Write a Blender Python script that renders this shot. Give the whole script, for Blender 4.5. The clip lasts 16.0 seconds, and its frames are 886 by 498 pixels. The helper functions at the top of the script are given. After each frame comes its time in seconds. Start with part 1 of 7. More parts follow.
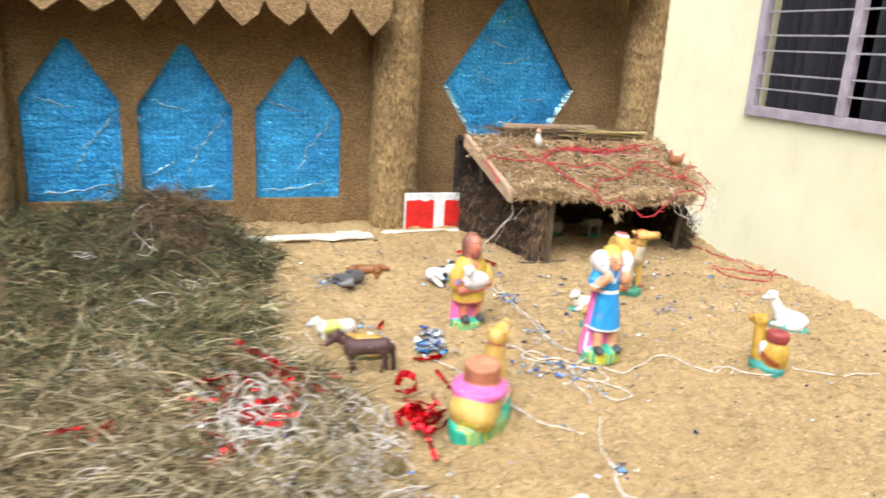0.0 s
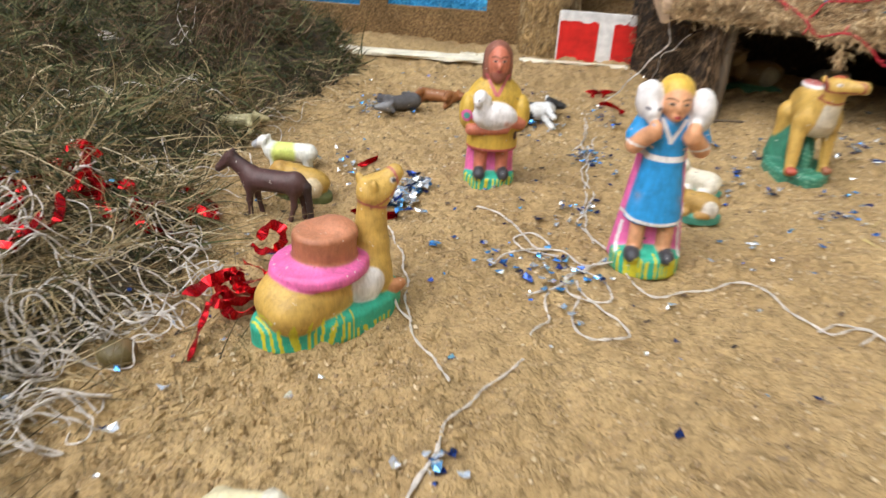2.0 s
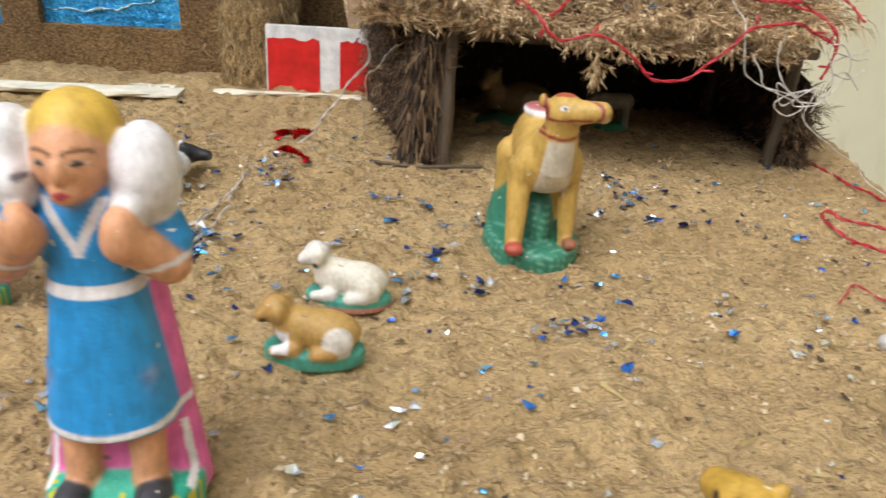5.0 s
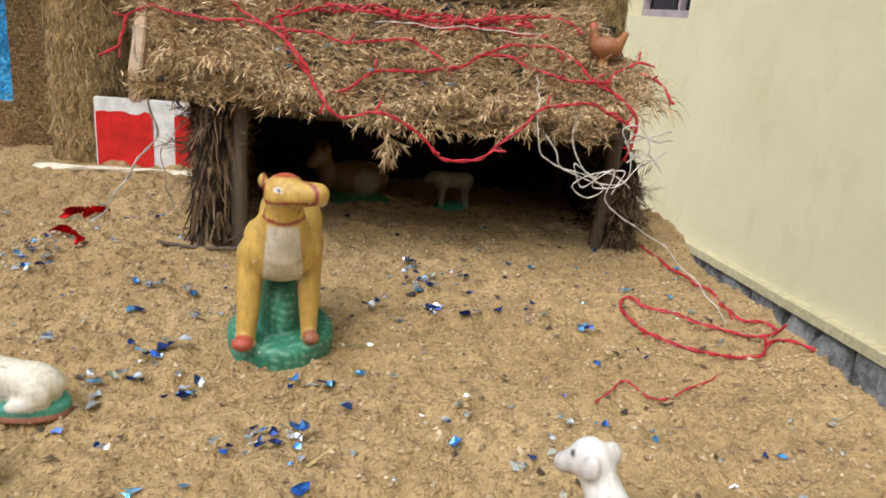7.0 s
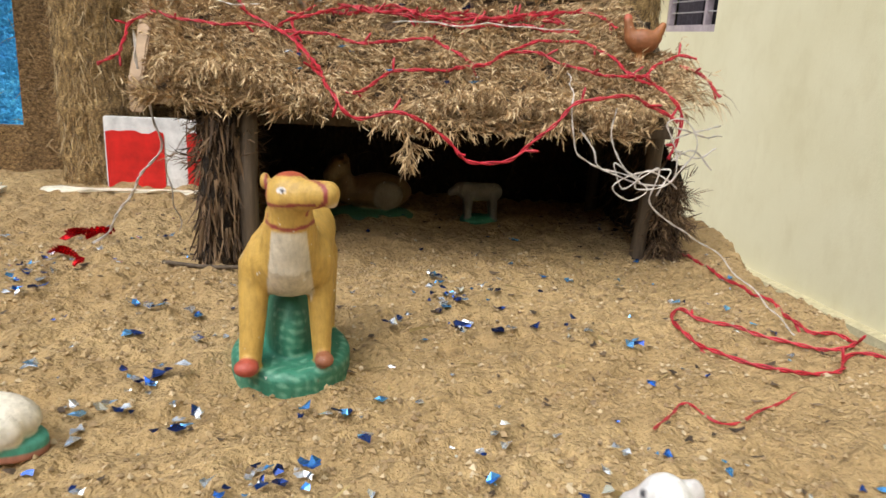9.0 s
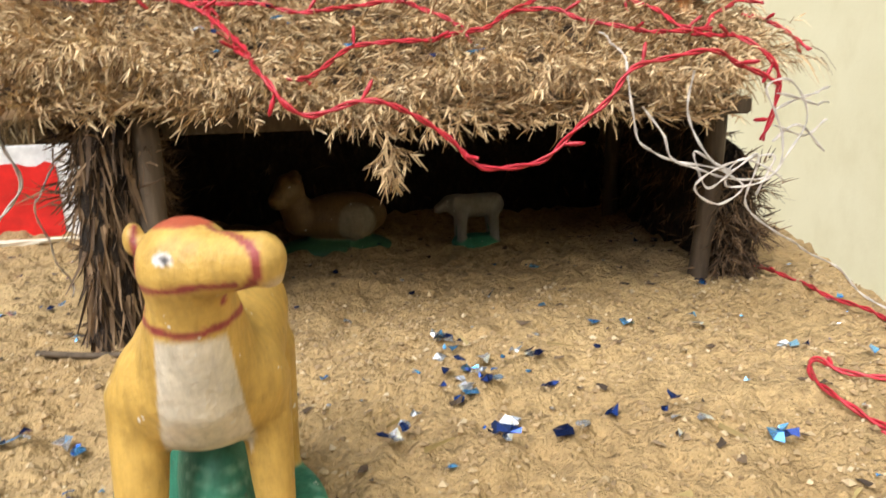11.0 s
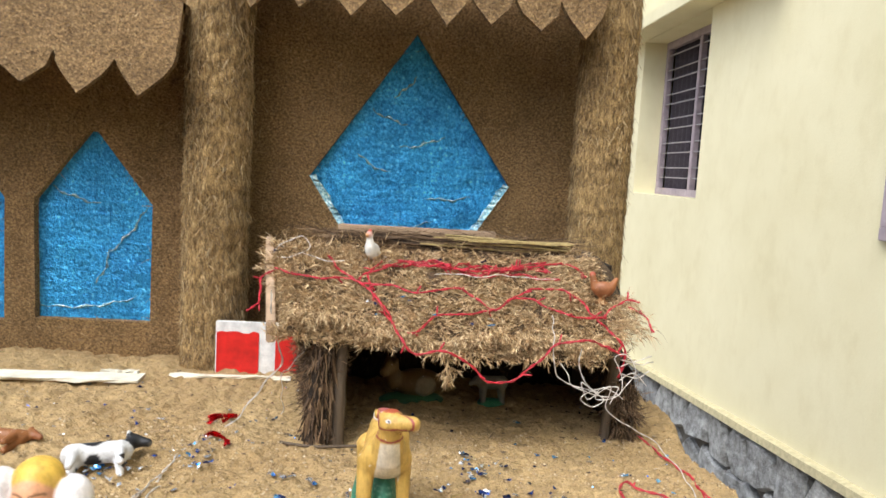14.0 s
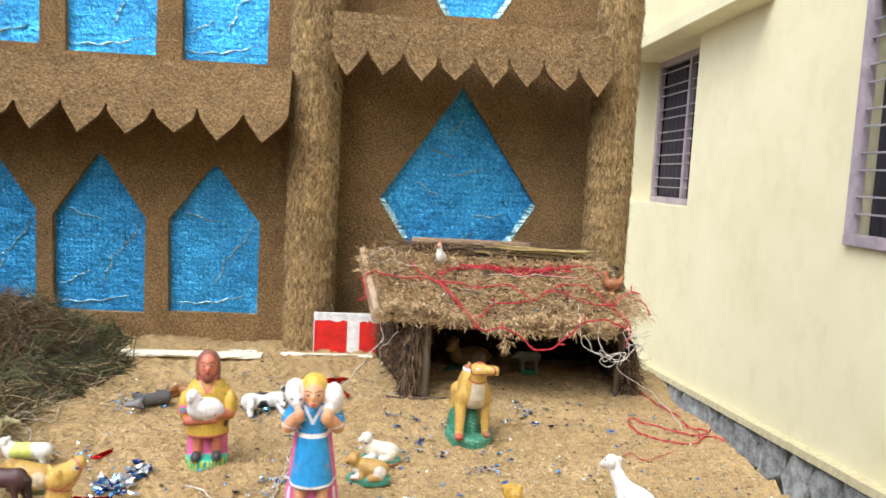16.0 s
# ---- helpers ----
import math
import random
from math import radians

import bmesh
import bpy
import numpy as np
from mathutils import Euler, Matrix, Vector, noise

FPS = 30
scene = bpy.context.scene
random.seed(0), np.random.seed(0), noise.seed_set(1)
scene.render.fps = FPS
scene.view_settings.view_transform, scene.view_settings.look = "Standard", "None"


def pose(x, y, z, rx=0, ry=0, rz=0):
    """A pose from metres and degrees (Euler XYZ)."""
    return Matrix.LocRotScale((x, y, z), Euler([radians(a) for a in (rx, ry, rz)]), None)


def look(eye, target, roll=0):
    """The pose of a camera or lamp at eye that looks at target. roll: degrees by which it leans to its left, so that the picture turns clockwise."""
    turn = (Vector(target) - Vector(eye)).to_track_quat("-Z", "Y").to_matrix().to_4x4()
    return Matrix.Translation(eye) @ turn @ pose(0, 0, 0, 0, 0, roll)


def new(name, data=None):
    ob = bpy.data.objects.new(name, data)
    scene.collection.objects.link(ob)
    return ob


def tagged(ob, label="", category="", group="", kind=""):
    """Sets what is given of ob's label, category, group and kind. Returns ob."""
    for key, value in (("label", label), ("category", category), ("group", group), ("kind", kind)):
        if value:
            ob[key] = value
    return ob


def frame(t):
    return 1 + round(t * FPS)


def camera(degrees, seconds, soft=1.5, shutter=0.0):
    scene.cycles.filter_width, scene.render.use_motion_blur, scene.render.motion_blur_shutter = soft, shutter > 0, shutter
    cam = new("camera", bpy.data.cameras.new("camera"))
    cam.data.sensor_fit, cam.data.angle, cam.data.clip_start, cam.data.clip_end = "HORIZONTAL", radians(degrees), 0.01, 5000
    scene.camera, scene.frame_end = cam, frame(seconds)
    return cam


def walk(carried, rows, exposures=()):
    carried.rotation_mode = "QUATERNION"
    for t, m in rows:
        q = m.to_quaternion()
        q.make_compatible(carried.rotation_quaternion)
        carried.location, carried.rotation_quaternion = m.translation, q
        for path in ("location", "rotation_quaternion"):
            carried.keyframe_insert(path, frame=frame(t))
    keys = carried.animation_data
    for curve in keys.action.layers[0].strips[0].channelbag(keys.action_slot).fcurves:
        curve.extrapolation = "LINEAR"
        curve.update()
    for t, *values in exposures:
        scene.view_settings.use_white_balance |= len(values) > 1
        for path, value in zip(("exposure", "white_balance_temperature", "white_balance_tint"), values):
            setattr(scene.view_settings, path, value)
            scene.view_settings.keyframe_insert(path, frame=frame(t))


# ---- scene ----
cam = camera(61.7, 16.0, 1.5, 0.4)
PATH = [
    (0, (1.455, 0.669, 0.603), (2.086, 2.491, 0.073), 3.3),
    (0.5, (1.763, 0.719, 0.576), (2.347, 2.539, -0.016), 2.5),
    (1, (2.012, 0.723, 0.518), (2.163, 2.570, -0.235), 4.0),
    (1.5, (2.103, 0.789, 0.486), (2.028, 2.591, -0.380), 2.9),
    (2, (2.084, 1.058, 0.435), (1.879, 2.819, -0.489), 3.2),
    (2.5, (2.089, 1.237, 0.373), (1.740, 2.919, -0.650), -0.2),
    (3, (2.151, 1.378, 0.352), (1.866, 3.094, -0.635), 2.7),
    (3.5, (2.200, 1.489, 0.339), (1.973, 3.245, -0.590), 3.1),
    (4, (2.241, 1.527, 0.325), (2.086, 3.312, -0.562), 2.0),
    (4.5, (2.314, 1.557, 0.322), (2.322, 3.370, -0.521), 3.3),
    (5, (2.388, 1.567, 0.319), (2.499, 3.391, -0.493), 3.8),
    (5.2, (2.413, 1.571, 0.311), (2.557, 3.395, -0.497), 4.2),
    (7.3, (2.611, 1.626, 0.324), (2.843, 3.528, -0.249), 4.6),
    (7.5, (2.614, 1.625, 0.323), (2.845, 3.532, -0.235), 1.6),
    (8, (2.603, 1.612, 0.339), (2.764, 3.517, -0.250), 1.4),
    (8.5, (2.598, 1.631, 0.330), (2.762, 3.538, -0.251), 2.5),
    (8.7, (2.608, 1.652, 0.311), (2.754, 3.566, -0.249), 2.9),
    (10.8, (2.591, 1.970, 0.232), (2.826, 3.879, -0.316), 0.8),
    (11, (2.593, 1.970, 0.239), (2.843, 3.880, -0.299), -1.4),
    (11.5, (2.567, 1.970, 0.246), (2.991, 3.883, -0.156), 1.8),
    (12, (2.557, 1.857, 0.295), (2.892, 3.786, -0.112), 4.9),
    (12.5, (2.573, 1.662, 0.363), (2.804, 3.606, -0.045), 5.3),
    (13, (2.590, 1.495, 0.430), (2.740, 3.469, 0.145), 4.8),
    (13.5, (2.566, 1.373, 0.466), (2.680, 3.355, 0.226), 3.7),
    (14, (2.531, 1.284, 0.502), (2.651, 3.269, 0.286), 3.3),
    (14.5, (2.502, 1.191, 0.526), (2.623, 3.179, 0.342), 1.1),
    (15, (2.478, 1.050, 0.544), (2.578, 3.038, 0.348), 1.2),
    (15.5, (2.417, 0.892, 0.549), (2.546, 2.874, 0.310), 2.2),
    (16, (2.351, 0.780, 0.555), (2.482, 2.766, 0.353), 2.9),
]
LIGHTNESS = [(0, 1.13, 6000, 8), (0.5, 0.83, 6100, 8), (1, 0.57, 6200, 8), (1.5, 0.48, 6250, 8), (2.5, 0.51, 6050, 8), (4.5, 0.37, 6050, 8), (8, 0.41, 6150, 8), (8.7, 0.43, 6200, 8), (10.8, 0.76, 6250, 8), (11.5, 0.96, 6200, 8), (12.5, 1.02, 6100, 8), (14, 0.76, 6050, 8), (16, 0.82, 6050, 8)]
walk(cam, [(t, look(eye, target, roll)) for t, eye, target, roll in PATH], LIGHTNESS)

# ---- light ----
world = bpy.data.worlds.new("sky")
scene.world = world
world.use_nodes = True
wn, wl = world.node_tree.nodes, world.node_tree.links
sky = wn.new("ShaderNodeTexSky")
sky.sky_type, sky.sun_disc = "NISHITA", False
sky.sun_elevation, sky.sun_rotation = radians(55), radians(219)
sky.air_density, sky.dust_density, sky.ozone_density = 1.0, 5.0, 0.6
pale = wn.new("ShaderNodeHueSaturation")
pale.inputs["Saturation"].default_value = 0.45
wl.new(sky.outputs[0], pale.inputs["Color"])
wl.new(pale.outputs[0], wn["Background"].inputs["Color"])
wn["Background"].inputs["Strength"].default_value = 0.15
sun = new("sun", bpy.data.lights.new("sun", "SUN"))
sun.data.energy, sun.data.angle, sun.data.color = 1.05, radians(52), (1.0, 0.97, 0.93)
sun.matrix_world = look((0, 0, 0), (0.36, 0.44, -0.823))
scene.view_settings.exposure = 0.0


# ---- materials ----
def mat(name, base, rough=0.7, metal=0.0):
    m = bpy.data.materials.new(name)
    m.use_nodes = True
    b = m.node_tree.nodes["Principled BSDF"]
    b.inputs["Base Color"].default_value = (*base, 1)
    b.inputs["Roughness"].default_value, b.inputs["Metallic"].default_value = rough, metal
    return m


def node(m, kind, **values):
    n = m.node_tree.nodes.new(kind)
    for k, v in values.items():
        n.inputs[k.replace("_", " ")].default_value = v
    return n


def link(m, a, b):
    m.node_tree.links.new(a, b)


def coords(m, scale=(1, 1, 1), turn=(0, 0, 0), world_space=False):
    if world_space:
        src = m.node_tree.nodes.new("ShaderNodeNewGeometry").outputs["Position"]
    else:
        src = m.node_tree.nodes.new("ShaderNodeTexCoord").outputs["Object"]
    mp = m.node_tree.nodes.new("ShaderNodeMapping")
    mp.inputs["Scale"].default_value, mp.inputs["Rotation"].default_value = scale, turn
    link(m, src, mp.inputs["Vector"])
    return mp.outputs[0]


def noise_out(m, vec, scale, detail=4.0, rough=0.6):
    n = node(m, "ShaderNodeTexNoise", Scale=scale, Detail=detail, Roughness=rough)
    link(m, vec, n.inputs["Vector"])
    return n.outputs["Fac"]


def ramp(m, fac, stops):
    r = m.node_tree.nodes.new("ShaderNodeValToRGB")
    e = r.color_ramp.elements
    while len(e) < len(stops):
        e.new(0.5)
    for el, (p, c) in zip(e, stops):
        el.position, el.color = p, (*c, 1)
    link(m, fac, r.inputs[0])
    return r.outputs[0]


def mixed(m, fac, a, b, mode="MIX"):
    n = m.node_tree.nodes.new("ShaderNodeMix")
    n.data_type, n.blend_type = "RGBA", mode
    for sock, v in ((n.inputs[0], fac), (n.inputs[6], a), (n.inputs[7], b)):
        if hasattr(v, "is_linked"):
            link(m, v, sock)
        else:
            sock.default_value = v if isinstance(v, float) else (*v, 1)
    return n.outputs[2]


def colour(m, out):
    link(m, out, m.node_tree.nodes["Principled BSDF"].inputs["Base Color"])


def bump(m, height, strength, dist):
    b = node(m, "ShaderNodeBump", Strength=strength, Distance=dist)
    link(m, height, b.inputs["Height"])
    prev = m.node_tree.nodes["Principled BSDF"].inputs["Normal"]
    if prev.is_linked:
        link(m, prev.links[0].from_socket, b.inputs["Normal"])
    link(m, b.outputs[0], prev)


def grains(m, vec, scale):
    """A tone of its own for each grain."""
    n = node(m, "ShaderNodeTexVoronoi", Scale=scale)
    link(m, vec, n.inputs["Vector"])
    return n.outputs["Color"]


def sand_material():
    m = mat("sand", (0.6, 0.43, 0.22), 0.95)
    v = coords(m, world_space=True)
    tone = grains(m, v, 240.0)
    big = ramp(m, noise_out(m, v, 5.0), [(0.3, (0.355, 0.242, 0.112)), (0.7, (0.475, 0.342, 0.17))])
    speck = ramp(m, noise_out(m, v, 240.0, 3.0, 0.65), [(0.3, (0.7, 0.66, 0.6)), (0.42, (0.96, 0.96, 0.96)), (0.62, (1.02, 1.02, 1.0)), (0.74, (1.3, 1.28, 1.2))])
    damp = ramp(m, noise_out(m, v, 42.0, 5.0, 0.65), [(0.3, (0.66, 0.64, 0.6)), (0.52, (1.04, 1.03, 1.02))])
    c = mixed(m, 1.0, big, speck, "MULTIPLY")
    c = mixed(m, 1.0, c, damp, "MULTIPLY")
    hue = node(m, "ShaderNodeHueSaturation", Saturation=0.0)
    link(m, tone, hue.inputs["Color"])
    colour(m, mixed(m, 1.0, c, ramp(m, hue.outputs[0], [(0.2, (0.85, 0.84, 0.82)), (0.8, (1.13, 1.12, 1.1))]), "MULTIPLY"))
    bump(m, noise_out(m, v, 70.0, 4.0, 0.6), 1.0, 0.009)
    bump(m, noise_out(m, v, 230.0, 3.0, 0.6), 1.0, 0.0055)
    return m


def thatch_material(name, dark, light, along):
    """Matted straw: fine fibres, stretched along an axis, over soft blotches."""
    m = mat(name, dark, 0.9)
    v = coords(m, along, world_space=True)
    w = coords(m, (1, 1, 1), (0.4, 0.3, 0.9), world_space=True)
    f1 = noise_out(m, v, 130.0, 6.0, 0.75)
    f2 = noise_out(m, coords(m, (1, 1, 3.2), (0.5, 0.4, 0.2), world_space=True), 240.0, 4.0, 0.72)
    soft = noise_out(m, w, 9.0, 4.0)
    c = ramp(m, f1, [(0.38, tuple(x * 0.42 for x in dark)), (0.5, dark), (0.63, light)])
    g = ramp(m, f2, [(0.4, (0.42, 0.4, 0.36)), (0.5, (0.96, 0.95, 0.92)), (0.6, (1.36, 1.32, 1.22))])
    s = ramp(m, soft, [(0.3, (0.72, 0.7, 0.66)), (0.7, (1.15, 1.13, 1.1))])
    c = mixed(m, 1.0, c, g, "MULTIPLY")
    colour(m, mixed(m, 1.0, c, s, "MULTIPLY"))
    bump(m, f1, 1.0, 0.006)
    bump(m, f2, 0.8, 0.003)
    return m


def straw_material(name, stops, rough=0.8):
    """Loose stalks, each with a colour of its own."""
    m = mat(name, stops[0][1], rough)
    g = m.node_tree.nodes.new("ShaderNodeNewGeometry")
    c = ramp(m, g.outputs["Random Per Island"], stops)
    n = noise_out(m, coords(m, world_space=True), 70.0)
    colour(m, mixed(m, 1.0, c, ramp(m, n, [(0.3, (0.7, 0.7, 0.7)), (0.7, (1.15, 1.15, 1.15))]), "MULTIPLY"))
    return m


def foil_material(name, base, rough=0.3):
    """Embossed metallised film: a fine crackle, rows of dimples and soft slack."""
    m = mat(name, base, rough, 0.66)
    v = coords(m, world_space=True)
    vor = node(m, "ShaderNodeTexVoronoi", Scale=58.0, Randomness=0.35)
    link(m, v, vor.inputs["Vector"])
    crack = node(m, "ShaderNodeTexVoronoi", Scale=210.0)
    link(m, v, crack.inputs["Vector"])
    n = noise_out(m, v, 150.0, 4.0, 0.7)
    big = noise_out(m, v, 9.0, 3.0)
    # sparkle of crackle and dimples is put into the base colour
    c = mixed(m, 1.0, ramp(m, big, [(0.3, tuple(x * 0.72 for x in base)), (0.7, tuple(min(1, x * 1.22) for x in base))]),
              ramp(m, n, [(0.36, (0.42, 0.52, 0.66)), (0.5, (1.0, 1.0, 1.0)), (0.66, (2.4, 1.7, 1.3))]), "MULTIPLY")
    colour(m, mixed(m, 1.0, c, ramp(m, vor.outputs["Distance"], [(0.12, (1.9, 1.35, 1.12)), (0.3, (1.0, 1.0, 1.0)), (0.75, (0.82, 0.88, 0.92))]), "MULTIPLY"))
    bump(m, vor.outputs["Distance"], 0.4, 0.005)
    bump(m, n, 0.75, 0.005)
    bump(m, crack.outputs["Distance"], 0.5, 0.002)
    return m


def plaster_material():
    m = mat("cream_wall_paint", (0.8, 0.74, 0.5), 0.85)
    v = coords(m, world_space=True)
    a = ramp(m, noise_out(m, v, 1.6, 5.0), [(0.3, (0.73, 0.668, 0.43)), (0.7, (0.81, 0.752, 0.515))])
    st = ramp(m, noise_out(m, coords(m, (1, 1, 0.7), world_space=True), 7.0, 6.0), [(0.3, (0.95, 0.94, 0.91)), (0.5, (1, 1, 1))])
    colour(m, mixed(m, 1.0, a, st, "MULTIPLY"))
    bump(m, noise_out(m, v, 60.0, 5.0), 0.25, 0.004)
    return m


def stone_material():
    m = mat("rubble_stone", (0.3, 0.31, 0.31), 0.85)
    v = coords(m, world_space=True)
    info = m.node_tree.nodes.new("ShaderNodeObjectInfo")
    a = ramp(m, noise_out(m, v, 14.0, 8.0, 0.7), [(0.3, (0.085, 0.083, 0.075)), (0.46, (0.24, 0.245, 0.25)), (0.6, (0.38, 0.39, 0.4)), (0.75, (0.55, 0.56, 0.57))])
    b = ramp(m, info.outputs["Random"], [(0.0, (0.72, 0.72, 0.72)), (1.0, (1.2, 1.19, 1.15))])
    colour(m, mixed(m, 1.0, a, b, "MULTIPLY"))
    bump(m, noise_out(m, v, 30.0, 6.0), 0.9, 0.02)
    return m


def wood_material(name, dark, light, rough=0.75):
    m = mat(name, dark, rough)
    v = coords(m, (1, 1, 0.08))
    f = noise_out(m, v, 130.0, 5.0)
    colour(m, ramp(m, f, [(0.3, dark), (0.7, light)]))
    bump(m, f, 0.5, 0.003)
    return m


def painted_material():
    """Poster paint on rough-cast plaster, brushed, chipped and dirty in places."""
    m = mat("painted_plaster", (0.8, 0.8, 0.8), 0.5)
    at = m.node_tree.nodes.new("ShaderNodeAttribute")
    at.attribute_name = "paint"
    v = coords(m)
    n = ramp(m, noise_out(m, v, 45.0, 6.0, 0.65), [(0.3, (0.72, 0.71, 0.69)), (0.5, (0.97, 0.97, 0.97)), (0.7, (1.12, 1.12, 1.12))])
    brush = ramp(m, noise_out(m, coords(m, (1, 1, 0.25), (0.3, 0.2, 0)), 260.0, 3.0), [(0.3, (0.84, 0.84, 0.83)), (0.6, (1.05, 1.05, 1.05))])
    chip = ramp(m, noise_out(m, v, 120.0, 4.0), [(0.685, (0, 0, 0)), (0.71, (1, 1, 1))])
    dirt = ramp(m, noise_out(m, coords(m, (1, 2.2, 1.6), (0.5, 0.9, 0.3)), 75.0, 5.0), [(0.665, (0, 0, 0)), (0.74, (0.8, 0.8, 0.8))])
    c = mixed(m, 1.0, at.outputs["Color"], n, "MULTIPLY")
    c = mixed(m, 1.0, c, brush, "MULTIPLY")
    c = mixed(m, dirt, c, (0.16, 0.12, 0.08))
    colour(m, mixed(m, chip, c, (0.72, 0.68, 0.6)))
    bump(m, noise_out(m, v, 190.0, 5.0, 0.65), 0.45, 0.002)
    bump(m, noise_out(m, v, 38.0, 4.0), 0.5, 0.004)
    return m


def plain(name, base, rough=0.6, metal=0.0, scale=80.0, depth=0.25):
    m = mat(name, base, rough, metal)
    n = noise_out(m, coords(m), scale, 5.0)
    colour(m, ramp(m, n, [(0.3, tuple(x * (1 - depth) for x in base)), (0.7, tuple(min(1, x * (1 + depth)) for x in base))]))
    bump(m, n, 0.3, 0.002)
    return m


SAND = sand_material()
WALL_HAY = thatch_material("hay_panel", (0.36, 0.225, 0.1), (0.59, 0.395, 0.19), (1, 1, 1.6))
FRINGE_HAY = thatch_material("hay_fringe", (0.29, 0.18, 0.08), (0.47, 0.32, 0.15), (1, 1, 1.2))
PILLAR_HAY = thatch_material("hay_pillar", (0.4, 0.265, 0.115), (0.65, 0.465, 0.225), (1, 1, 0.35))
# the stable's inner shade is put into this darkened thatch colour
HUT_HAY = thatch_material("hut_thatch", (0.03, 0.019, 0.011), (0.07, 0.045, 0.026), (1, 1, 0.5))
# mat under the sprigs, darkened so their gaps look shaded
ROOF_MAT = thatch_material("roof_mat", (0.13, 0.08, 0.042), (0.27, 0.185, 0.1), (1, 1, 1))
STRAW_WALL = straw_material("straw_on_wall", [(0.0, (0.12, 0.072, 0.036)), (0.4, (0.31, 0.195, 0.09)), (0.8, (0.49, 0.325, 0.155)), (1.0, (0.6, 0.43, 0.22))])
STRAW_ROOF = straw_material("dry_sprigs", [(0.0, (0.2, 0.12, 0.055)), (0.35, (0.45, 0.3, 0.15)), (0.75, (0.68, 0.49, 0.265)), (1.0, (0.86, 0.69, 0.43))])
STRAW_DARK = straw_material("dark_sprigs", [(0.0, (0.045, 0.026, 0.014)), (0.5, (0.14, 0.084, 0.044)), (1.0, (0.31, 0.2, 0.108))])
HAY_DRY = straw_material("dry_grass", [(0.0, (0.05, 0.037, 0.016)), (0.3, (0.2, 0.145, 0.062)), (0.7, (0.42, 0.31, 0.15)), (1.0, (0.72, 0.6, 0.38))])
HAY_PALE = straw_material("pale_stems", [(0.0, (0.16, 0.12, 0.06)), (0.4, (0.36, 0.28, 0.15)), (1.0, (0.66, 0.56, 0.38))])
HAY_GREEN = straw_material("green_grass", [(0.0, (0.01, 0.015, 0.004)), (0.45, (0.044, 0.056, 0.014)), (0.8, (0.105, 0.108, 0.034)), (1.0, (0.25, 0.225, 0.1))])
REED = straw_material("yellow_reeds", [(0.0, (0.24, 0.165, 0.06)), (1.0, (0.5, 0.39, 0.16))])
STRAW_PILLAR = straw_material("straw_on_pillars", [(0.0, (0.14, 0.092, 0.046)), (0.4, (0.37, 0.25, 0.118)), (0.8, (0.55, 0.385, 0.19)), (1.0, (0.7, 0.54, 0.3))])
GRASS_BED = plain("dark_grass_bed", (0.05, 0.038, 0.02), 0.95, scale=40)
FOIL = foil_material("blue_foil", (0.06, 0.405, 0.92), 0.3)
# paler copy of the blue foil: glints and sheen put into colour
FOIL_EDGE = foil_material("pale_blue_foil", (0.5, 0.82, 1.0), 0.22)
CREAM = plaster_material()
LEDGE = plain("cream_ledge", (0.52, 0.46, 0.28), 0.85, scale=30, depth=0.2)
STONE = stone_material()
MORTAR = plain("dark_joint", (0.11, 0.1, 0.085), 0.95, scale=25)
FRAME_PAINT = plain("mauve_grey_frame", (0.36, 0.3, 0.335), 0.55, scale=12)
STEEL_BAR = plain("grey_window_bar", (0.32, 0.3, 0.31), 0.45, scale=12)
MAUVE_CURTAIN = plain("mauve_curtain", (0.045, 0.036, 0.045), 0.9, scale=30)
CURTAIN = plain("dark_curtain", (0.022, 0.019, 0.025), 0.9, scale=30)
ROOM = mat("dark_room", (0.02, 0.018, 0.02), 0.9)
POST_WOOD = wood_material("weathered_post", (0.06, 0.042, 0.026), (0.14, 0.1, 0.064))
BOARD_WOOD = wood_material("pale_board", (0.42, 0.29, 0.17), (0.58, 0.43, 0.27))
CARD = plain("brown_card", (0.4, 0.28, 0.18), 0.85, scale=25)
PAINTED = painted_material()
RED_PAINT = plain("red_paint", (0.62, 0.018, 0.015), 0.4, scale=30)
WHITE_PAINT = plain("white_paint", (0.78, 0.77, 0.75), 0.55, scale=40)
FOAM = plain("pale_strip", (0.75, 0.7, 0.56), 0.7, scale=30)
RED_WIRE = plain("red_wire", (0.47, 0.022, 0.04), 0.35, scale=50)
WHITE_WIRE = plain("clear_white_wire", (0.62, 0.57, 0.52), 0.28, scale=50)
RED_TINSEL = mat("red_tinsel", (0.5, 0.01, 0.016), 0.25, 0.85)
CONCRETE = plain("weathered_concrete", (0.2, 0.19, 0.17), 0.95, scale=5)
YARD = plain("yard_soil", (0.2, 0.16, 0.11), 0.95, scale=6)
FLAKE = straw_material("foil_flakes", [(0.0, (0.82, 0.86, 0.88)), (0.46, (0.85, 0.87, 0.88)), (0.48, (0.3, 0.62, 0.95)), (0.62, (0.16, 0.5, 0.95)), (0.74, (0.05, 0.2, 0.8)), (0.76, (0.02, 0.04, 0.16)), (1.0, (0.05, 0.1, 0.34))], 0.22)
FLAKE.node_tree.nodes["Principled BSDF"].inputs["Metallic"].default_value = 0.8
LITTER = straw_material("dark_litter", [(0.0, (0.04, 0.025, 0.015)), (0.6, (0.13, 0.085, 0.05)), (1.0, (0.3, 0.21, 0.12))])
GRIT = straw_material("grit", [(0.0, (0.27, 0.185, 0.1)), (0.2, (0.38, 0.265, 0.14)), (0.8, (0.48, 0.345, 0.18)), (1.0, (0.66, 0.54, 0.36))], 0.95)


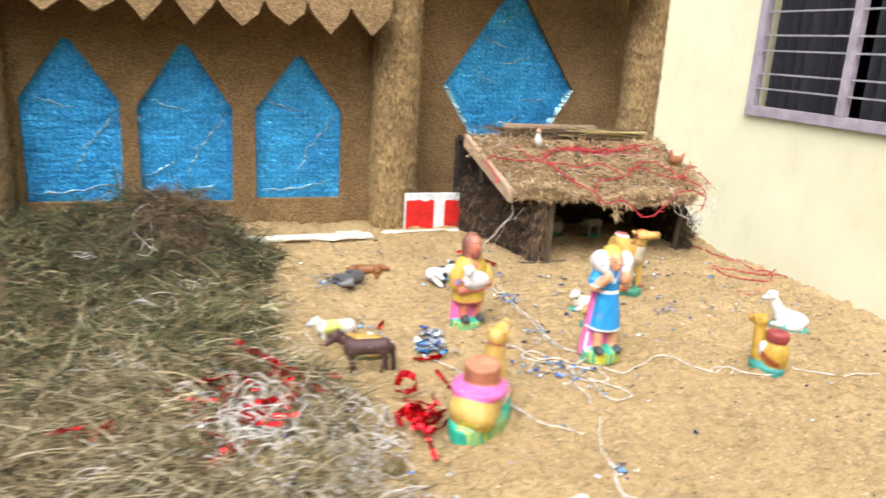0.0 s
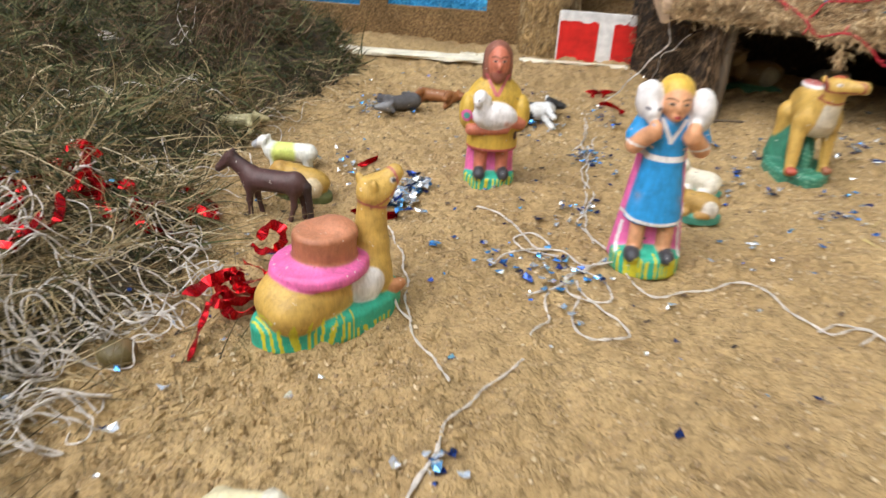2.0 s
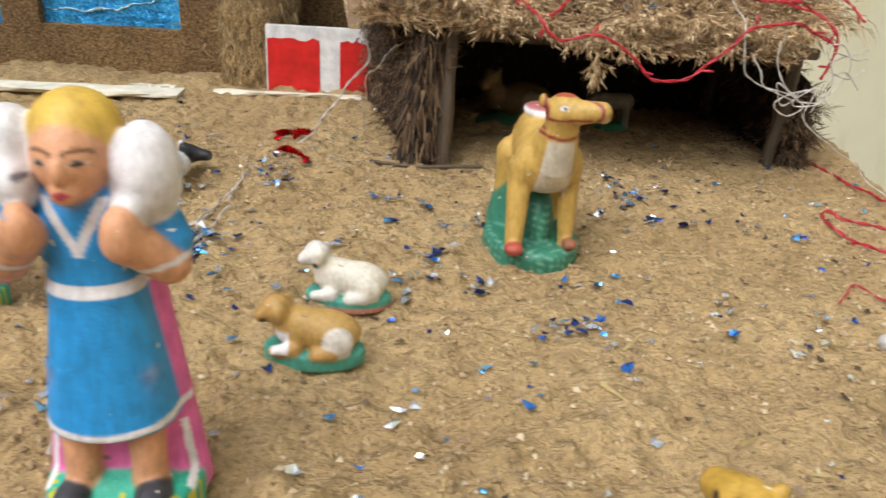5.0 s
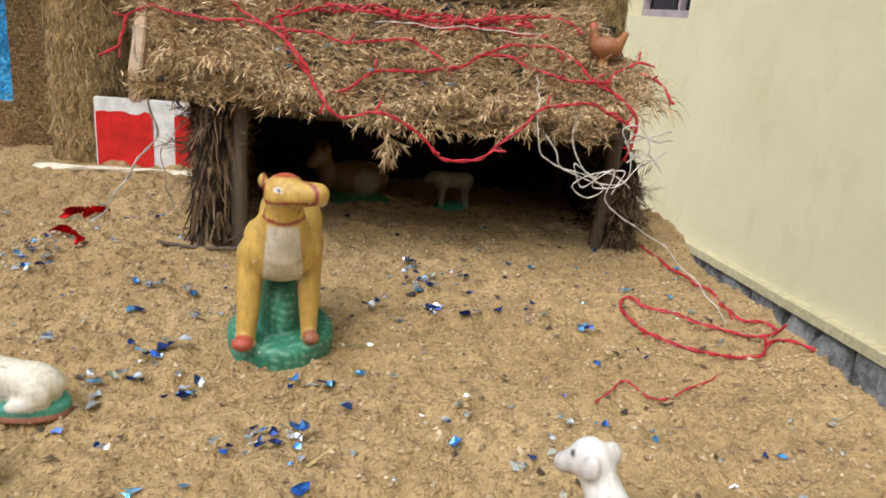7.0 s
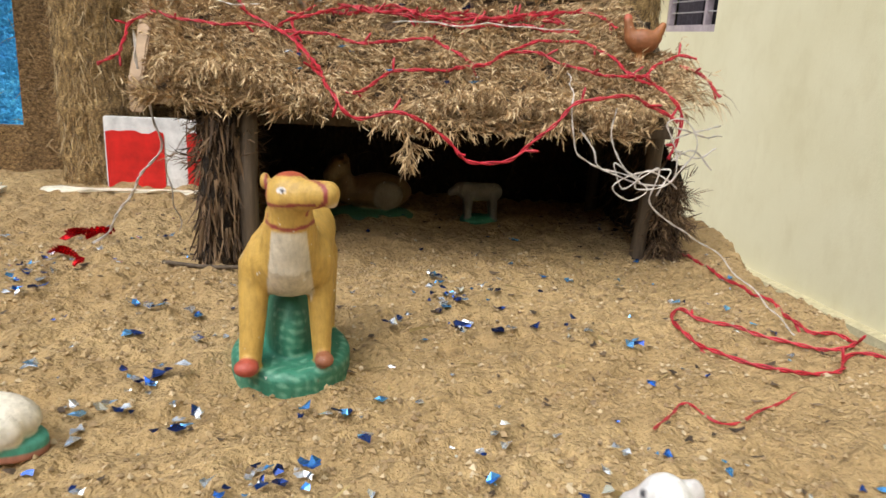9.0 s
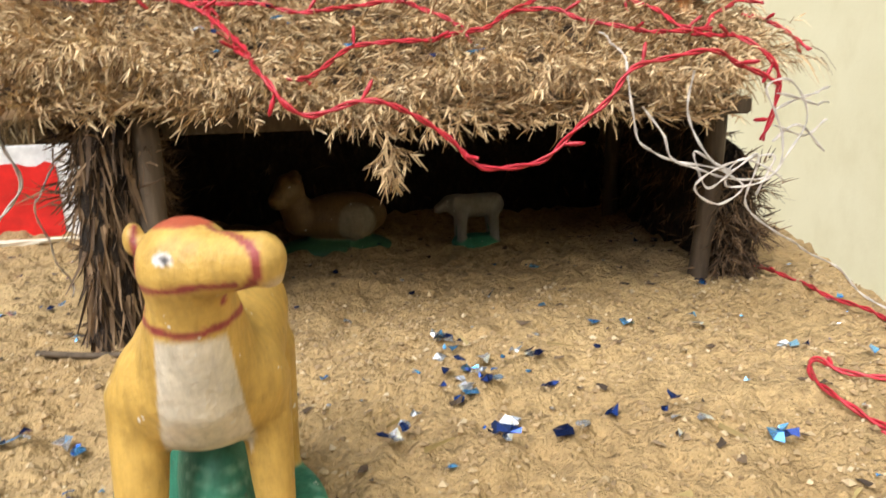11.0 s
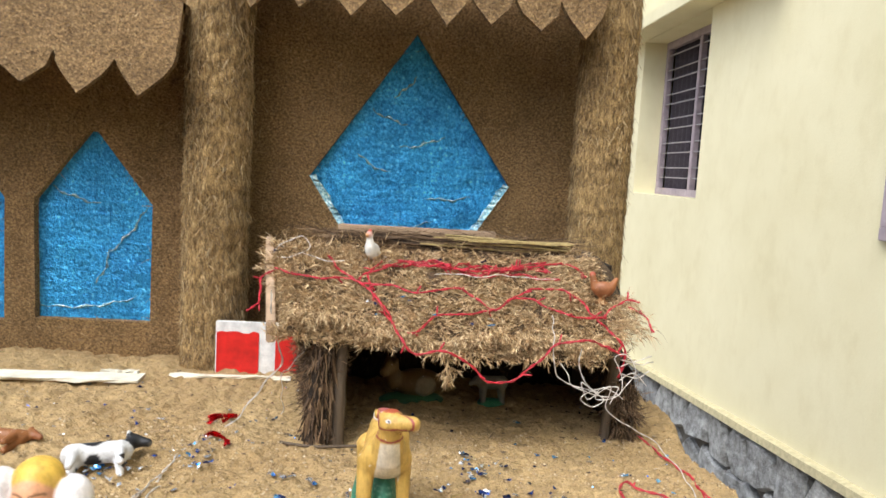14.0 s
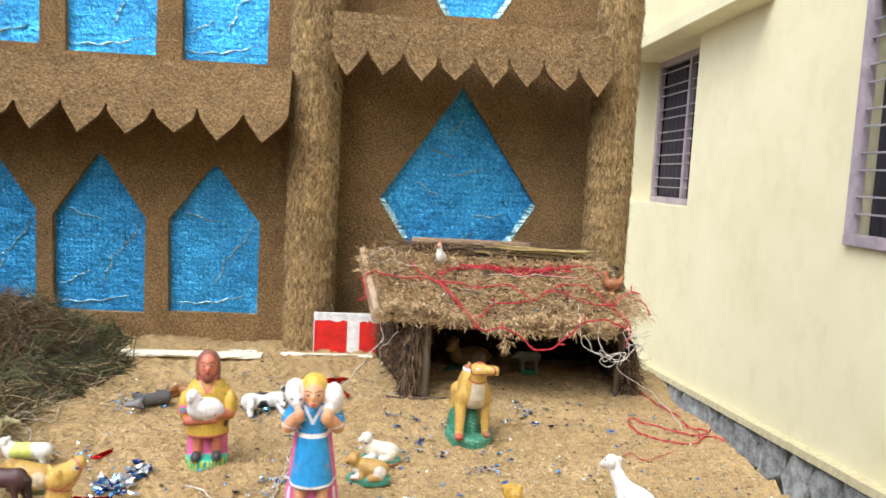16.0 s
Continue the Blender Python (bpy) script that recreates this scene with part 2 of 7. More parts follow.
# ---- building helpers ----
def part(name, bm, material, parent=None, label="", smooth=False, bevel=0.0):
    me = bpy.data.meshes.new(name)
    if bevel:
        bmesh.ops.bevel(bm, geom=bm.edges[:], offset=bevel, segments=2, affect="EDGES", clamp_overlap=True)
    bmesh.ops.recalc_face_normals(bm, faces=bm.faces[:])
    bm.to_mesh(me)
    bm.free()
    return finish(name, me, material, parent, label, smooth)


def finish(name, me, material, parent=None, label="", smooth=False):
    me.materials.append(material)
    if smooth:
        me.polygons.foreach_set("use_smooth", [True] * len(me.polygons))
    ob = new(name, me)
    if parent:
        ob.parent = parent
    return tagged(ob, label) if label else ob


def thing(name, at, label, category, group="", turn=0.0):
    ob = new(name)
    ob.empty_display_size = 0.02
    ob.matrix_world = pose(*at, 0, 0, turn)
    return tagged(ob, label, category, group)


def box(x0, x1, y0, y1, z0, z1, bm=None):
    bm = bm or bmesh.new()
    vs = [bm.verts.new((x, y, z)) for z in (z0, z1) for x, y in ((x0, y0), (x1, y0), (x1, y1), (x0, y1))]
    for f in ((3, 2, 1, 0), (4, 5, 6, 7), (0, 1, 5, 4), (1, 2, 6, 5), (2, 3, 7, 6), (3, 0, 4, 7)):
        bm.faces.new([vs[i] for i in f])
    return bm


def pydata(name, verts, faces):
    me = bpy.data.meshes.new(name)
    me.from_pydata(np.asarray(verts).tolist(), [], np.asarray(faces).tolist() if not isinstance(faces, list) else faces)
    me.update()
    return me


def grid_mesh(name, xs, ys, fn):
    """A sheet over xs, ys, with heights from fn(X, Y)."""
    X, Y = np.meshgrid(xs, ys, indexing="ij")
    V = np.stack([X, Y, fn(X, Y)], -1).reshape(-1, 3)
    nx, ny = len(xs), len(ys)
    i = (np.arange(nx - 1)[:, None] * ny + np.arange(ny - 1)[None, :]).ravel()
    return pydata(name, V, np.stack([i, i + ny, i + ny + 1, i + 1], -1))


RNG = np.random.default_rng(7)


def lattice_noise(x, y, cell, seed):
    """Smooth noise of -1 to 1 on a plane."""
    r = np.random.default_rng(seed)
    tab = r.uniform(-1, 1, (256, 256))
    u, v = x / cell + 1000, y / cell + 1000
    i, j = np.floor(u).astype(int), np.floor(v).astype(int)
    fu, fv = u - i, v - j
    fu, fv = fu * fu * (3 - 2 * fu), fv * fv * (3 - 2 * fv)
    a, b = tab[i % 256, j % 256], tab[(i + 1) % 256, j % 256]
    c, d = tab[i % 256, (j + 1) % 256], tab[(i + 1) % 256, (j + 1) % 256]
    return (a * (1 - fu) + b * fu) * (1 - fv) + (c * (1 - fu) + d * fu) * fv


def unit(v):
    return v / np.maximum(np.linalg.norm(v, axis=-1, keepdims=True), 1e-9)


def stalks(name, root, way, length, width, droop, segs=3, curl=0.35):
    """Thin bent blades as one mesh: roots, directions, lengths, widths and sags are arrays."""
    n = len(root)
    way = unit(way)
    side = unit(np.cross(way, RNG.normal(size=(n, 3))))
    bend = unit(np.cross(way, side)) * RNG.uniform(-1, 1, (n, 1)) * curl + np.array([0, 0, -1.0]) * np.reshape(droop, (-1, 1))
    rows = []
    for k in range(segs):
        s = k / (segs - 1)
        c = root + way * (length * s)[:, None] + bend * (length * s * s)[:, None]
        w = (width * (1 - 0.75 * s) * 0.5)[:, None] * side
        rows += [c - w, c + w]
    V = np.stack(rows, 1).reshape(-1, 3)
    b = np.arange(n)[:, None] * (2 * segs)
    F = np.concatenate([b + np.array([2 * k, 2 * k + 1, 2 * k + 3, 2 * k + 2]) for k in range(segs - 1)])
    return pydata(name, V, F)


def crumbs(name, centre, size):
    """Uneven little lumps, eight faces each."""
    n = len(centre)
    ax = [np.array(a, float) for a in ((1, 0, 0), (0, 1, 0), (-1, 0, 0), (0, -1, 0), (0, 0, 1), (0, 0, -1))]
    turn = RNG.uniform(0, 2 * np.pi, n)
    cs, sn = np.cos(turn), np.sin(turn)
    pts = []
    for a in ax:
        q = a * 0.5 + RNG.normal(0, 0.11, (n, 3))
        pts.append(centre + np.stack([q[:, 0] * cs - q[:, 1] * sn, q[:, 0] * sn + q[:, 1] * cs, q[:, 2] * 0.85], -1) * size[:, None])
    V = np.stack(pts, 1).reshape(-1, 3)
    b = np.arange(n)[:, None] * 6
    F = [b + np.array([k, (k + 1) % 4, 4]) for k in range(4)] + [b + np.array([(k + 1) % 4, k, 5]) for k in range(4)]
    return pydata(name, V, np.concatenate(F))


def scraps(name, centre, size, lift=0.35, ratio=1.5):
    """Crumpled ragged scraps: six-sided fans with uneven rims."""
    n = len(centre)
    turn = RNG.uniform(0, 2 * np.pi, n)
    tip = RNG.normal(0, lift, (n, 2))
    rim = []
    for k in range(6):
        a = k * np.pi / 3 + RNG.uniform(-0.4, 0.4, n)
        rr = RNG.uniform(0.35, 1.0, n) * size * 0.5
        u, w = rr * np.cos(a) * ratio, rr * np.sin(a)
        x, y = u * np.cos(turn) - w * np.sin(turn), u * np.sin(turn) + w * np.cos(turn)
        rim.append(centre + np.stack([x, y, np.abs(tip[:, 0] * u + tip[:, 1] * w + RNG.normal(0, 0.12, n) * size)], -1))
    mid = centre + np.array([0, 0, 1.0]) * (size * RNG.uniform(0.0, 0.3, n))[:, None]
    V = np.stack([mid] + rim, 1).reshape(-1, 3)
    b = np.arange(n)[:, None] * 7
    return pydata(name, V, np.concatenate([b + np.array([0, k + 1, (k + 1) % 6 + 1]) for k in range(6)]))


def smooth_path(pts, step=8):
    p = np.array(pts, float)
    q = np.concatenate([[2 * p[0] - p[1]], p, [2 * p[-1] - p[-2]]])
    out = []
    for i in range(1, len(q) - 2):
        for s in np.linspace(0, 1, step, endpoint=False):
            a, b, c, d = q[i - 1], q[i], q[i + 1], q[i + 2]
            out.append(0.5 * (2 * b + (c - a) * s + (2 * a - 5 * b + 4 * c - d) * s * s + (3 * b - a - 3 * c + d) * s ** 3))
    out.append(p[-1])
    return np.array(out)


def tube(path, r, sides=6):
    """Verts and faces of a round wire along a path."""
    t = unit(np.gradient(path, axis=0))
    ref = np.array([0.31, 0.22, 0.92])
    a = unit(np.cross(t, ref))
    b = np.cross(t, a)
    ang = np.linspace(0, 2 * np.pi, sides, endpoint=False)
    rr = np.broadcast_to(np.asarray(r, float), (len(path),))
    V = (path[:, None] + rr[:, None, None] * (np.cos(ang)[None, :, None] * a[:, None] + np.sin(ang)[None, :, None] * b[:, None])).reshape(-1, 3)
    F = []
    for i in range(len(path) - 1):
        for k in range(sides):
            F.append((i * sides + k, i * sides + (k + 1) % sides, (i + 1) * sides + (k + 1) % sides, (i + 1) * sides + k))
    F.append(tuple(range(sides)))
    F.append(tuple((len(path) - 1) * sides + k for k in range(sides)))
    return V, F


def join(pieces):
    V, F, o = [], [], 0
    for v, f in pieces:
        V.append(v)
        F += [tuple(int(i) + o for i in q) for q in f]
        o += len(v)
    return np.concatenate(V), F


def cable(name, pts, r, material, label, group, buds=0, wobble=0.002):
    """Two strands twisted together, with small lamps sticking out where buds are asked for."""
    p = smooth_path(pts)
    n = len(p)
    d = np.concatenate([[0], np.cumsum(np.linalg.norm(np.diff(p, axis=0), axis=1))])
    p = p + np.stack([np.sin(d * 90 + n), np.cos(d * 70 + 2 * n), 0.4 * np.sin(d * 110)], -1) * wobble
    t = unit(np.gradient(p, axis=0))
    a = unit(np.cross(t, [0.31, 0.22, 0.92]))
    b = np.cross(t, a)
    ph = d * 160
    off = (np.cos(ph)[:, None] * a + np.sin(ph)[:, None] * b) * r * 1.05
    V, F = join([tube(p + off, r, 5), tube(p - off, r, 5)])
    ob = finish(name, pydata(name, V, F), material, smooth=True)
    tagged(ob, label, "cable", group)
    for k in range(buds):
        i = int((k + 0.5) / buds * (n - 1))
        w = unit(a[i] * math.cos(k * 2.1) + b[i] * math.sin(k * 2.1) + t[i] * 0.6 + np.array([0, -0.2, 0.3]))
        L = 0.017
        path = np.array([p[i] + w * L * s for s in (0, 0.3, 0.35, 0.85, 1.0)])
        V, F = tube(path, np.array([r, r, r * 1.5, r * 1.35, r * 0.5]), 6)
        finish("bulb", pydata("bulb", V, F), material, ob, smooth=True)
    return ob


# ---- sculpted figurines ----
def dist(prim, P):
    kind = prim[0]
    if kind == "e":
        c, r = np.array(prim[1]), np.array(prim[2])
        q = (P - c) / r
        k0 = np.sqrt((q * q).sum(-1)) + 1e-9
        k1 = np.sqrt(((q / r) ** 2).sum(-1)) + 1e-9
        return k0 * (k0 - 1) / k1
    if kind == "d":
        # an upright disc with rounded rims: centre, (rx, ry, half height), rounding
        c, (rx, ry, hh), rd = np.array(prim[1]), prim[2], prim[3]
        q = P - c
        rad = np.sqrt((q[..., 0] / rx) ** 2 + (q[..., 1] / ry) ** 2)
        u = (rad - 1) * min(rx, ry) + rd
        w = np.abs(q[..., 2]) - hh + rd
        return np.sqrt(np.maximum(u, 0) ** 2 + np.maximum(w, 0) ** 2) + np.minimum(np.maximum(u, w), 0) - rd
    if kind == "k":
        # an upright tapered skirt with a flat hem: foot centre, (foot radius, top radius, height), depth ratio
        c, (r0, r1, h), sy = np.array(prim[1]), prim[2], prim[3]
        q = P - c
        r = r0 + (r1 - r0) * np.clip(q[..., 2] / h, 0, 1)
        u = (np.hypot(q[..., 0], q[..., 1] / sy) - r) * min(sy, 1.0) + 0.003
        w = np.abs(q[..., 2] - h / 2) - h / 2 + 0.003
        return np.sqrt(np.maximum(u, 0) ** 2 + np.maximum(w, 0) ** 2) + np.minimum(np.maximum(u, w), 0) - 0.003
    a, b, ra, rb = np.array(prim[1]), np.array(prim[2]), prim[3], prim[4]
    sy = prim[5] if isinstance(prim[5], float) else 1.0
    s = np.array([1, 1 / sy, 1])
    Q, a, b = P * s, a * s, b * s
    ba = b - a
    h = np.clip(((Q - a) @ ba) / (ba @ ba), 0, 1)
    return (np.sqrt(((Q - a - h[..., None] * ba) ** 2).sum(-1)) - (ra + (rb - ra) * h)) * min(sy, 1.0)


def field(prims, P, k):
    d = None
    for p in prims:
        e = dist(p, P)
        if d is None:
            d = e
        else:
            h = np.maximum(k - np.abs(d - e), 0) / k
            d = np.minimum(d, e) - h * h * k * 0.25
    return d


def sculpt(name, prims, label, category, at, turn=0.0, size=1.0, cell=0.003, k=0.006, over=(), group="figurines", tilt=(0, 0)):
    """One plaster figure: rounded forms melted together; paint comes from the nearest form."""
    ends = []
    for p in prims:
        if p[0] in "ed":
            ends += [np.array(p[1]) - p[2], np.array(p[1]) + p[2]]
        elif p[0] == "k":
            w = max(p[2][:2])
            ends += [np.array(p[1]) - (w, w, 0), np.array(p[1]) + (w, w, p[2][2])]
        else:
            for c, r in ((p[1], p[3]), (p[2], p[4])):
                ends += [np.array(c) - r, np.array(c) + r]
    lo, hi = np.min(ends, 0) - 3 * cell, np.max(ends, 0) + 3 * cell
    lo[2] = max(lo[2], -0.006)
    ax = [np.arange(lo[i], hi[i] + cell, cell) for i in range(3)]
    P = np.stack(np.meshgrid(*ax, indexing="ij"), -1)
    D = field(prims, P, k)
    S = D < 0
    n = np.array(D.shape) - 1
    acc, cnt = np.zeros((*n, 3)), np.zeros(n)
    for axis in range(3):
        o = [i for i in range(3) if i != axis]
        for s0 in (0, 1):
            for s1 in (0, 1):
                lo_i, hi_i = [0, 0, 0], [0, 0, 0]
                lo_i[o[0]] = hi_i[o[0]] = s0
                lo_i[o[1]] = hi_i[o[1]] = s1
                hi_i[axis] = 1
                a = D[lo_i[0]:lo_i[0] + n[0], lo_i[1]:lo_i[1] + n[1], lo_i[2]:lo_i[2] + n[2]]
                b = D[hi_i[0]:hi_i[0] + n[0], hi_i[1]:hi_i[1] + n[1], hi_i[2]:hi_i[2] + n[2]]
                c = (a < 0) != (b < 0)
                f = np.where(c, a / np.where(np.abs(a - b) < 1e-12, 1, a - b), 0)
                for i in range(3):
                    acc[..., i] += np.where(c, f if i == axis else lo_i[i], 0)
                cnt += c
    on = cnt > 0
    idx = -np.ones(n, int)
    idx[on] = np.arange(on.sum())
    V = (np.argwhere(on) + acc[on] / cnt[on][:, None]) * cell + lo
    F = []
    for axis in range(3):
        a = [slice(1, n[i]) for i in range(3)]
        a[axis] = slice(0, n[axis])
        b = list(a)
        b[axis] = slice(1, n[axis] + 1)
        s0, s1 = S[tuple(a)], S[tuple(b)]
        e = np.argwhere(s0 != s1)
        flip = s0[s0 != s1]
        base = e.copy()
        for i in range(3):
            if i != axis:
                base[:, i] += 1
        o = [(axis + 1) % 3, (axis + 2) % 3]
        quad = []
        for d0, d1 in ((0, 0), (1, 0), (1, 1), (0, 1)):
            c = base.copy()
            c[:, o[0]] -= d0
            c[:, o[1]] -= d1
            quad.append(idx[c[:, 0], c[:, 1], c[:, 2]])
        q = np.stack(quad, -1)
        q[~flip] = q[~flip][:, ::-1]
        F.append(q)
    F = np.concatenate(F)
    F = F[(F >= 0).all(1)]
    g = np.stack([field(prims, V + e, k) - field(prims, V - e, k) for e in np.eye(3) * cell * 0.5], -1)
    V = V - unit(g) * np.clip(field(prims, V, k), -cell, cell)[:, None]
    W = np.stack([np.exp(-np.clip(dist(p, V) / 0.0005, -40, 60)) for p in prims], -1)
    W /= W.sum(-1, keepdims=True)
    C = W @ np.array([p[-1] for p in prims])
    for fn, col in over:
        w = np.clip(fn(V[:, 0], V[:, 1], V[:, 2]), 0, 1)[:, None]
        C = C * (1 - w) + np.array(col) * w
    me = pydata(name, V, F)
    at_ = me.color_attributes.new("paint", "FLOAT_COLOR", "POINT")
    at_.data.foreach_set("color", np.concatenate([C, np.ones((len(C), 1))], 1).ravel())
    ob = finish(name, me, PAINTED, smooth=True)
    sx = size if isinstance(size, tuple) else (size, size, size)
    ob.matrix_world = pose(*at, tilt[0], tilt[1], turn) @ Matrix.Diagonal((*sx, 1))
    return tagged(ob, label, category, group)


def band(v, a, b, soft=0.0008):
    return np.clip((v - a) / soft + 0.5, 0, 1) * np.clip((b - v) / soft + 0.5, 0, 1)


# ---- ground ----
def step(v, a, b):
    s = np.clip((v - a) / (b - a), 0, 1)
    return s * s * (3 - 2 * s)


def sand_height(x, y):
    clod = np.maximum(lattice_noise(x, y, 0.026, 7), 0) * np.maximum(lattice_noise(x, y, 0.21, 8) + 0.35, 0)
    z = 0.007 * lattice_noise(x, y, 0.17, 3) + 0.0045 * lattice_noise(x, y, 0.05, 4) + 0.0042 * lattice_noise(x, y, 0.02, 5) + 0.0046 * lattice_noise(x, y, 0.011, 6) + 0.009 * clod
    edge = 3.1 + 0.03 * lattice_noise(x, y, 0.2, 9)
    drop = np.maximum(x - edge, 0) * 2.2 + np.maximum(0.35 - y, 0) * 2.0 + np.maximum(y - 3.5, 0) * 2.5 + np.maximum(-0.9 - x, 0) * 2.0
    return np.maximum(z - drop, -1.5)


def hay_depth(x, y):
    """How deep the cut grass lies over the sand."""
    edge = 1.728 - 0.1 * step(y, 1.78, 2.02) + 0.03 * step(y, 2.32, 2.5) - 0.09 * step(y, 2.74, 2.95) - 0.03 * step(y, 1.42, 1.32) + 0.025 * lattice_noise(x, y, 0.22, 21) + 0.022 * lattice_noise(x, y, 0.07, 22) + 0.018 * lattice_noise(x, y, 0.025, 24)
    d = 0.055 * step(edge - x, 0.0, 0.16) * (1 + 0.5 * lattice_noise(x, y, 0.22, 23))
    d = d + 0.075 * np.exp(-((x - 1.38) ** 2 / 0.03 + (y - 2.72) ** 2 / 0.02)) + 0.03 * np.exp(-((x - 1.1) ** 2 / 0.05 + (y - 2.6) ** 2 / 0.05))
    ends = step(x + 0.25 * lattice_noise(x, y, 0.4, 25), 0.3, 0.8) * step(y + 0.12 * lattice_noise(x, y, 0.25, 26), 0.95, 1.2)
    return d * (x < edge + 0.02) * ends


fine = finish("sand_ground", grid_mesh("sand_ground", np.concatenate([np.arange(-1.6, 1.4, 0.03), np.arange(1.4, 3.3, 0.0045), np.arange(3.3, 3.9, 0.03)]), np.concatenate([np.arange(-0.4, 1.0, 0.03), np.arange(1.0, 3.1, 0.0045), np.arange(3.1, 4.4, 0.03)]), sand_height), SAND, smooth=True)
tagged(fine, "lumpy ochre sand heaped level on a raised bank", "sand", kind="structure")
yard = finish("ground", grid_mesh("ground", np.concatenate([[-300, -80, -20], np.arange(-8, 9, 0.5), [20, 80, 300]]), np.concatenate([[-300, -80, -20], np.arange(-8, 12, 0.5), [20, 80, 300]]),
              lambda X, Y: -1.42 + 0.01 * lattice_noise(X, Y, 1.1, 31)), YARD)
tagged(yard, "bare trodden soil of the yard below the bank", "ground", kind="structure")

# unseen walls, added to cut low sky light on stable and facade
tagged(part("sky_block_wall", box(-9, 12, -2.45, -2.25, -1.5, 2.3), CONCRETE), "unseen plain weathered wall added to block low sky light", "wall", kind="structure")
tagged(part("sky_block_side", box(-1.95, -1.75, -2.25, 3.6, -1.5, 2.2), CONCRETE), "unseen plain weathered side wall added to darken the left", "wall", kind="structure")

# sand grit and dark bits lying about
n = 85000
gx, gy = RNG.uniform(1.6, 3.12, n), 1.05 + 1.6 * RNG.uniform(0, 1, n)
clump = lattice_noise(gx, gy, 0.045, 17) + 0.6 * lattice_noise(gx, gy, 0.015, 18)
pick = clump > RNG.uniform(-1.0, 0.9, n)
gx, gy = gx[pick], gy[pick]
size = 0.0014 + 0.005 * RNG.uniform(0, 1, len(gx)) ** 2.3
c = np.stack([gx, gy, sand_height(gx, gy) + size * 0.2], -1)
ob = finish("sand_grit", crumbs("sand_grit", c, size), GRIT)
tagged(ob, "coarse pale and dark grit on the sand", "grit", kind="stuff")
n = 900
gx, gy = RNG.normal(1.86, 0.1, n), RNG.normal(1.52, 0.1, n)
size = 0.004 + 0.009 * RNG.uniform(0, 1, n) ** 2
c = np.stack([gx, gy, sand_height(gx, gy) + size * 0.1], -1)
ob = finish("sand_clods", crumbs("sand_clods", c, size), SAND)
tagged(ob, "loose clods of damp sand near the grass", "sand", kind="stuff")
n = 800
gx, gy = RNG.uniform(1.6, 3.08, n), 1.0 + 2.0 * RNG.uniform(0, 1, n) ** 0.7
c = np.stack([gx, gy, sand_height(gx, gy) + 0.0008], -1)
ob = finish("litter", scraps("litter", c, RNG.uniform(0.003, 0.009, n), 0.3, 2.0), LITTER)
tagged(ob, "dark crumbs of bark and dry leaf on sand", "litter", kind="stuff")


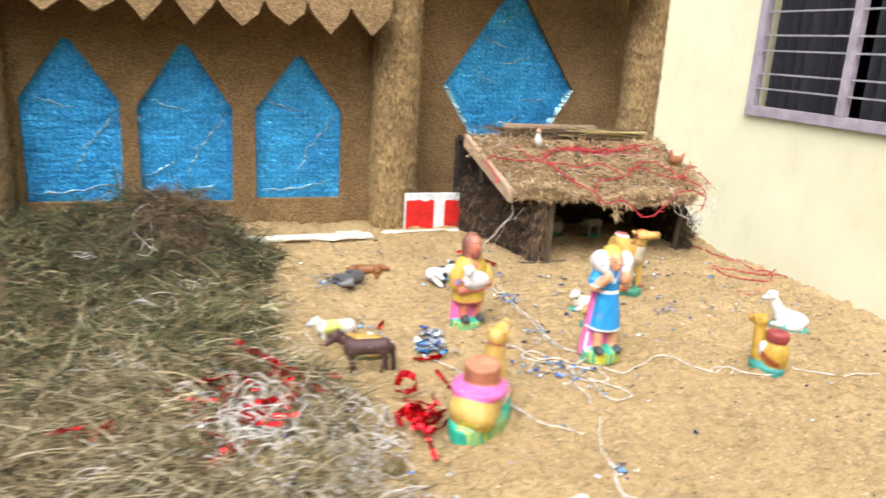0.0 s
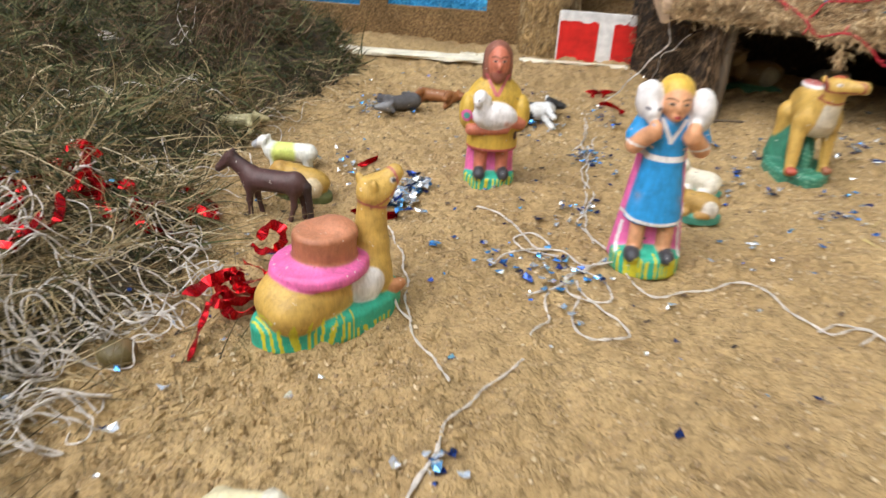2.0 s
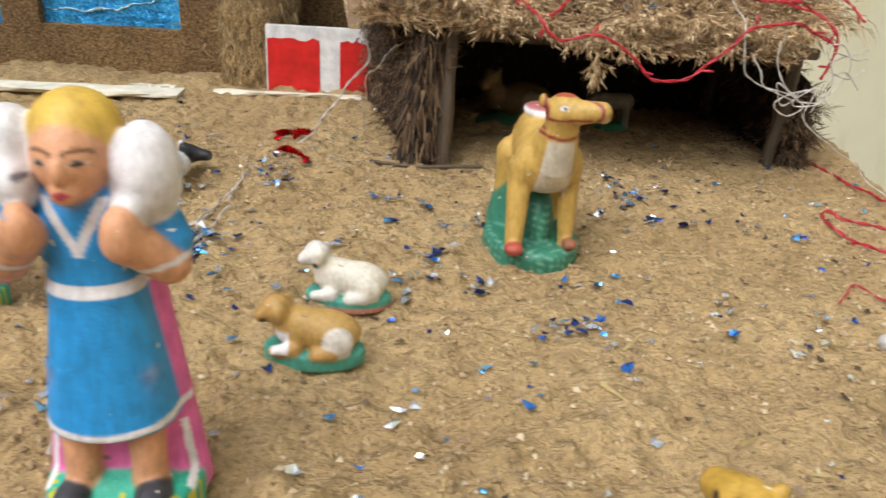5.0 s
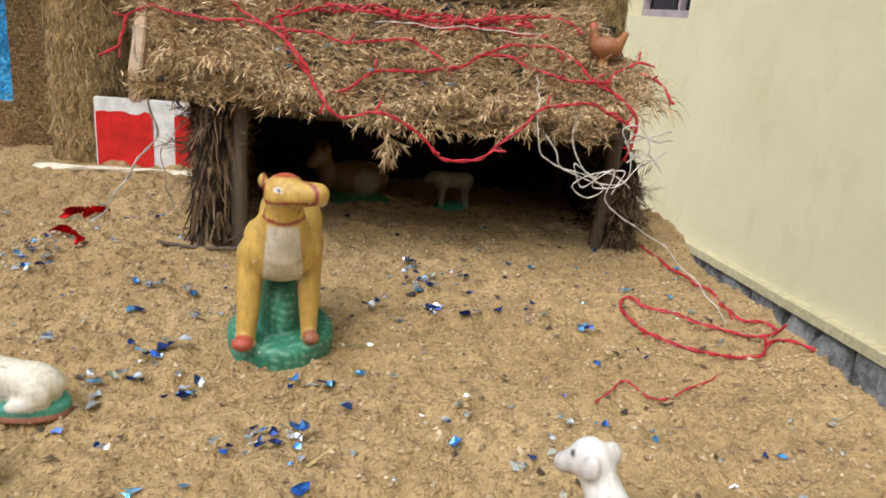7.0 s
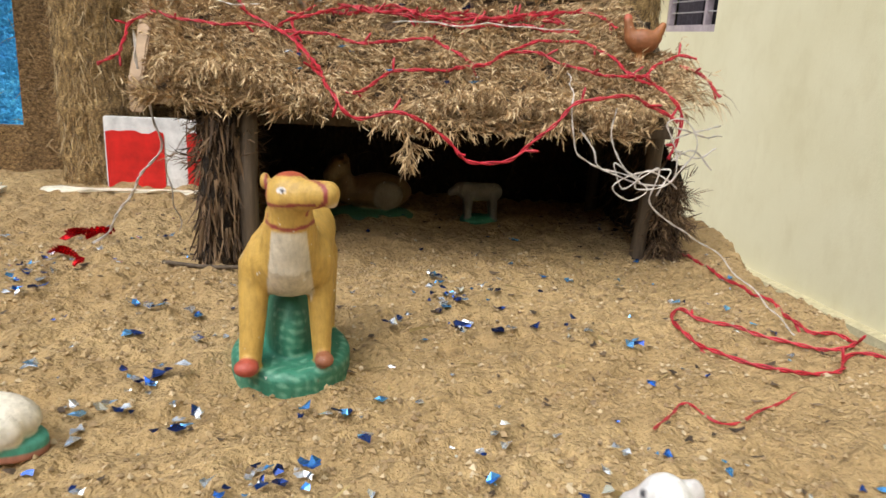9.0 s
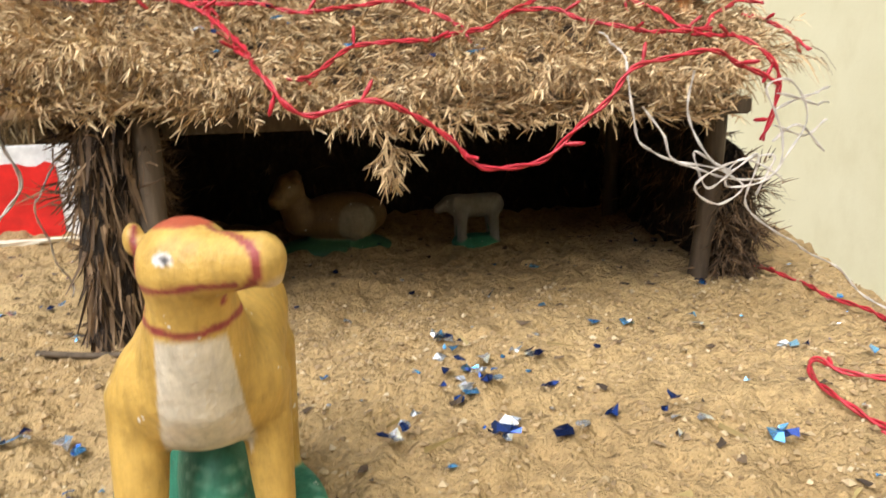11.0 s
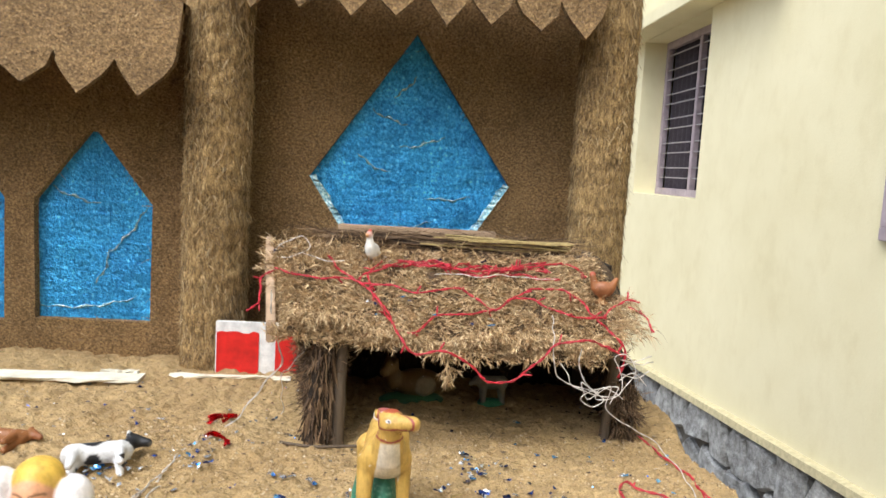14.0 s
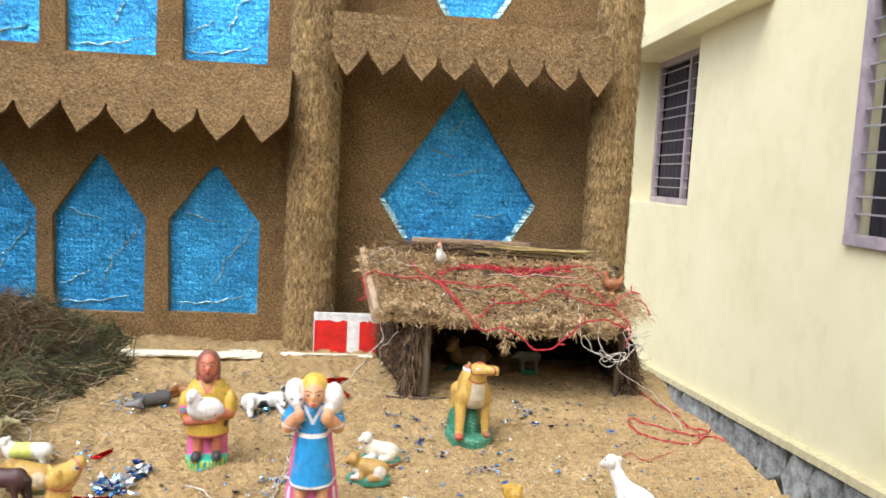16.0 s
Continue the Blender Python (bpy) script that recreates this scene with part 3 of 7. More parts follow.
# ---- cut grass on the sand ----
def hay_pile():
    def tuft(X, Y):
        return hay_depth(X, Y) * (1 + 0.5 * lattice_noise(X, Y, 0.075, 43) + 0.45 * lattice_noise(X, Y, 0.13, 45)) + 0.016 * np.maximum(lattice_noise(X, Y, 0.05, 44), -0.4) * (hay_depth(X, Y) > 0.02)

    # dark sheet below the blades, showing through their gaps
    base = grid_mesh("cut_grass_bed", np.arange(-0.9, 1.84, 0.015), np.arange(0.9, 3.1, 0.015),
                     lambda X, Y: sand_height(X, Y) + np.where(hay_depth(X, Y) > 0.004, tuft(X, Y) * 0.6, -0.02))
    tagged(finish("cut_grass_bed", base, GRASS_BED, smooth=True), "dark matted underside of the grass heap", "grass", kind="stuff")

    def layer(name, x, y, mat_, length, width, label, rise=(-0.15, 0.55), curl=0.8):
        keep = (hay_depth(x, y) > 0.004) & (lattice_noise(x, y, 0.055, 46) + 0.6 * lattice_noise(x, y, 0.02, 47) > RNG.uniform(-1.3, -0.05, len(x)))
        x, y = x[keep], y[keep]
        n = len(x)
        z = sand_height(x, y) + tuft(x, y) * RNG.uniform(0.6, 1.1, n)
        a = lattice_noise(x, y, 0.11, 51) * 5 + lattice_noise(x, y, 0.03, 52) * 1.5 + RNG.normal(0, 1.0, n)
        way = np.stack([np.cos(a), np.sin(a), RNG.uniform(*rise, n)], -1)
        me = stalks(name, np.stack([x, y, z], -1), way, length[0] + (length[1] - length[0]) * RNG.uniform(0, 1, n) ** 1.7, RNG.uniform(*width, n), RNG.uniform(0.0, 0.6, n), 5, curl * 1.25)
        tagged(finish(name, me, mat_), label, "grass", kind="stuff")

    n = 30000
    x, y = RNG.uniform(0.5, 1.84, n), RNG.uniform(1.0, 2.4, n)
    layer("dry_cut_grass", x, y, HAY_DRY, (0.015, 0.11), (0.0012, 0.0028), "loose heap of dry straw-coloured cut grass", (-0.2, 0.9))
    n = 7000
    x, y = RNG.uniform(0.5, 1.78, n), RNG.uniform(2.2, 3.02, n)
    layer("dry_cut_grass_at_wall", x, y, STRAW_DARK, (0.02, 0.11), (0.0012, 0.003), "dry cut grass heaped against the hay wall", (-0.1, 0.9))
    n = 30000
    x, y = RNG.uniform(0.3, 1.78, n), 3.08 - 1.3 * RNG.uniform(0, 1, n) ** 1.1
    layer("green_cut_grass", x, y, HAY_GREEN, (0.015, 0.1), (0.0015, 0.0042), "fading green cut grass below the hay wall", (-0.1, 1.1))
    n = 12000
    x, y = RNG.uniform(0.5, 1.82, n), RNG.uniform(1.0, 2.1, n)
    layer("green_cut_grass_front", x, y, HAY_GREEN, (0.015, 0.08), (0.0012, 0.0028), "green blades mixed into dry cut grass", (-0.15, 0.9))
    n = 5200
    x, y = RNG.uniform(1.2, 1.74, n), RNG.uniform(1.2, 1.95, n)
    layer("pale_straw", x, y, HAY_PALE, (0.04, 0.13), (0.0012, 0.0028), "pale dry stems tangled on the cut grass", (-0.1, 0.5), 1.1)
    # stray blades beyond the edge
    n = 2000
    y = RNG.uniform(1.15, 2.75, n)
    x = 1.68 - 0.08 * step(y, 1.78, 2.02) + 0.16 * RNG.uniform(0, 1, n) ** 2.6
    a = RNG.uniform(0, 2 * np.pi, n)
    way = np.stack([np.cos(a), np.sin(a), RNG.uniform(-0.05, 0.25, n)], -1)
    me = stalks("stray_grass", np.stack([x, y, sand_height(x, y) + hay_depth(x, y) + 0.002], -1), way, RNG.uniform(0.01, 0.06, n), RNG.uniform(0.0009, 0.002, n), RNG.uniform(0.0, 0.15, n), 4, 0.6)
    tagged(finish("stray_grass", me, HAY_DRY), "stray dry blades scattered onto the sand", "grass", kind="stuff")
    # an uprooted clump, its stalks spilling down from the top
    n = 2600
    a, s = RNG.uniform(0, 2 * np.pi, n), RNG.uniform(0, 1, n) ** 0.6
    x, y = 1.4 + 0.13 * s * np.cos(a), 2.68 + 0.1 * s * np.sin(a)
    z = sand_height(x, y) + hay_depth(x, y) + 0.04 * (1 - s * s) * RNG.uniform(0.2, 1, n)
    a = a + RNG.normal(0, 0.9, n)
    way = np.stack([np.cos(a) * (0.3 + s), np.sin(a) * (0.3 + s), RNG.normal(0.15, 0.5, n) - 0.4 * s], -1)
    me = stalks("uprooted_clump", np.stack([x, y, z], -1), way, RNG.uniform(0.03, 0.1, n), RNG.uniform(0.001, 0.0024, n), RNG.uniform(0.2, 0.8, n), 5, 0.7)
    tagged(finish("uprooted_clump", me, STRAW_DARK), "uprooted clump of brown grass on the heap", "grass", kind="stuff")


hay_pile()


# ---- hay-covered facade ----
facade = thing("hay_facade", (0, 0, 0), "palace front of brown hay panels with blue foil windows", "facade")


def outline_panel(name, outer, holes, y0, y1, material, parent, label=""):
    """An upright panel with openings through it: outlines in x and z, from y0 (front) to y1."""
    bm = bmesh.new()
    edges = []
    for ring in [outer] + holes:
        vs = [bm.verts.new((x, y0, z)) for x, z in ring]
        edges += [bm.edges.new((vs[i], vs[(i + 1) % len(vs)])) for i in range(len(vs))]
    bmesh.ops.triangle_fill(bm, use_beauty=True, use_dissolve=False, edges=edges, normal=(0, -1, 0))
    ext = bmesh.ops.extrude_face_region(bm, geom=bm.faces[:])
    bmesh.ops.translate(bm, vec=(0, y1 - y0, 0), verts=[v for v in ext["geom"] if isinstance(v, bmesh.types.BMVert)])
    return part(name, bm, material, parent, label)


def arch(cx, z0, z1, z2, hw):
    return [(cx - hw, z0), (cx + hw, z0), (cx + hw * 1.02, z1), (cx + 0.01, z2), (cx - 0.01, z2), (cx - hw * 1.02, z1)]


def kite(cx, z0):
    return [(cx - 0.085, z0), (cx + 0.085, z0), (cx + 0.257, z0 + 0.265), (cx, z0 + 0.635), (cx - 0.257, z0 + 0.265)]


def foil_sheet(name, x0, x1, z0, z1, y, seed, creases, parent):
    xs, zs = np.arange(x0, x1 + 0.0026, 0.0026), np.arange(z0, z1 + 0.0026, 0.0026)

    def wave(X, Z):
        w = 0.0022 * lattice_noise(X, Z, 0.05, seed) + 0.0011 * lattice_noise(X, Z, 0.016, seed + 1)
        return w
    me = grid_mesh(name, xs, zs, wave)
    co = np.empty(len(me.vertices) * 3)
    me.vertices.foreach_get("co", co)
    co = co.reshape(-1, 3)
    co = np.stack([co[:, 0], y - co[:, 2], co[:, 1]], -1)
    me.vertices.foreach_set("co", co.ravel())
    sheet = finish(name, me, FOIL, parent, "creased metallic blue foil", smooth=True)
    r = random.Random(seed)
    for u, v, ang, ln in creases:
        # a sharp fold standing off the sheet, its glint put into a paler colour
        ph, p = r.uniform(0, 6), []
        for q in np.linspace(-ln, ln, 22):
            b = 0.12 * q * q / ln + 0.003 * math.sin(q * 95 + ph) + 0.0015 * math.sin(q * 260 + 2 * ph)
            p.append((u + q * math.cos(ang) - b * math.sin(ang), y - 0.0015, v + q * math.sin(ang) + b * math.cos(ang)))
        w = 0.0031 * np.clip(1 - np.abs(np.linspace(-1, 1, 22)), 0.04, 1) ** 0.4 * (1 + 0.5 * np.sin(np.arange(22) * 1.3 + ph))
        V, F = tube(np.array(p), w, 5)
        finish("fold", pydata("fold", V, F), FOIL_EDGE, sheet, "foil fold, its glint put into a paler colour", True)
    return sheet


WL, WR = 3.13, 3.2          # front faces of the left and right bays
arches = [(1.787, 0.08, 0.372, 0.542, 0.138), (1.437, 0.072, 0.372, 0.562, 0.138), (1.112, 0.074, 0.385, 0.562, 0.135)]
uppers = [(1.81, 0.86, 1.16, 1.34, 0.128), (1.47, 0.868, 1.17, 1.34, 0.134), (1.13, 0.885, 1.18, 1.34, 0.13)]
left_holes = [arch(*a) for a in arches] + [arch(*u) for u in uppers]
outline_panel("wall_panel", [(-0.9, -0.04), (2.09, -0.04), (2.09, 1.75), (-0.9, 1.75)], left_holes, WL, WL + 0.035, WALL_HAY, facade, "matted brown hay wall with pointed openings")
kites = [(2.552, 0.2), (2.565, 1.055)]
outline_panel("wall_panel", [(2.09, -0.04), (3.035, -0.04), (3.035, 1.75), (2.09, 1.75)], [kite(*q) for q in kites], WR, WR + 0.035, WALL_HAY, facade, "matted brown hay wall with kite-shaped opening")
for i, (cx, z0, z1, z2, hw) in enumerate(arches + uppers):
    cr = [(cx - 0.02, z0 + 0.03, 0.12, 0.12), (cx + 0.08, z0 + 0.22, 0.9, 0.08), (cx - 0.05, z0 + 0.3, -0.3, 0.06), (cx + 0.02, z0 + 0.13, 1.2, 0.05), (cx - 0.08, z0 + 0.1, 0.5, 0.05)]
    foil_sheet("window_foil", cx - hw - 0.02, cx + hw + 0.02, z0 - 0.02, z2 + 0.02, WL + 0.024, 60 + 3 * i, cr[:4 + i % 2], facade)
for i, (cx, z0) in enumerate(kites):
    cr = [(cx - 0.06, z0 + 0.42, -0.35, 0.05), (cx + 0.03, z0 + 0.36, 0.3, 0.06), (cx - 0.1, z0 + 0.3, -0.5, 0.05), (cx + 0.1, z0 + 0.22, 0.05, 0.06), (cx, z0 + 0.14, 0.25, 0.07), (cx + 0.01, z0 + 0.12, -0.7, 0.05), (cx - 0.02, z0 + 0.5, 0.8, 0.04)]
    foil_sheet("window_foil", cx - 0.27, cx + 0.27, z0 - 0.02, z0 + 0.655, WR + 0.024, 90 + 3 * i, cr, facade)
    # wrapped lower edges, shiny: their bright reflection is a paler base colour
    for s in (-1, 1):
        bm = bmesh.new()
        a, b = Vector((cx + s * 0.257, 0, z0 + 0.265)), Vector((cx + s * 0.085, 0, z0))
        inn = Vector((-s * 0.024, 0, 0.0))
        ring = []
        for t in np.linspace(0, 1, 40):
            p = a.lerp(b, t)
            jit = 0.005 * math.sin(t * 23 + 4 * s + 2 * math.sin(t * 9)) + 0.005 * RNG.normal()
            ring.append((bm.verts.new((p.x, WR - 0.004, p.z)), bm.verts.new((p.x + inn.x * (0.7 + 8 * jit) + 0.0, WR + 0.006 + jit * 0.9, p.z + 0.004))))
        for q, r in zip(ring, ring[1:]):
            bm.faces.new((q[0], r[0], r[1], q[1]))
        part("foil_edge", bm, FOIL_EDGE, facade, "folded foil edge, bright sheen put into its colour")


def pillar(cx, cy, r, z1):
    ang = np.linspace(0, 2 * np.pi, 40, endpoint=False)
    zs = np.arange(-0.05, z1, 0.012)
    A, Z = np.meshgrid(ang, zs, indexing="ij")
    R = r * (1 + 0.03 * np.sin(Z * 150 + 1.5 * np.sin(A * 2) + 3 * lattice_noise(A * 0.2, Z, 0.2, 33)) + 0.02 * np.sin(Z * 61) + 0.05 * lattice_noise(A * 0.3, Z, 0.06, int(cx * 100)) + 0.03 * lattice_noise(A * 0.3, Z, 0.02, 5))
    V = np.stack([cx + R * np.cos(A), cy + R * np.sin(A), Z], -1).reshape(-1, 3)
    nz = len(zs)
    F = []
    for i in range(40):
        j = (i + 1) % 40
        F += [(i * nz + k, j * nz + k, j * nz + k + 1, i * nz + k + 1) for k in range(nz - 1)]
    ob = finish("pillar", pydata("pillar", V, F), PILLAR_HAY, facade, "round pillar wrapped in pale hay", smooth=True)
    m = int(7500 * r / 0.08)
    a, z = RNG.uniform(np.pi, 2 * np.pi, m), RNG.uniform(0, 1.3, m)
    root = np.stack([cx + r * np.cos(a), cy + r * np.sin(a), z], -1)
    w = np.stack([-np.sin(a), np.cos(a), np.zeros(m)], -1) * RNG.normal(0, 0.4, m)[:, None] + np.array([0, 0, -1.0]) * RNG.uniform(0.2, 1, m)[:, None] + np.stack([np.cos(a), np.sin(a), 0 * a], -1) * RNG.uniform(0.01, 0.16, m)[:, None]
    me = stalks("straw", root, w, RNG.uniform(0.01, 0.03, m), RNG.uniform(0.001, 0.0024, m), RNG.uniform(0, 0.2, m))
    tagged(finish("straw", me, STRAW_PILLAR, ob), "loose straw ends", kind="stuff")


for cx, cy, r in ((2.094, 3.082, 0.076), (3.008, 3.072, 0.068), (0.872, 3.085, 0.08), (0.2, 3.085, 0.08)):
    pillar(cx, cy, r, 1.75)


def fringe(x0, x1, ztop, ytop, ztip, ytip, period, dz, seed, deep=1.0):
    """A hay eave that leans out over the wall, cut into points along its lower edge."""
    r = random.Random(seed)
    n = round((x1 - x0) / period)
    low = [(x0, ztip + 0.05 * deep)]
    for i in range(n):
        a = x0 + (x1 - x0) * i / n
        w = (x1 - x0) / n
        j = r.uniform(-0.006, 0.006)
        k, e = deep * r.uniform(0.88, 1.1), r.uniform(-0.05, 0.05)
        low += [(a + 0.05 * w, ztip + 0.062 * k), (a + (0.14 + e) * w, ztip + 0.04 * k), (a + 0.5 * w + j, ztip + r.uniform(-0.01, 0.006)), (a + (0.86 + e) * w + j, ztip + 0.04 * k), (a + 0.95 * w, ztip + 0.062 * k), (a + w, ztip + 0.078 * k)]
    outer = low + [(x1, ztop), (x0, ztop)]
    ob = outline_panel("eave_fringe", outer, [], 0.0, 0.022, FRINGE_HAY, facade, "hay eave cut into hanging points")
    # lean it out
    for v in ob.data.vertices:
        t = (ztop - v.co.z) / (ztop - ztip)
        lift = dz * (v.co.x - x0) / (x1 - x0)
        v.co.y += ytop + (ytip - ytop) * t
        v.co.z += lift
    bm = box(x0, x1, ytop, WL + 0.01, ztop - 0.022, ztop)
    for v in bm.verts:
        v.co.z += dz * (v.co.x - x0) / (x1 - x0)
    part("eave_top", bm, FRINGE_HAY, facade)
    m = 6500
    x, t = RNG.uniform(x0, x1, m), RNG.uniform(0, 0.93, m)
    ph = ((x - x0) / ((x1 - x0) / n)) % 1
    cut = 1 - 0.36 * deep * np.abs(ph - 0.5) * 2
    t = t * cut
    z = ztop + (ztip - ztop) * t + dz * (x - x0) / (x1 - x0)
    y = ytop + (ytip - ytop) * t - 0.001
    w = np.stack([RNG.normal(0, 0.7, m), RNG.uniform(-0.25, -0.02, m), RNG.normal(-0.3, 0.6, m)], -1)
    me = stalks("straw", np.stack([x, y, z], -1), w, RNG.uniform(0.006, 0.019, m), RNG.uniform(0.0011, 0.0023, m), RNG.uniform(0, 0.2, m))
    tagged(finish("straw", me, STRAW_WALL, ob), "loose straw ends", kind="stuff")


fringe(-0.85, 2.035, 0.86, 2.985, 0.652, 2.9, 0.123, -0.03, 3)
fringe(2.15, 2.96, 1.005, 2.985, 0.822, 2.9, 0.104, -0.02, 4, 1.08)

# loose fibres over the flat panels
m = 24000
x, z = RNG.uniform(0.2, 3.0, m), RNG.uniform(0, 1.15, m)
right = x > 2.09


def inside(ring, x, z):
    hit = np.zeros(len(x), bool)
    for (x0, z0), (x1, z1) in zip(ring, ring[1:] + ring[:1]):
        c = ((z0 > z) != (z1 > z)) & (x < (x1 - x0) * (z - z0) / (z1 - z0 + 1e-12) + x0)
        hit ^= c
    return hit


keep = np.ones(m, bool)
for ring in left_holes + [kite(*q) for q in kites]:
    keep &= ~inside(ring, x, z)
x, z, right = x[keep], z[keep], right[keep]
root = np.stack([x, np.where(right, WR, WL) - 0.001, z], -1)
w = np.stack([RNG.normal(0, 1, len(x)), RNG.uniform(-0.3, 0.02, len(x)), RNG.normal(0, 0.8, len(x))], -1)
me = stalks("straw", root, w, RNG.uniform(0.008, 0.034, len(x)), RNG.uniform(0.001, 0.0021, len(x)), RNG.uniform(0, 0.2, len(x)))
tagged(finish("straw", me, STRAW_WALL, facade), "loose straw ends on the panels", kind="stuff")
bm = box(-0.9, 3.0, WR + 0.04, WR + 0.06, -0.04, 1.75)
part("backing_board", bm, POST_WOOD, facade)


# ---- house beside it ----
house = thing("house", (4.65, 4.4, -1.42), "cream-painted house on a rubble stone plinth", "house")
hm = house.matrix_world.inverted()


def house_part(name, bm, material, parent=house, label="", bevel=0.0):
    bmesh.ops.transform(bm, matrix=hm, verts=bm.verts[:])
    return part(name, bm, material, parent, label, bevel=bevel)


NEAR = (3.0, 4.41, 0.298, 1.6)      # the two windows: y from, to; z from, to
FAR = (6.54, 8.0, 0.383, 1.73)


def wall_with_windows():
    bm = bmesh.new()
    edges = []
    for ring in ([(-3.0, -1.1), (11.0, -1.1), (11.0, 4.5), (-3.0, 4.5)], [(NEAR[0], NEAR[2]), (NEAR[1], NEAR[2]), (NEAR[1], NEAR[3]), (NEAR[0], NEAR[3])],
                 [(FAR[0], FAR[2]), (FAR[1], FAR[2]), (FAR[1], FAR[3]), (FAR[0], FAR[3])]):
        vs = [bm.verts.new((4.65, y, z)) for y, z in ring]
        edges += [bm.edges.new((vs[i], vs[(i + 1) % len(vs)])) for i in range(len(vs))]
    bmesh.ops.triangle_fill(bm, use_beauty=True, edges=edges, normal=(-1, 0, 0))
    ext = bmesh.ops.extrude_face_region(bm, geom=bm.faces[:])
    bmesh.ops.translate(bm, vec=(0.24, 0, 0), verts=[v for v in ext["geom"] if isinstance(v, bmesh.types.BMVert)])
    # the wall's foot follows the sloping ledge
    for v in bm.verts:
        if v.co.z < -1.0:
            v.co.z = ledge_z(v.co.y) + 0.02
    return bm


def ledge_z(y):
    return -0.815 - 0.078 * (y - 4.0)


house_part("wall", wall_with_windows(), CREAM, label="smooth cream plaster wall")
bm = bmesh.new()
rows = []
for y in np.arange(-3, 11.01, 0.25):
    z = ledge_z(y) + 0.0008 * math.sin(y * 9)
    rows.append([bm.verts.new(p) for p in ((4.655, y, z + 0.033), (4.598, y, z + 0.024), (4.594, y, z - 0.02), (4.655, y, z - 0.024))])
for a, b in zip(rows, rows[1:]):
    for i in range(4):
        bm.faces.new((a[i], b[i], b[(i + 1) % 4], a[(i + 1) % 4]))
house_part("ledge", bm, LEDGE, label="narrow plaster lip at the wall's foot")
bm = bmesh.new()
rows = [[bm.verts.new((4.68, y, z)) for z in (ledge_z(y) - 0.01, -1.9)] for y in np.arange(-3, 11.01, 0.5)]
for a, b in zip(rows, rows[1:]):
    bm.faces.new((a[0], b[0], b[1], a[1]))
plinth = house_part("plinth", bm, MORTAR, label="rubble stone plinth with dark joints")


def stone_mesh(seed):
    r = random.Random(seed)
    n = r.randint(5, 7)
    ring = [(0.5 * math.cos(2 * math.pi * (i + r.uniform(-0.25, 0.25)) / n), 0.5 * math.sin(2 * math.pi * (i + r.uniform(-0.25, 0.25)) / n)) for i in range(n)]
    ring = [(max(-0.47, min(0.47, a * 1.3)), max(-0.47, min(0.47, b * 1.3))) for a, b in ring]
    bm = bmesh.new()
    back = [bm.verts.new((0.0, a, b)) for a, b in ring]
    mid = [bm.verts.new((-0.6 + r.uniform(-0.1, 0.1), a * 0.97, b * 0.97)) for a, b in ring]
    front = [bm.verts.new((-1.0 + r.uniform(-0.2, 0.2), a * 0.84, b * 0.84)) for a, b in ring]
    cen = bm.verts.new((-1.05, r.uniform(-0.1, 0.1), r.uniform(-0.1, 0.1)))
    for i in range(n):
        j = (i + 1) % n
        bm.faces.new((back[i], back[j], mid[j], mid[i]))
        bm.faces.new((mid[i], mid[j], front[j], front[i]))
        bm.faces.new((front[i], front[j], cen))
    bmesh.ops.recalc_face_normals(bm, faces=bm.faces[:])
    me = bpy.data.meshes.new("stone")
    bm.to_mesh(me)
    bm.free()
    me.materials.append(STONE)
    return me


stone_kinds = [stone_mesh(s) for s in range(9)]
r = random.Random(12)
for row in range(3):
    y = 1.2 + r.uniform(0, 0.2)
    while y < 8.2:
        w = r.uniform(0.26, 0.46)
        h = 0.3
        ob = new("stone", r.choice(stone_kinds))
        ob.parent = plinth
        z = ledge_z(y) - 0.165 - row * h * 0.97 + r.uniform(-0.02, 0.02)
        ob.matrix_world = Matrix.Translation((4.685, y + w / 2, z)) @ Matrix.Rotation(r.uniform(-0.15, 0.15), 4, "X") @ Matrix.Diagonal((r.uniform(0.05, 0.08), w * 1.02, h * r.uniform(0.98, 1.12), 1))
        ob.matrix_world = hm @ ob.matrix_world
        y += w * 0.97


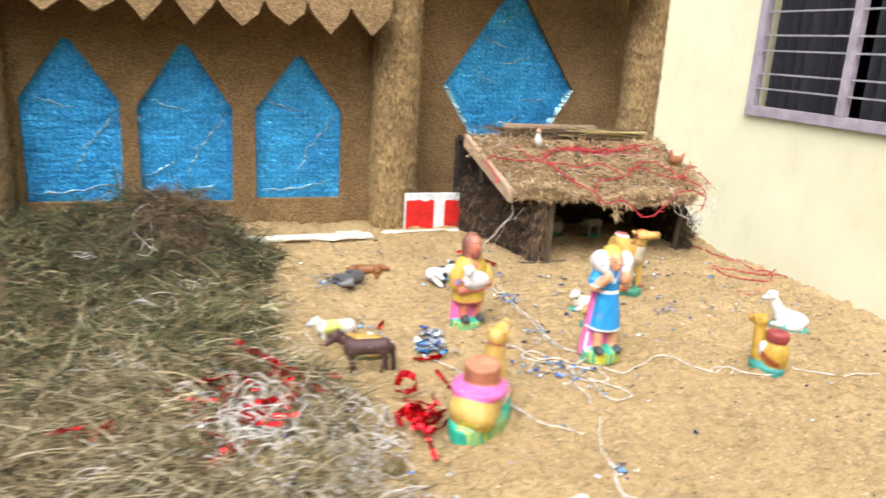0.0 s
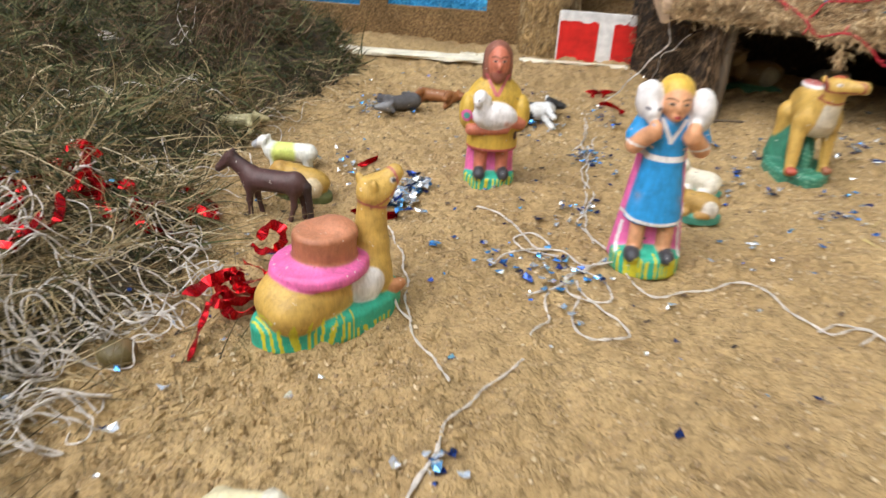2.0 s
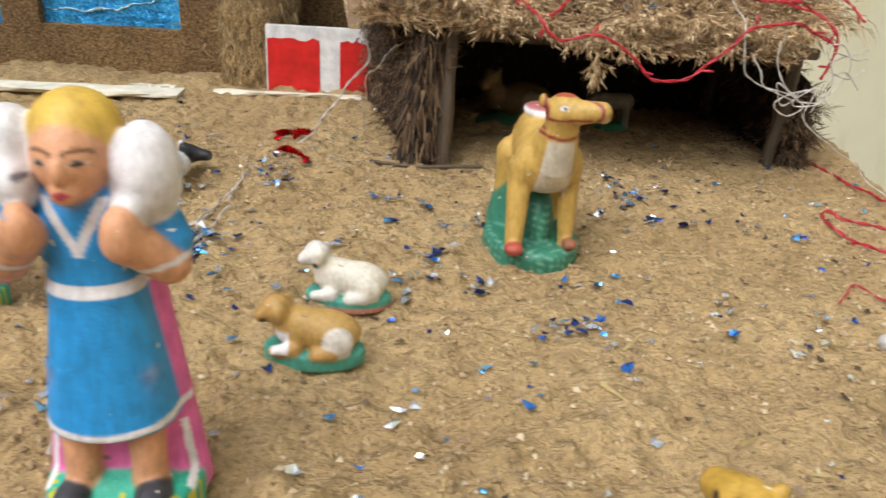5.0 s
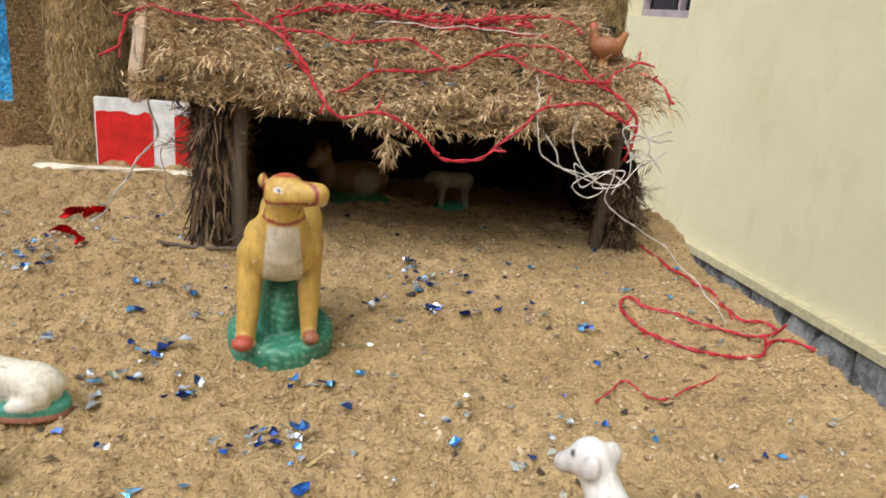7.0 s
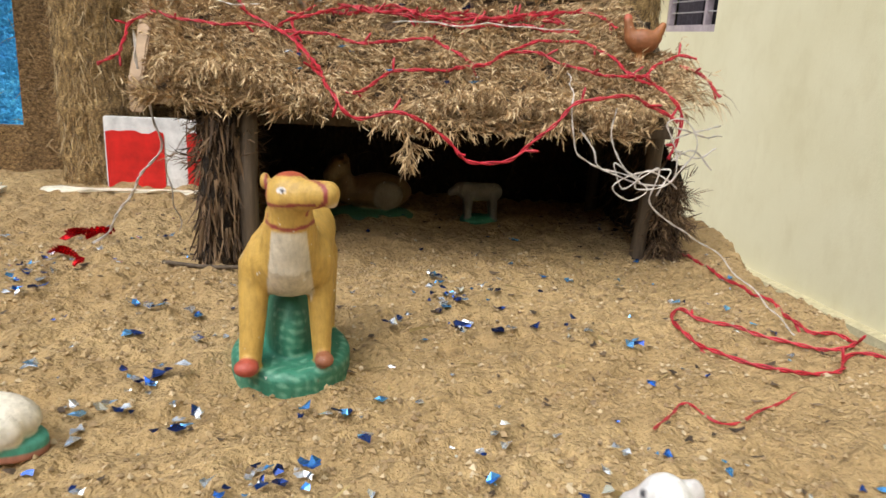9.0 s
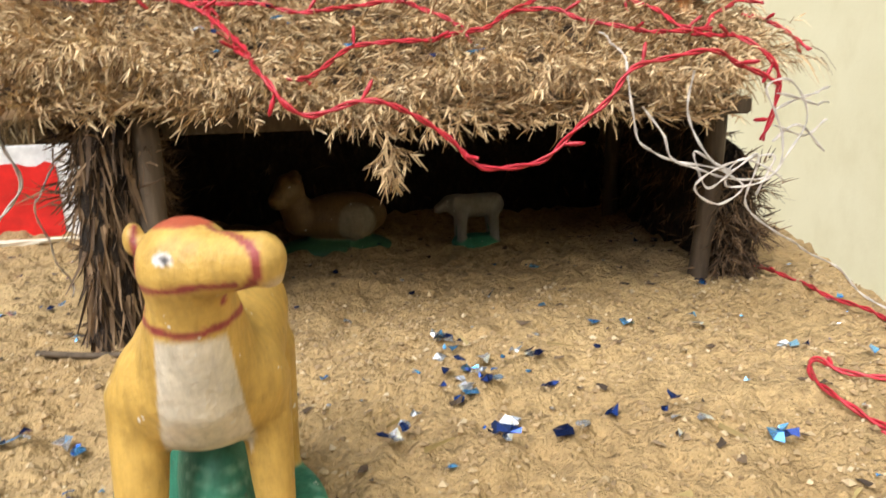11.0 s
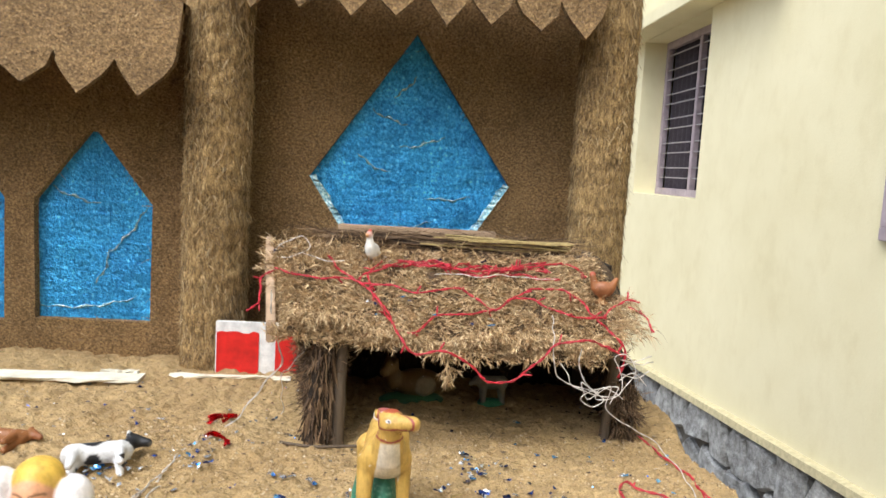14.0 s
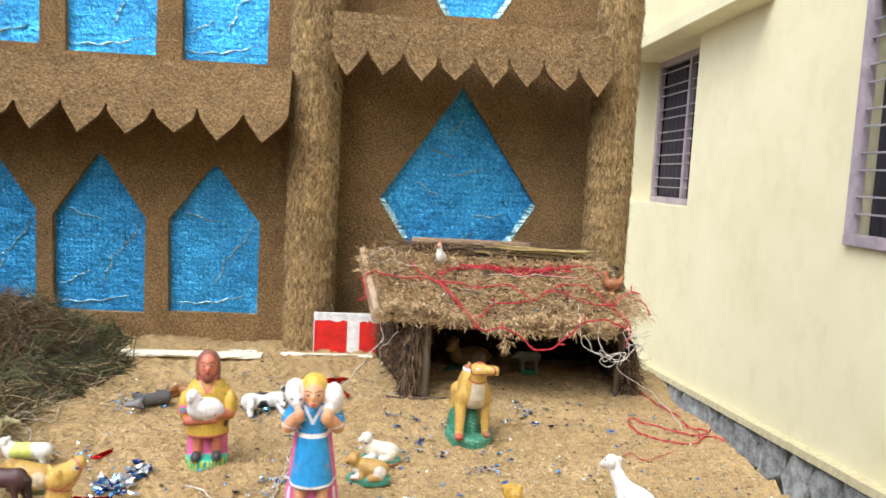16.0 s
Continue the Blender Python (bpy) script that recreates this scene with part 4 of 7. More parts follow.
def window(span, x, mullions, first, label, drapes=()):
    y0, y1, z0, z1 = span
    win = house_part("window", box(x, x + 0.05, y0, y1, z0, z0 + 0.06), FRAME_PAINT, label=label, bevel=0.004)
    for a, b in ((y0, y0 + 0.055), (y1 - 0.06, y1)):
        house_part("frame", box(x + 0.002, x + 0.05, a, b, z0 + 0.06, z1 - 0.06), FRAME_PAINT, win, bevel=0.004)
    house_part("frame", box(x, x + 0.05, y0, y1, z1 - 0.06, z1), FRAME_PAINT, win, bevel=0.004)
    for q in mullions:
        house_part("mullion", box(x + 0.002, x + 0.05, q - 0.026, q + 0.026, z0 + 0.06, z1 - 0.06), FRAME_PAINT, win, bevel=0.004)
    ys = [y0 + 0.055] + [v for q in mullions for v in (q - 0.026, q + 0.026)] + [y1 - 0.06]
    for a, b in zip(ys[::2], ys[1::2]):
        z = first
        while z < z1 - 0.1:
            for zz in (z, z + 0.085):
                if zz < z1 - 0.07:
                    house_part("bar", box(x + 0.012, x + 0.024, a, b, zz, zz + 0.01), STEEL_BAR, win, bevel=0.002)
            z += 0.215
        # drawn curtain in soft folds
        bm = bmesh.new()
        col = []
        for q in np.linspace(a, b, 40):
            d = 0.02 * math.sin(q * 75) + 0.012 * math.sin(q * 173)
            col.append([bm.verts.new((x + 0.12 + d, q, zz)) for zz in (z0, z1)])
        for u, v in zip(col, col[1:]):
            bm.faces.new((u[0], v[0], v[1], u[1]))
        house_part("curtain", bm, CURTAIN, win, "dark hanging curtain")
    for a, b in drapes:
        bm = bmesh.new()
        col = [[bm.verts.new((x + 0.075 + 0.012 * math.sin(q * 60), q, zz)) for zz in (z0, z1)] for q in np.linspace(a, b, 40)]
        for u, v in zip(col, col[1:]):
            bm.faces.new((u[0], v[0], v[1], u[1]))
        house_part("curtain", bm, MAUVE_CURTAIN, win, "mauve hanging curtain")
    # near-black shell: the unlit room's darkness put into its colour
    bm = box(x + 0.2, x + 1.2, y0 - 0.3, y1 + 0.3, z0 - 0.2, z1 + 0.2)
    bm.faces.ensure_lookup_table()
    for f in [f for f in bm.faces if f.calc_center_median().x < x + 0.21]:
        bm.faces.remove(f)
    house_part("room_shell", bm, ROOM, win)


window(NEAR, 4.62, [3.71], 0.455, "barred window in a mauve-grey painted frame")
window(FAR, 4.85, [7.22], 0.53, "recessed barred window in a mauve-grey frame", [(FAR[0] + 0.05, 6.5), (FAR[1] - 0.36 * (FAR[1] - FAR[0]), FAR[1] - 0.05)])
house_part("awning", box(4.44, 4.655, 5.4, 9.0, 1.735, 1.84), CREAM, label="cream concrete slab over the window", bevel=0.006)
house_part("end_wall", box(4.89, 9.2, -3.0, -2.76, -1.5, 4.5), CREAM, label="cream plaster end wall")
house_part("end_wall", box(4.89, 9.2, 10.76, 11.0, -1.5, 4.5), CREAM, label="cream plaster end wall")
house_part("rear_wall", box(8.96, 9.2, -2.76, 10.76, -1.5, 4.5), CREAM, label="cream plaster rear wall")
house_part("roof", box(4.35, 9.5, -3.3, 11.3, 4.5, 4.65), CONCRETE, label="flat concrete roof slab", bevel=0.01)


# ---- thatched stable ----
def roof_z(y):
    return 0.165 + (y - 2.53) * 0.48


hut = thing("stable_hut", (2.65, 2.72, 0), "small thatched stable on wooden posts standing on sand", "hut")
um = hut.matrix_world.inverted()


def hut_part(name, bm, material, label="", bevel=0.0, parent=hut):
    bmesh.ops.transform(bm, matrix=um, verts=bm.verts[:])
    return part(name, bm, material, parent, label, bevel=bevel)


def hut_finish(name, me, material, label="", smooth=False):
    me.transform(um)
    return finish(name, me, material, hut, label, smooth)


def sloped_slab(x0, x1, y0, y1, lift, thick, skew=0.0):
    bm = box(x0, x1, y0, y1, 0, thick)
    for v in bm.verts:
        top = v.co.z > thick / 2
        v.co.x += skew * (v.co.y - y0)
        v.co.z = roof_z(v.co.y) + lift + (thick if top else 0)
    return bm


hut_part("roof_board", sloped_slab(2.325, 2.93, 2.6, 2.83, -0.012, 0.014, -0.16), BOARD_WOOD, "pale board edge under the thatch", bevel=0.002)
hut_part("roof_board", sloped_slab(2.306, 2.322, 2.582, 2.84, -0.012, 0.04, -0.2), CARD, "pale board edge under the thatch", bevel=0.002)

# thatch body: a lumpy mat over the board
xs, ys = np.arange(2.338, 3.0, 0.008), np.arange(2.537, 2.84, 0.008)


def mat_height(X, Y):
    return roof_z(Y) + 0.016 + 0.008 * lattice_noise(X, Y, 0.05, 71) + 0.005 * lattice_noise(X, Y, 0.018, 72) - 0.03 * step(X, 2.955, 3.0)


def eave_y(x):
    """Front edge of the thatch, drawn back at its left end."""
    return 2.537 + 0.022 * step(-x, -2.66, -2.5)


def roof_end(y):
    """The roof's right end, cut back towards the eave."""
    return 2.9 + 0.55 * np.clip(y - 2.54, 0, 0.16)


roof_mat = grid_mesh("thatch_mat", xs, ys, mat_height)
for v in roof_mat.vertices:
    v.co.x = min(v.co.x, float(roof_end(v.co.y)))
    if v.co.y < eave_y(v.co.x):
        v.co.y = float(eave_y(v.co.x))
        v.co.z = float(mat_height(np.array(v.co.x), np.array(v.co.y)))
hut_finish("thatch_mat", roof_mat, ROOF_MAT, "matted dry thatch", True)


def sprigs(n, x, y, z, way, length, spread=0.5):
    """Dry twigs, each a stem with narrow leaflets."""
    roots, ways, lens, wids = [], [], [], []
    way = unit(way)
    side = unit(np.cross(way, RNG.normal(size=(n, 3))))
    base = np.stack([x, y, z], -1)
    roots.append(base)
    ways.append(way)
    lens.append(length)
    wids.append(np.full(n, 0.0011))
    for k in range(7):
        s = 0.25 + 0.72 * k / 6
        sg = 1 if k % 2 else -1
        nrm = np.cross(way, side)
        w = way + spread * sg * side * RNG.uniform(0.5, 1.3, (n, 1)) + nrm * RNG.normal(0, 0.35, (n, 1))
        roots.append(base + way * (length * s)[:, None])
        ways.append(w)
        lens.append(length * RNG.uniform(0.35, 0.7, n))
        wids.append(RNG.uniform(0.0011, 0.0025, n))
    return np.concatenate(roots), np.concatenate(ways), np.concatenate(lens), np.concatenate(wids)


def sprig_mesh(name, args, droop):
    r_, w_, l_, d_ = args
    return stalks(name, r_, w_, l_, d_, np.full(len(r_), droop))


def thatch(name, x, y, z, way, length, material, label, droop=0.05, trim=True):
    if trim:
        keep = (x < roof_end(y) + 0.008) & (y > eave_y(x) - 0.02)
        x, y, z, way, length = x[keep], y[keep], z[keep], way[keep], length[keep]
    me = sprig_mesh(name, sprigs(len(x), x, y, z, way, length), droop)
    hut_finish(name, me, material, label)["kind"] = "stuff"


n = 8200
x, y = RNG.uniform(2.33, 2.985, n), RNG.uniform(2.535, 2.83, n)
turn = 2.2 * lattice_noise(x, y, 0.05, 79)
way = np.stack([np.sin(turn) + RNG.normal(0, 0.45, n), -np.cos(turn) * 0.8 + RNG.normal(-0.2, 0.4, n), RNG.normal(0.0, 0.3, n)], -1)
y = np.maximum(y, eave_y(x))
thatch("roof_thatch", x - 0.18 * (y - 2.53), y, roof_z(y) + RNG.uniform(0.012, 0.024, n) + 0.008 * lattice_noise(x, y, 0.05, 71), way, RNG.uniform(0.012, 0.026, n), STRAW_ROOF, "dry brown sprigs of thatch")
# ragged eave
n = 1000
x = RNG.uniform(2.34, 2.99, n)
sag = 0.013 * lattice_noise(x, x * 0, 0.05, 77) + 0.008 * lattice_noise(x, x * 0, 0.02, 78)
way = np.stack([RNG.normal(0, 0.55, n), RNG.normal(-0.45, 0.35, n), RNG.normal(-0.5, 0.4, n)], -1)
thatch("eave_thatch", x, eave_y(x) - 0.007 + RNG.uniform(-0.008, 0.02, n), 0.22 + 0.5 * (eave_y(x) - 2.537) + 0.06 * np.clip(2.5 - x, 0, 1) - 0.013 * np.cos((x - 2.65) * 5.2) ** 3 + 0.03 * np.clip(x - 2.75, 0, 1) + sag + RNG.uniform(-0.006, 0.008, n), way, RNG.uniform(0.01, 0.02, n), STRAW_ROOF, "ragged sprigs hanging from the eave", 0.1)
n = 70
t = RNG.uniform(0, 1, n)
way = np.stack([RNG.normal(0.05, 0.45, n), RNG.normal(-0.3, 0.3, n), RNG.normal(-0.8, 0.3, n)], -1)
thatch("hanging_tuft", 2.615 + 0.014 * t + RNG.normal(0, 0.007, n), 2.52 + RNG.normal(0, 0.005, n), 0.19 - 0.045 * t, way, RNG.uniform(0.014, 0.024, n), STRAW_ROOF, "tuft of dry leaves hanging off the eave")
n = 90
k = RNG.integers(0, 6, n)
tip = np.array([2.56, 2.585, 2.655, 2.68, 2.45, 2.79])[k]
way = np.stack([RNG.normal(0, 0.4, n), RNG.normal(-0.3, 0.3, n), RNG.normal(-0.8, 0.3, n)], -1)
thatch("hanging_tuft", tip + RNG.normal(0, 0.008, n), 2.522 + RNG.normal(0, 0.005, n), 0.2 - 0.022 * RNG.uniform(0, 1, n) * (k < 4), way, RNG.uniform(0.012, 0.02, n), STRAW_ROOF, "small tufts hanging off the eave")
n = 150
x, y = RNG.uniform(2.925, 2.985, n), RNG.uniform(2.6, 2.71, n)
way = np.stack([RNG.normal(0.7, 0.35, n), RNG.normal(-0.35, 0.3, n), RNG.normal(0.05, 0.3, n)], -1)
thatch("corner_thatch", x, y, roof_z(y) + RNG.uniform(0.005, 0.025, n), way, RNG.uniform(0.016, 0.034, n), STRAW_ROOF, "sprigs drooping over the roof's end", 0.75, False)
n = 420
x, y = RNG.uniform(2.27, 2.5, n), RNG.uniform(2.74, 2.84, n)
way = np.stack([RNG.normal(-0.3, 0.6, n), RNG.normal(-0.3, 0.5, n), RNG.normal(0.15, 0.4, n)], -1)
thatch("ridge_thatch", x, y, roof_z(y) + 0.018, way, RNG.uniform(0.016, 0.034, n), STRAW_ROOF, "dry sprigs along the ridge")

# ridge: a rolled mat with a bundle of reeds
n = 1500
x = RNG.uniform(2.38, 2.86, n)
a = RNG.uniform(0, 2 * np.pi, n)
root = np.stack([x, 2.852 + 0.02 * np.cos(a), 0.337 + 0.022 * np.sin(a)], -1)
way = np.stack([np.where(RNG.uniform(size=n) < 0.5, 1.0, -1.0), RNG.normal(0, 0.09, n), RNG.normal(0, 0.09, n)], -1)
hut_finish("ridge_roll", stalks("ridge_roll", root, way, RNG.uniform(0.04, 0.12, n), RNG.uniform(0.001, 0.0026, n), np.zeros(n)), STRAW_DARK, "rolled bundle of dark straw on the ridge")["kind"] = "stuff"
p = np.stack([np.linspace(2.39, 2.87, 24), np.full(24, 2.854), 0.334 + 0.004 * np.sin(np.linspace(0, 9, 24))], -1)
V, F = tube(p, 0.021, 12)
hut_finish("ridge_core", pydata("ridge_core", V, F), HUT_HAY, smooth=True)
for i in range(18):
    x1 = 2.895 + RNG.uniform(-0.03, 0.012)
    y0, z0 = 2.835 + RNG.uniform(-0.014, 0.012), 0.349 + RNG.uniform(-0.013, 0.014)
    p = np.array([[x1 - s, y0 + 0.004 * math.sin(s * 8 + i), z0 + 0.012 * s + 0.003 * math.sin(s * 11 + 2 * i)] for s in np.linspace(0, RNG.uniform(0.16, 0.32), 7)])
    V, F = tube(p, 0.0019, 5)
    hut_finish("reed", pydata("reed", V, F), REED, smooth=True)
hut_part("ridge_board", box(2.4, 2.74, 2.876, 2.884, 0.32, 0.372), CARD, "pale strip of board behind the ridge", bevel=0.002)


# posts and beams
def post(x, y, z1, r, lean=0.0):
    p = np.array([[x + lean * s, y + 0.003 * math.sin(9 * s), -0.03 + (z1 + 0.03) * s] for s in np.linspace(0, 1, 9)])
    V, F = tube(p, r * (1 + 0.06 * np.sin(np.arange(9) * 2.1)), 8)
    hut_finish("post", pydata("post", V, F), POST_WOOD, "weathered wooden post", True)


post(2.44, 2.574, 0.195, 0.0115)
post(2.948, 2.66, 0.215, 0.0105, 0.012)
post(2.36, 2.93, 0.33, 0.011)
post(2.96, 2.95, 0.33, 0.011)
hut_part("beam", box(2.45, 2.95, 2.586, 2.6, 0.172, 0.187), POST_WOOD, "dark wooden eave beam", bevel=0.002)


def straw_wall(x0, y0, x1, y1, h, thick, m, label, front=1.0):
    """An upright mat of thatch along a line, bristling with sprigs."""
    u = np.array([x1 - x0, y1 - y0])
    L = np.linalg.norm(u)
    u = u / L
    nrm = np.array([-u[1], u[0]])
    S, Z = np.meshgrid(np.arange(0, L + 0.01, 0.01), np.arange(-0.02, h, 0.01), indexing="ij")
    rise = front + (1 - front) * np.clip(S / (0.55 * L), 0, 1)
    Z = np.where(Z > 0, Z * rise, Z)
    shells = []
    for sg in (-1, 1):
        d = sg * (thick / 2 + 0.005 * lattice_noise(S + sg, Z, 0.03, int(1000 * x0)))
        V = np.stack([x0 + u[0] * S + nrm[0] * d, y0 + u[1] * S + nrm[1] * d, Z], -1).reshape(-1, 3)
        ny = S.shape[1]
        i = (np.arange(S.shape[0] - 1)[:, None] * ny + np.arange(ny - 1)[None, :]).ravel()
        shells.append((V, np.stack([i, i + ny, i + ny + 1, i + 1], -1)))
    n0 = len(shells[0][0])
    V, F = join(shells)
    ny = S.shape[1]
    F += [(k, k + 1, n0 + k + 1, n0 + k) for k in range(ny - 1)]
    e = n0 - ny
    F += [(e + k, e + k + 1, n0 + e + k + 1, n0 + e + k) for k in range(ny - 1)]
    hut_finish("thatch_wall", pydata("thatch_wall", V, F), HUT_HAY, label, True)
    s, sg, z = RNG.uniform(0, L, m), np.where(RNG.uniform(size=m) < 0.5, -1.0, 1.0), RNG.uniform(0.0, h, m)
    endcap = RNG.uniform(size=m) < 0.35
    s = np.where(endcap, RNG.uniform(-0.006, 0.01, m), s)
    d = np.where(endcap, RNG.uniform(-1, 1, m), sg) * thick / 2
    z = z * (front + (1 - front) * np.clip(s / (0.55 * L), 0, 1))
    way = np.stack([nrm[0] * d * 12 - u[0] * endcap * 0.5 + RNG.normal(0, 0.3, m), nrm[1] * d * 12 - u[1] * endcap * 0.5 + RNG.normal(0, 0.3, m), RNG.normal(-0.5, 0.6, m)], -1)
    me = sprig_mesh("wall_thatch", sprigs(m, x0 + u[0] * s + nrm[0] * d, y0 + u[1] * s + nrm[1] * d, z, way, RNG.uniform(0.014, 0.032, m)), 0.05)
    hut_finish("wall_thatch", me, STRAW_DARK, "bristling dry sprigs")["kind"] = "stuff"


straw_wall(2.414, 2.592, 2.32, 3.04, 0.185, 0.036, 1300, "thatched side wall of the stable")
# a bundle of bark and straw bound beside the front post
p = np.array([[2.398 + 0.016 * q, 2.578, -0.03 + 0.23 * q] for q in np.linspace(0, 1, 24)])
V, F = tube(p, 0.0225 * (1 + 0.07 * np.sin(np.arange(24) * 1.7) + 0.05 * np.sin(np.arange(24) * 0.6)), 14)
hut_finish("thatch_column", pydata("thatch_column", V, F), HUT_HAY, "upright bundle of dark bark and straw", True)
n = 520
a, z = RNG.uniform(0.9 * np.pi, 2.1 * np.pi, n), RNG.uniform(0.0, 0.19, n)
root = np.stack([2.4 + 0.08 * z + 0.0225 * np.cos(a), 2.578 + 0.0225 * np.sin(a), z], -1)
way = np.stack([0.06 * np.cos(a) + RNG.normal(0, 0.13, n), 0.1 * np.sin(a), -RNG.uniform(0.5, 1.2, n)], -1)
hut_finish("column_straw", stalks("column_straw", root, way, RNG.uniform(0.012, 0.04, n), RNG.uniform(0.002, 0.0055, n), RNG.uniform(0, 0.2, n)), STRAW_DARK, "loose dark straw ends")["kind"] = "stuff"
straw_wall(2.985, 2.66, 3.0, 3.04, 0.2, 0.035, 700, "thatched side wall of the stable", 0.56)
straw_wall(2.3, 3.03, 3.01, 3.03, 0.31, 0.03, 160, "thatched back wall of the stable, shade put into its colour")
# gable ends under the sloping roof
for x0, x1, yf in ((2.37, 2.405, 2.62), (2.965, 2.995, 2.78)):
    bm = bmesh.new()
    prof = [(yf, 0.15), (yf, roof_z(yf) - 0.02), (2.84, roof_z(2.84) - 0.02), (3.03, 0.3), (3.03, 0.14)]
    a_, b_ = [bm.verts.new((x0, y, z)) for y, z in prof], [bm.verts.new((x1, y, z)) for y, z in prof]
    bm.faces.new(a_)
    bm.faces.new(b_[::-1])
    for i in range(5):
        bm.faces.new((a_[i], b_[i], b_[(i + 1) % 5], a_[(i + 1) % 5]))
    hut_part("gable", bm, HUT_HAY, "thatch closing the gable, shade put into its colour")
n = 150
x, y, z = RNG.uniform(2.378, 2.425, n), RNG.uniform(2.58, 2.64, n), RNG.uniform(0.12, 0.195, n)
way = np.stack([RNG.normal(-0.1, 0.4, n), RNG.normal(-0.5, 0.3, n), RNG.normal(-0.4, 0.5, n)], -1)
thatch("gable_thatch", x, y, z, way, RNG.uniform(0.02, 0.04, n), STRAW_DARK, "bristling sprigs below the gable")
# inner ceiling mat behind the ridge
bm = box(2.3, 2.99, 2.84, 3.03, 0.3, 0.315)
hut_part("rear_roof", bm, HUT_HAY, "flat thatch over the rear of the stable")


# ---- figurines ----
SKIN, WHITE, PINK, TEAL, YELLOW = (0.72, 0.36, 0.19), (0.8, 0.76, 0.76), (0.76, 0.15, 0.4), (0.04, 0.42, 0.28), (0.62, 0.58, 0.03)


BLUE, DARK = (0.03, 0.3, 0.68), (0.05, 0.05, 0.06)
HAIR_GOLD = (0.72, 0.46, 0.07)
shepherd = [
    ("d", (0, 0, 0.01), (0.042, 0.034, 0.016), 0.007, TEAL), ("e", (0, 0.004, 0.018), (0.037, 0.03, 0.018), TEAL),
    ("k", (0, 0.012, 0.008), (0.0455, 0.026, 0.159), 0.5, PINK),
    ("c", (-0.0175, -0.012, 0.027), (-0.016, -0.008, 0.1), 0.0085, 0.0105, 1.0, SKIN), ("c", (0.0175, -0.012, 0.027), (0.016, -0.008, 0.1), 0.0085, 0.0105, 1.0, SKIN),
    ("e", (-0.021, -0.024, 0.026), (0.009, 0.015, 0.0095), DARK), ("e", (0.021, -0.024, 0.026), (0.009, 0.015, 0.0095), DARK),
    ("k", (0, -0.003, 0.066), (0.0338, 0.0218, 0.084), 0.78, BLUE), ("c", (0, -0.003, 0.149), (0, -0.003, 0.186), 0.0218, 0.0235, 0.75, BLUE),
    ("c", (-0.027, 0.0, 0.19), (-0.036, -0.003, 0.172), 0.0122, 0.0122, 1.0, BLUE), ("c", (0.027, 0.0, 0.19), (0.036, -0.003, 0.172), 0.0122, 0.0122, 1.0, BLUE),
    ("c", (-0.0375, -0.009, 0.162), (-0.0225, -0.022, 0.181), 0.0105, 0.0095, 1.0, SKIN), ("c", (0.0375, -0.009, 0.162), (0.0225, -0.022, 0.179), 0.0105, 0.0102, 1.0, SKIN),
    ("e", (-0.021, -0.026, 0.186), (0.0082, 0.0085, 0.012), SKIN), ("e", (0.022, -0.026, 0.184), (0.0088, 0.009, 0.0135), SKIN),
    ("c", (0.0, -0.006, 0.19), (0.0, -0.008, 0.206), 0.0122, 0.0122, 1.0, SKIN),
    ("e", (0.0, -0.012, 0.2165), (0.0158, 0.017, 0.0192), SKIN), ("e", (0.0, -0.029, 0.2135), (0.0025, 0.003, 0.005), SKIN), ("e", (0, -0.025, 0.2025), (0.0058, 0.005, 0.005), SKIN),
    ("e", (0.0, -0.001, 0.2285), (0.0192, 0.0202, 0.0172), HAIR_GOLD), ("e", (0.0, 0.004, 0.22), (0.0178, 0.016, 0.022), HAIR_GOLD),
    ("c", (-0.022, 0.009, 0.211), (0.022, 0.01, 0.207), 0.018, 0.018, 1.0, WHITE), ("e", (-0.0285, -0.004, 0.2155), (0.0155, 0.0165, 0.0225), WHITE), ("e", (-0.0245, -0.016, 0.204), (0.0088, 0.0095, 0.0135), WHITE), ("e", (-0.0385, -0.002, 0.226), (0.004, 0.006, 0.0055), WHITE),
    ("e", (0.03, -0.005, 0.207), (0.0158, 0.0168, 0.0255), WHITE), ("e", (0.0245, -0.017, 0.1935), (0.0085, 0.0088, 0.0095), WHITE),
]


def face(cx, cz, y0, tone, w=0.0078):
    """Brows, eyes and mouth painted on a face whose eyes stand at height cz."""
    return [(lambda x, y, z: band(np.abs(z - cz - 0.006 + 60 * (np.abs(x - cx) - w) ** 2), -1, 0.0009) * band(np.abs(np.abs(x - cx) - w), -1, 0.0058) * (y < y0), tone),
            (lambda x, y, z: band(np.hypot((np.abs(x - cx) - w) * 0.6, (z - cz) * 1.6), -1, 0.0021) * (y < y0), (0.7, 0.6, 0.52)),
            (lambda x, y, z: band(np.hypot((np.abs(x - cx) - w) * 0.75, (z - cz) * 1.3), -1, 0.0019) * (y < y0), (0.02, 0.015, 0.02)),
            (lambda x, y, z: band(np.hypot((x - cx) * 0.45, z - cz + 0.0142), -1, 0.0018) * (y < y0), (0.35, 0.03, 0.05))]


def vee(x, z, cx, top, foot, w):
    s = np.clip((z - foot) / (top - foot), 0, 1)
    return np.abs(np.abs(x - cx) - s * w)


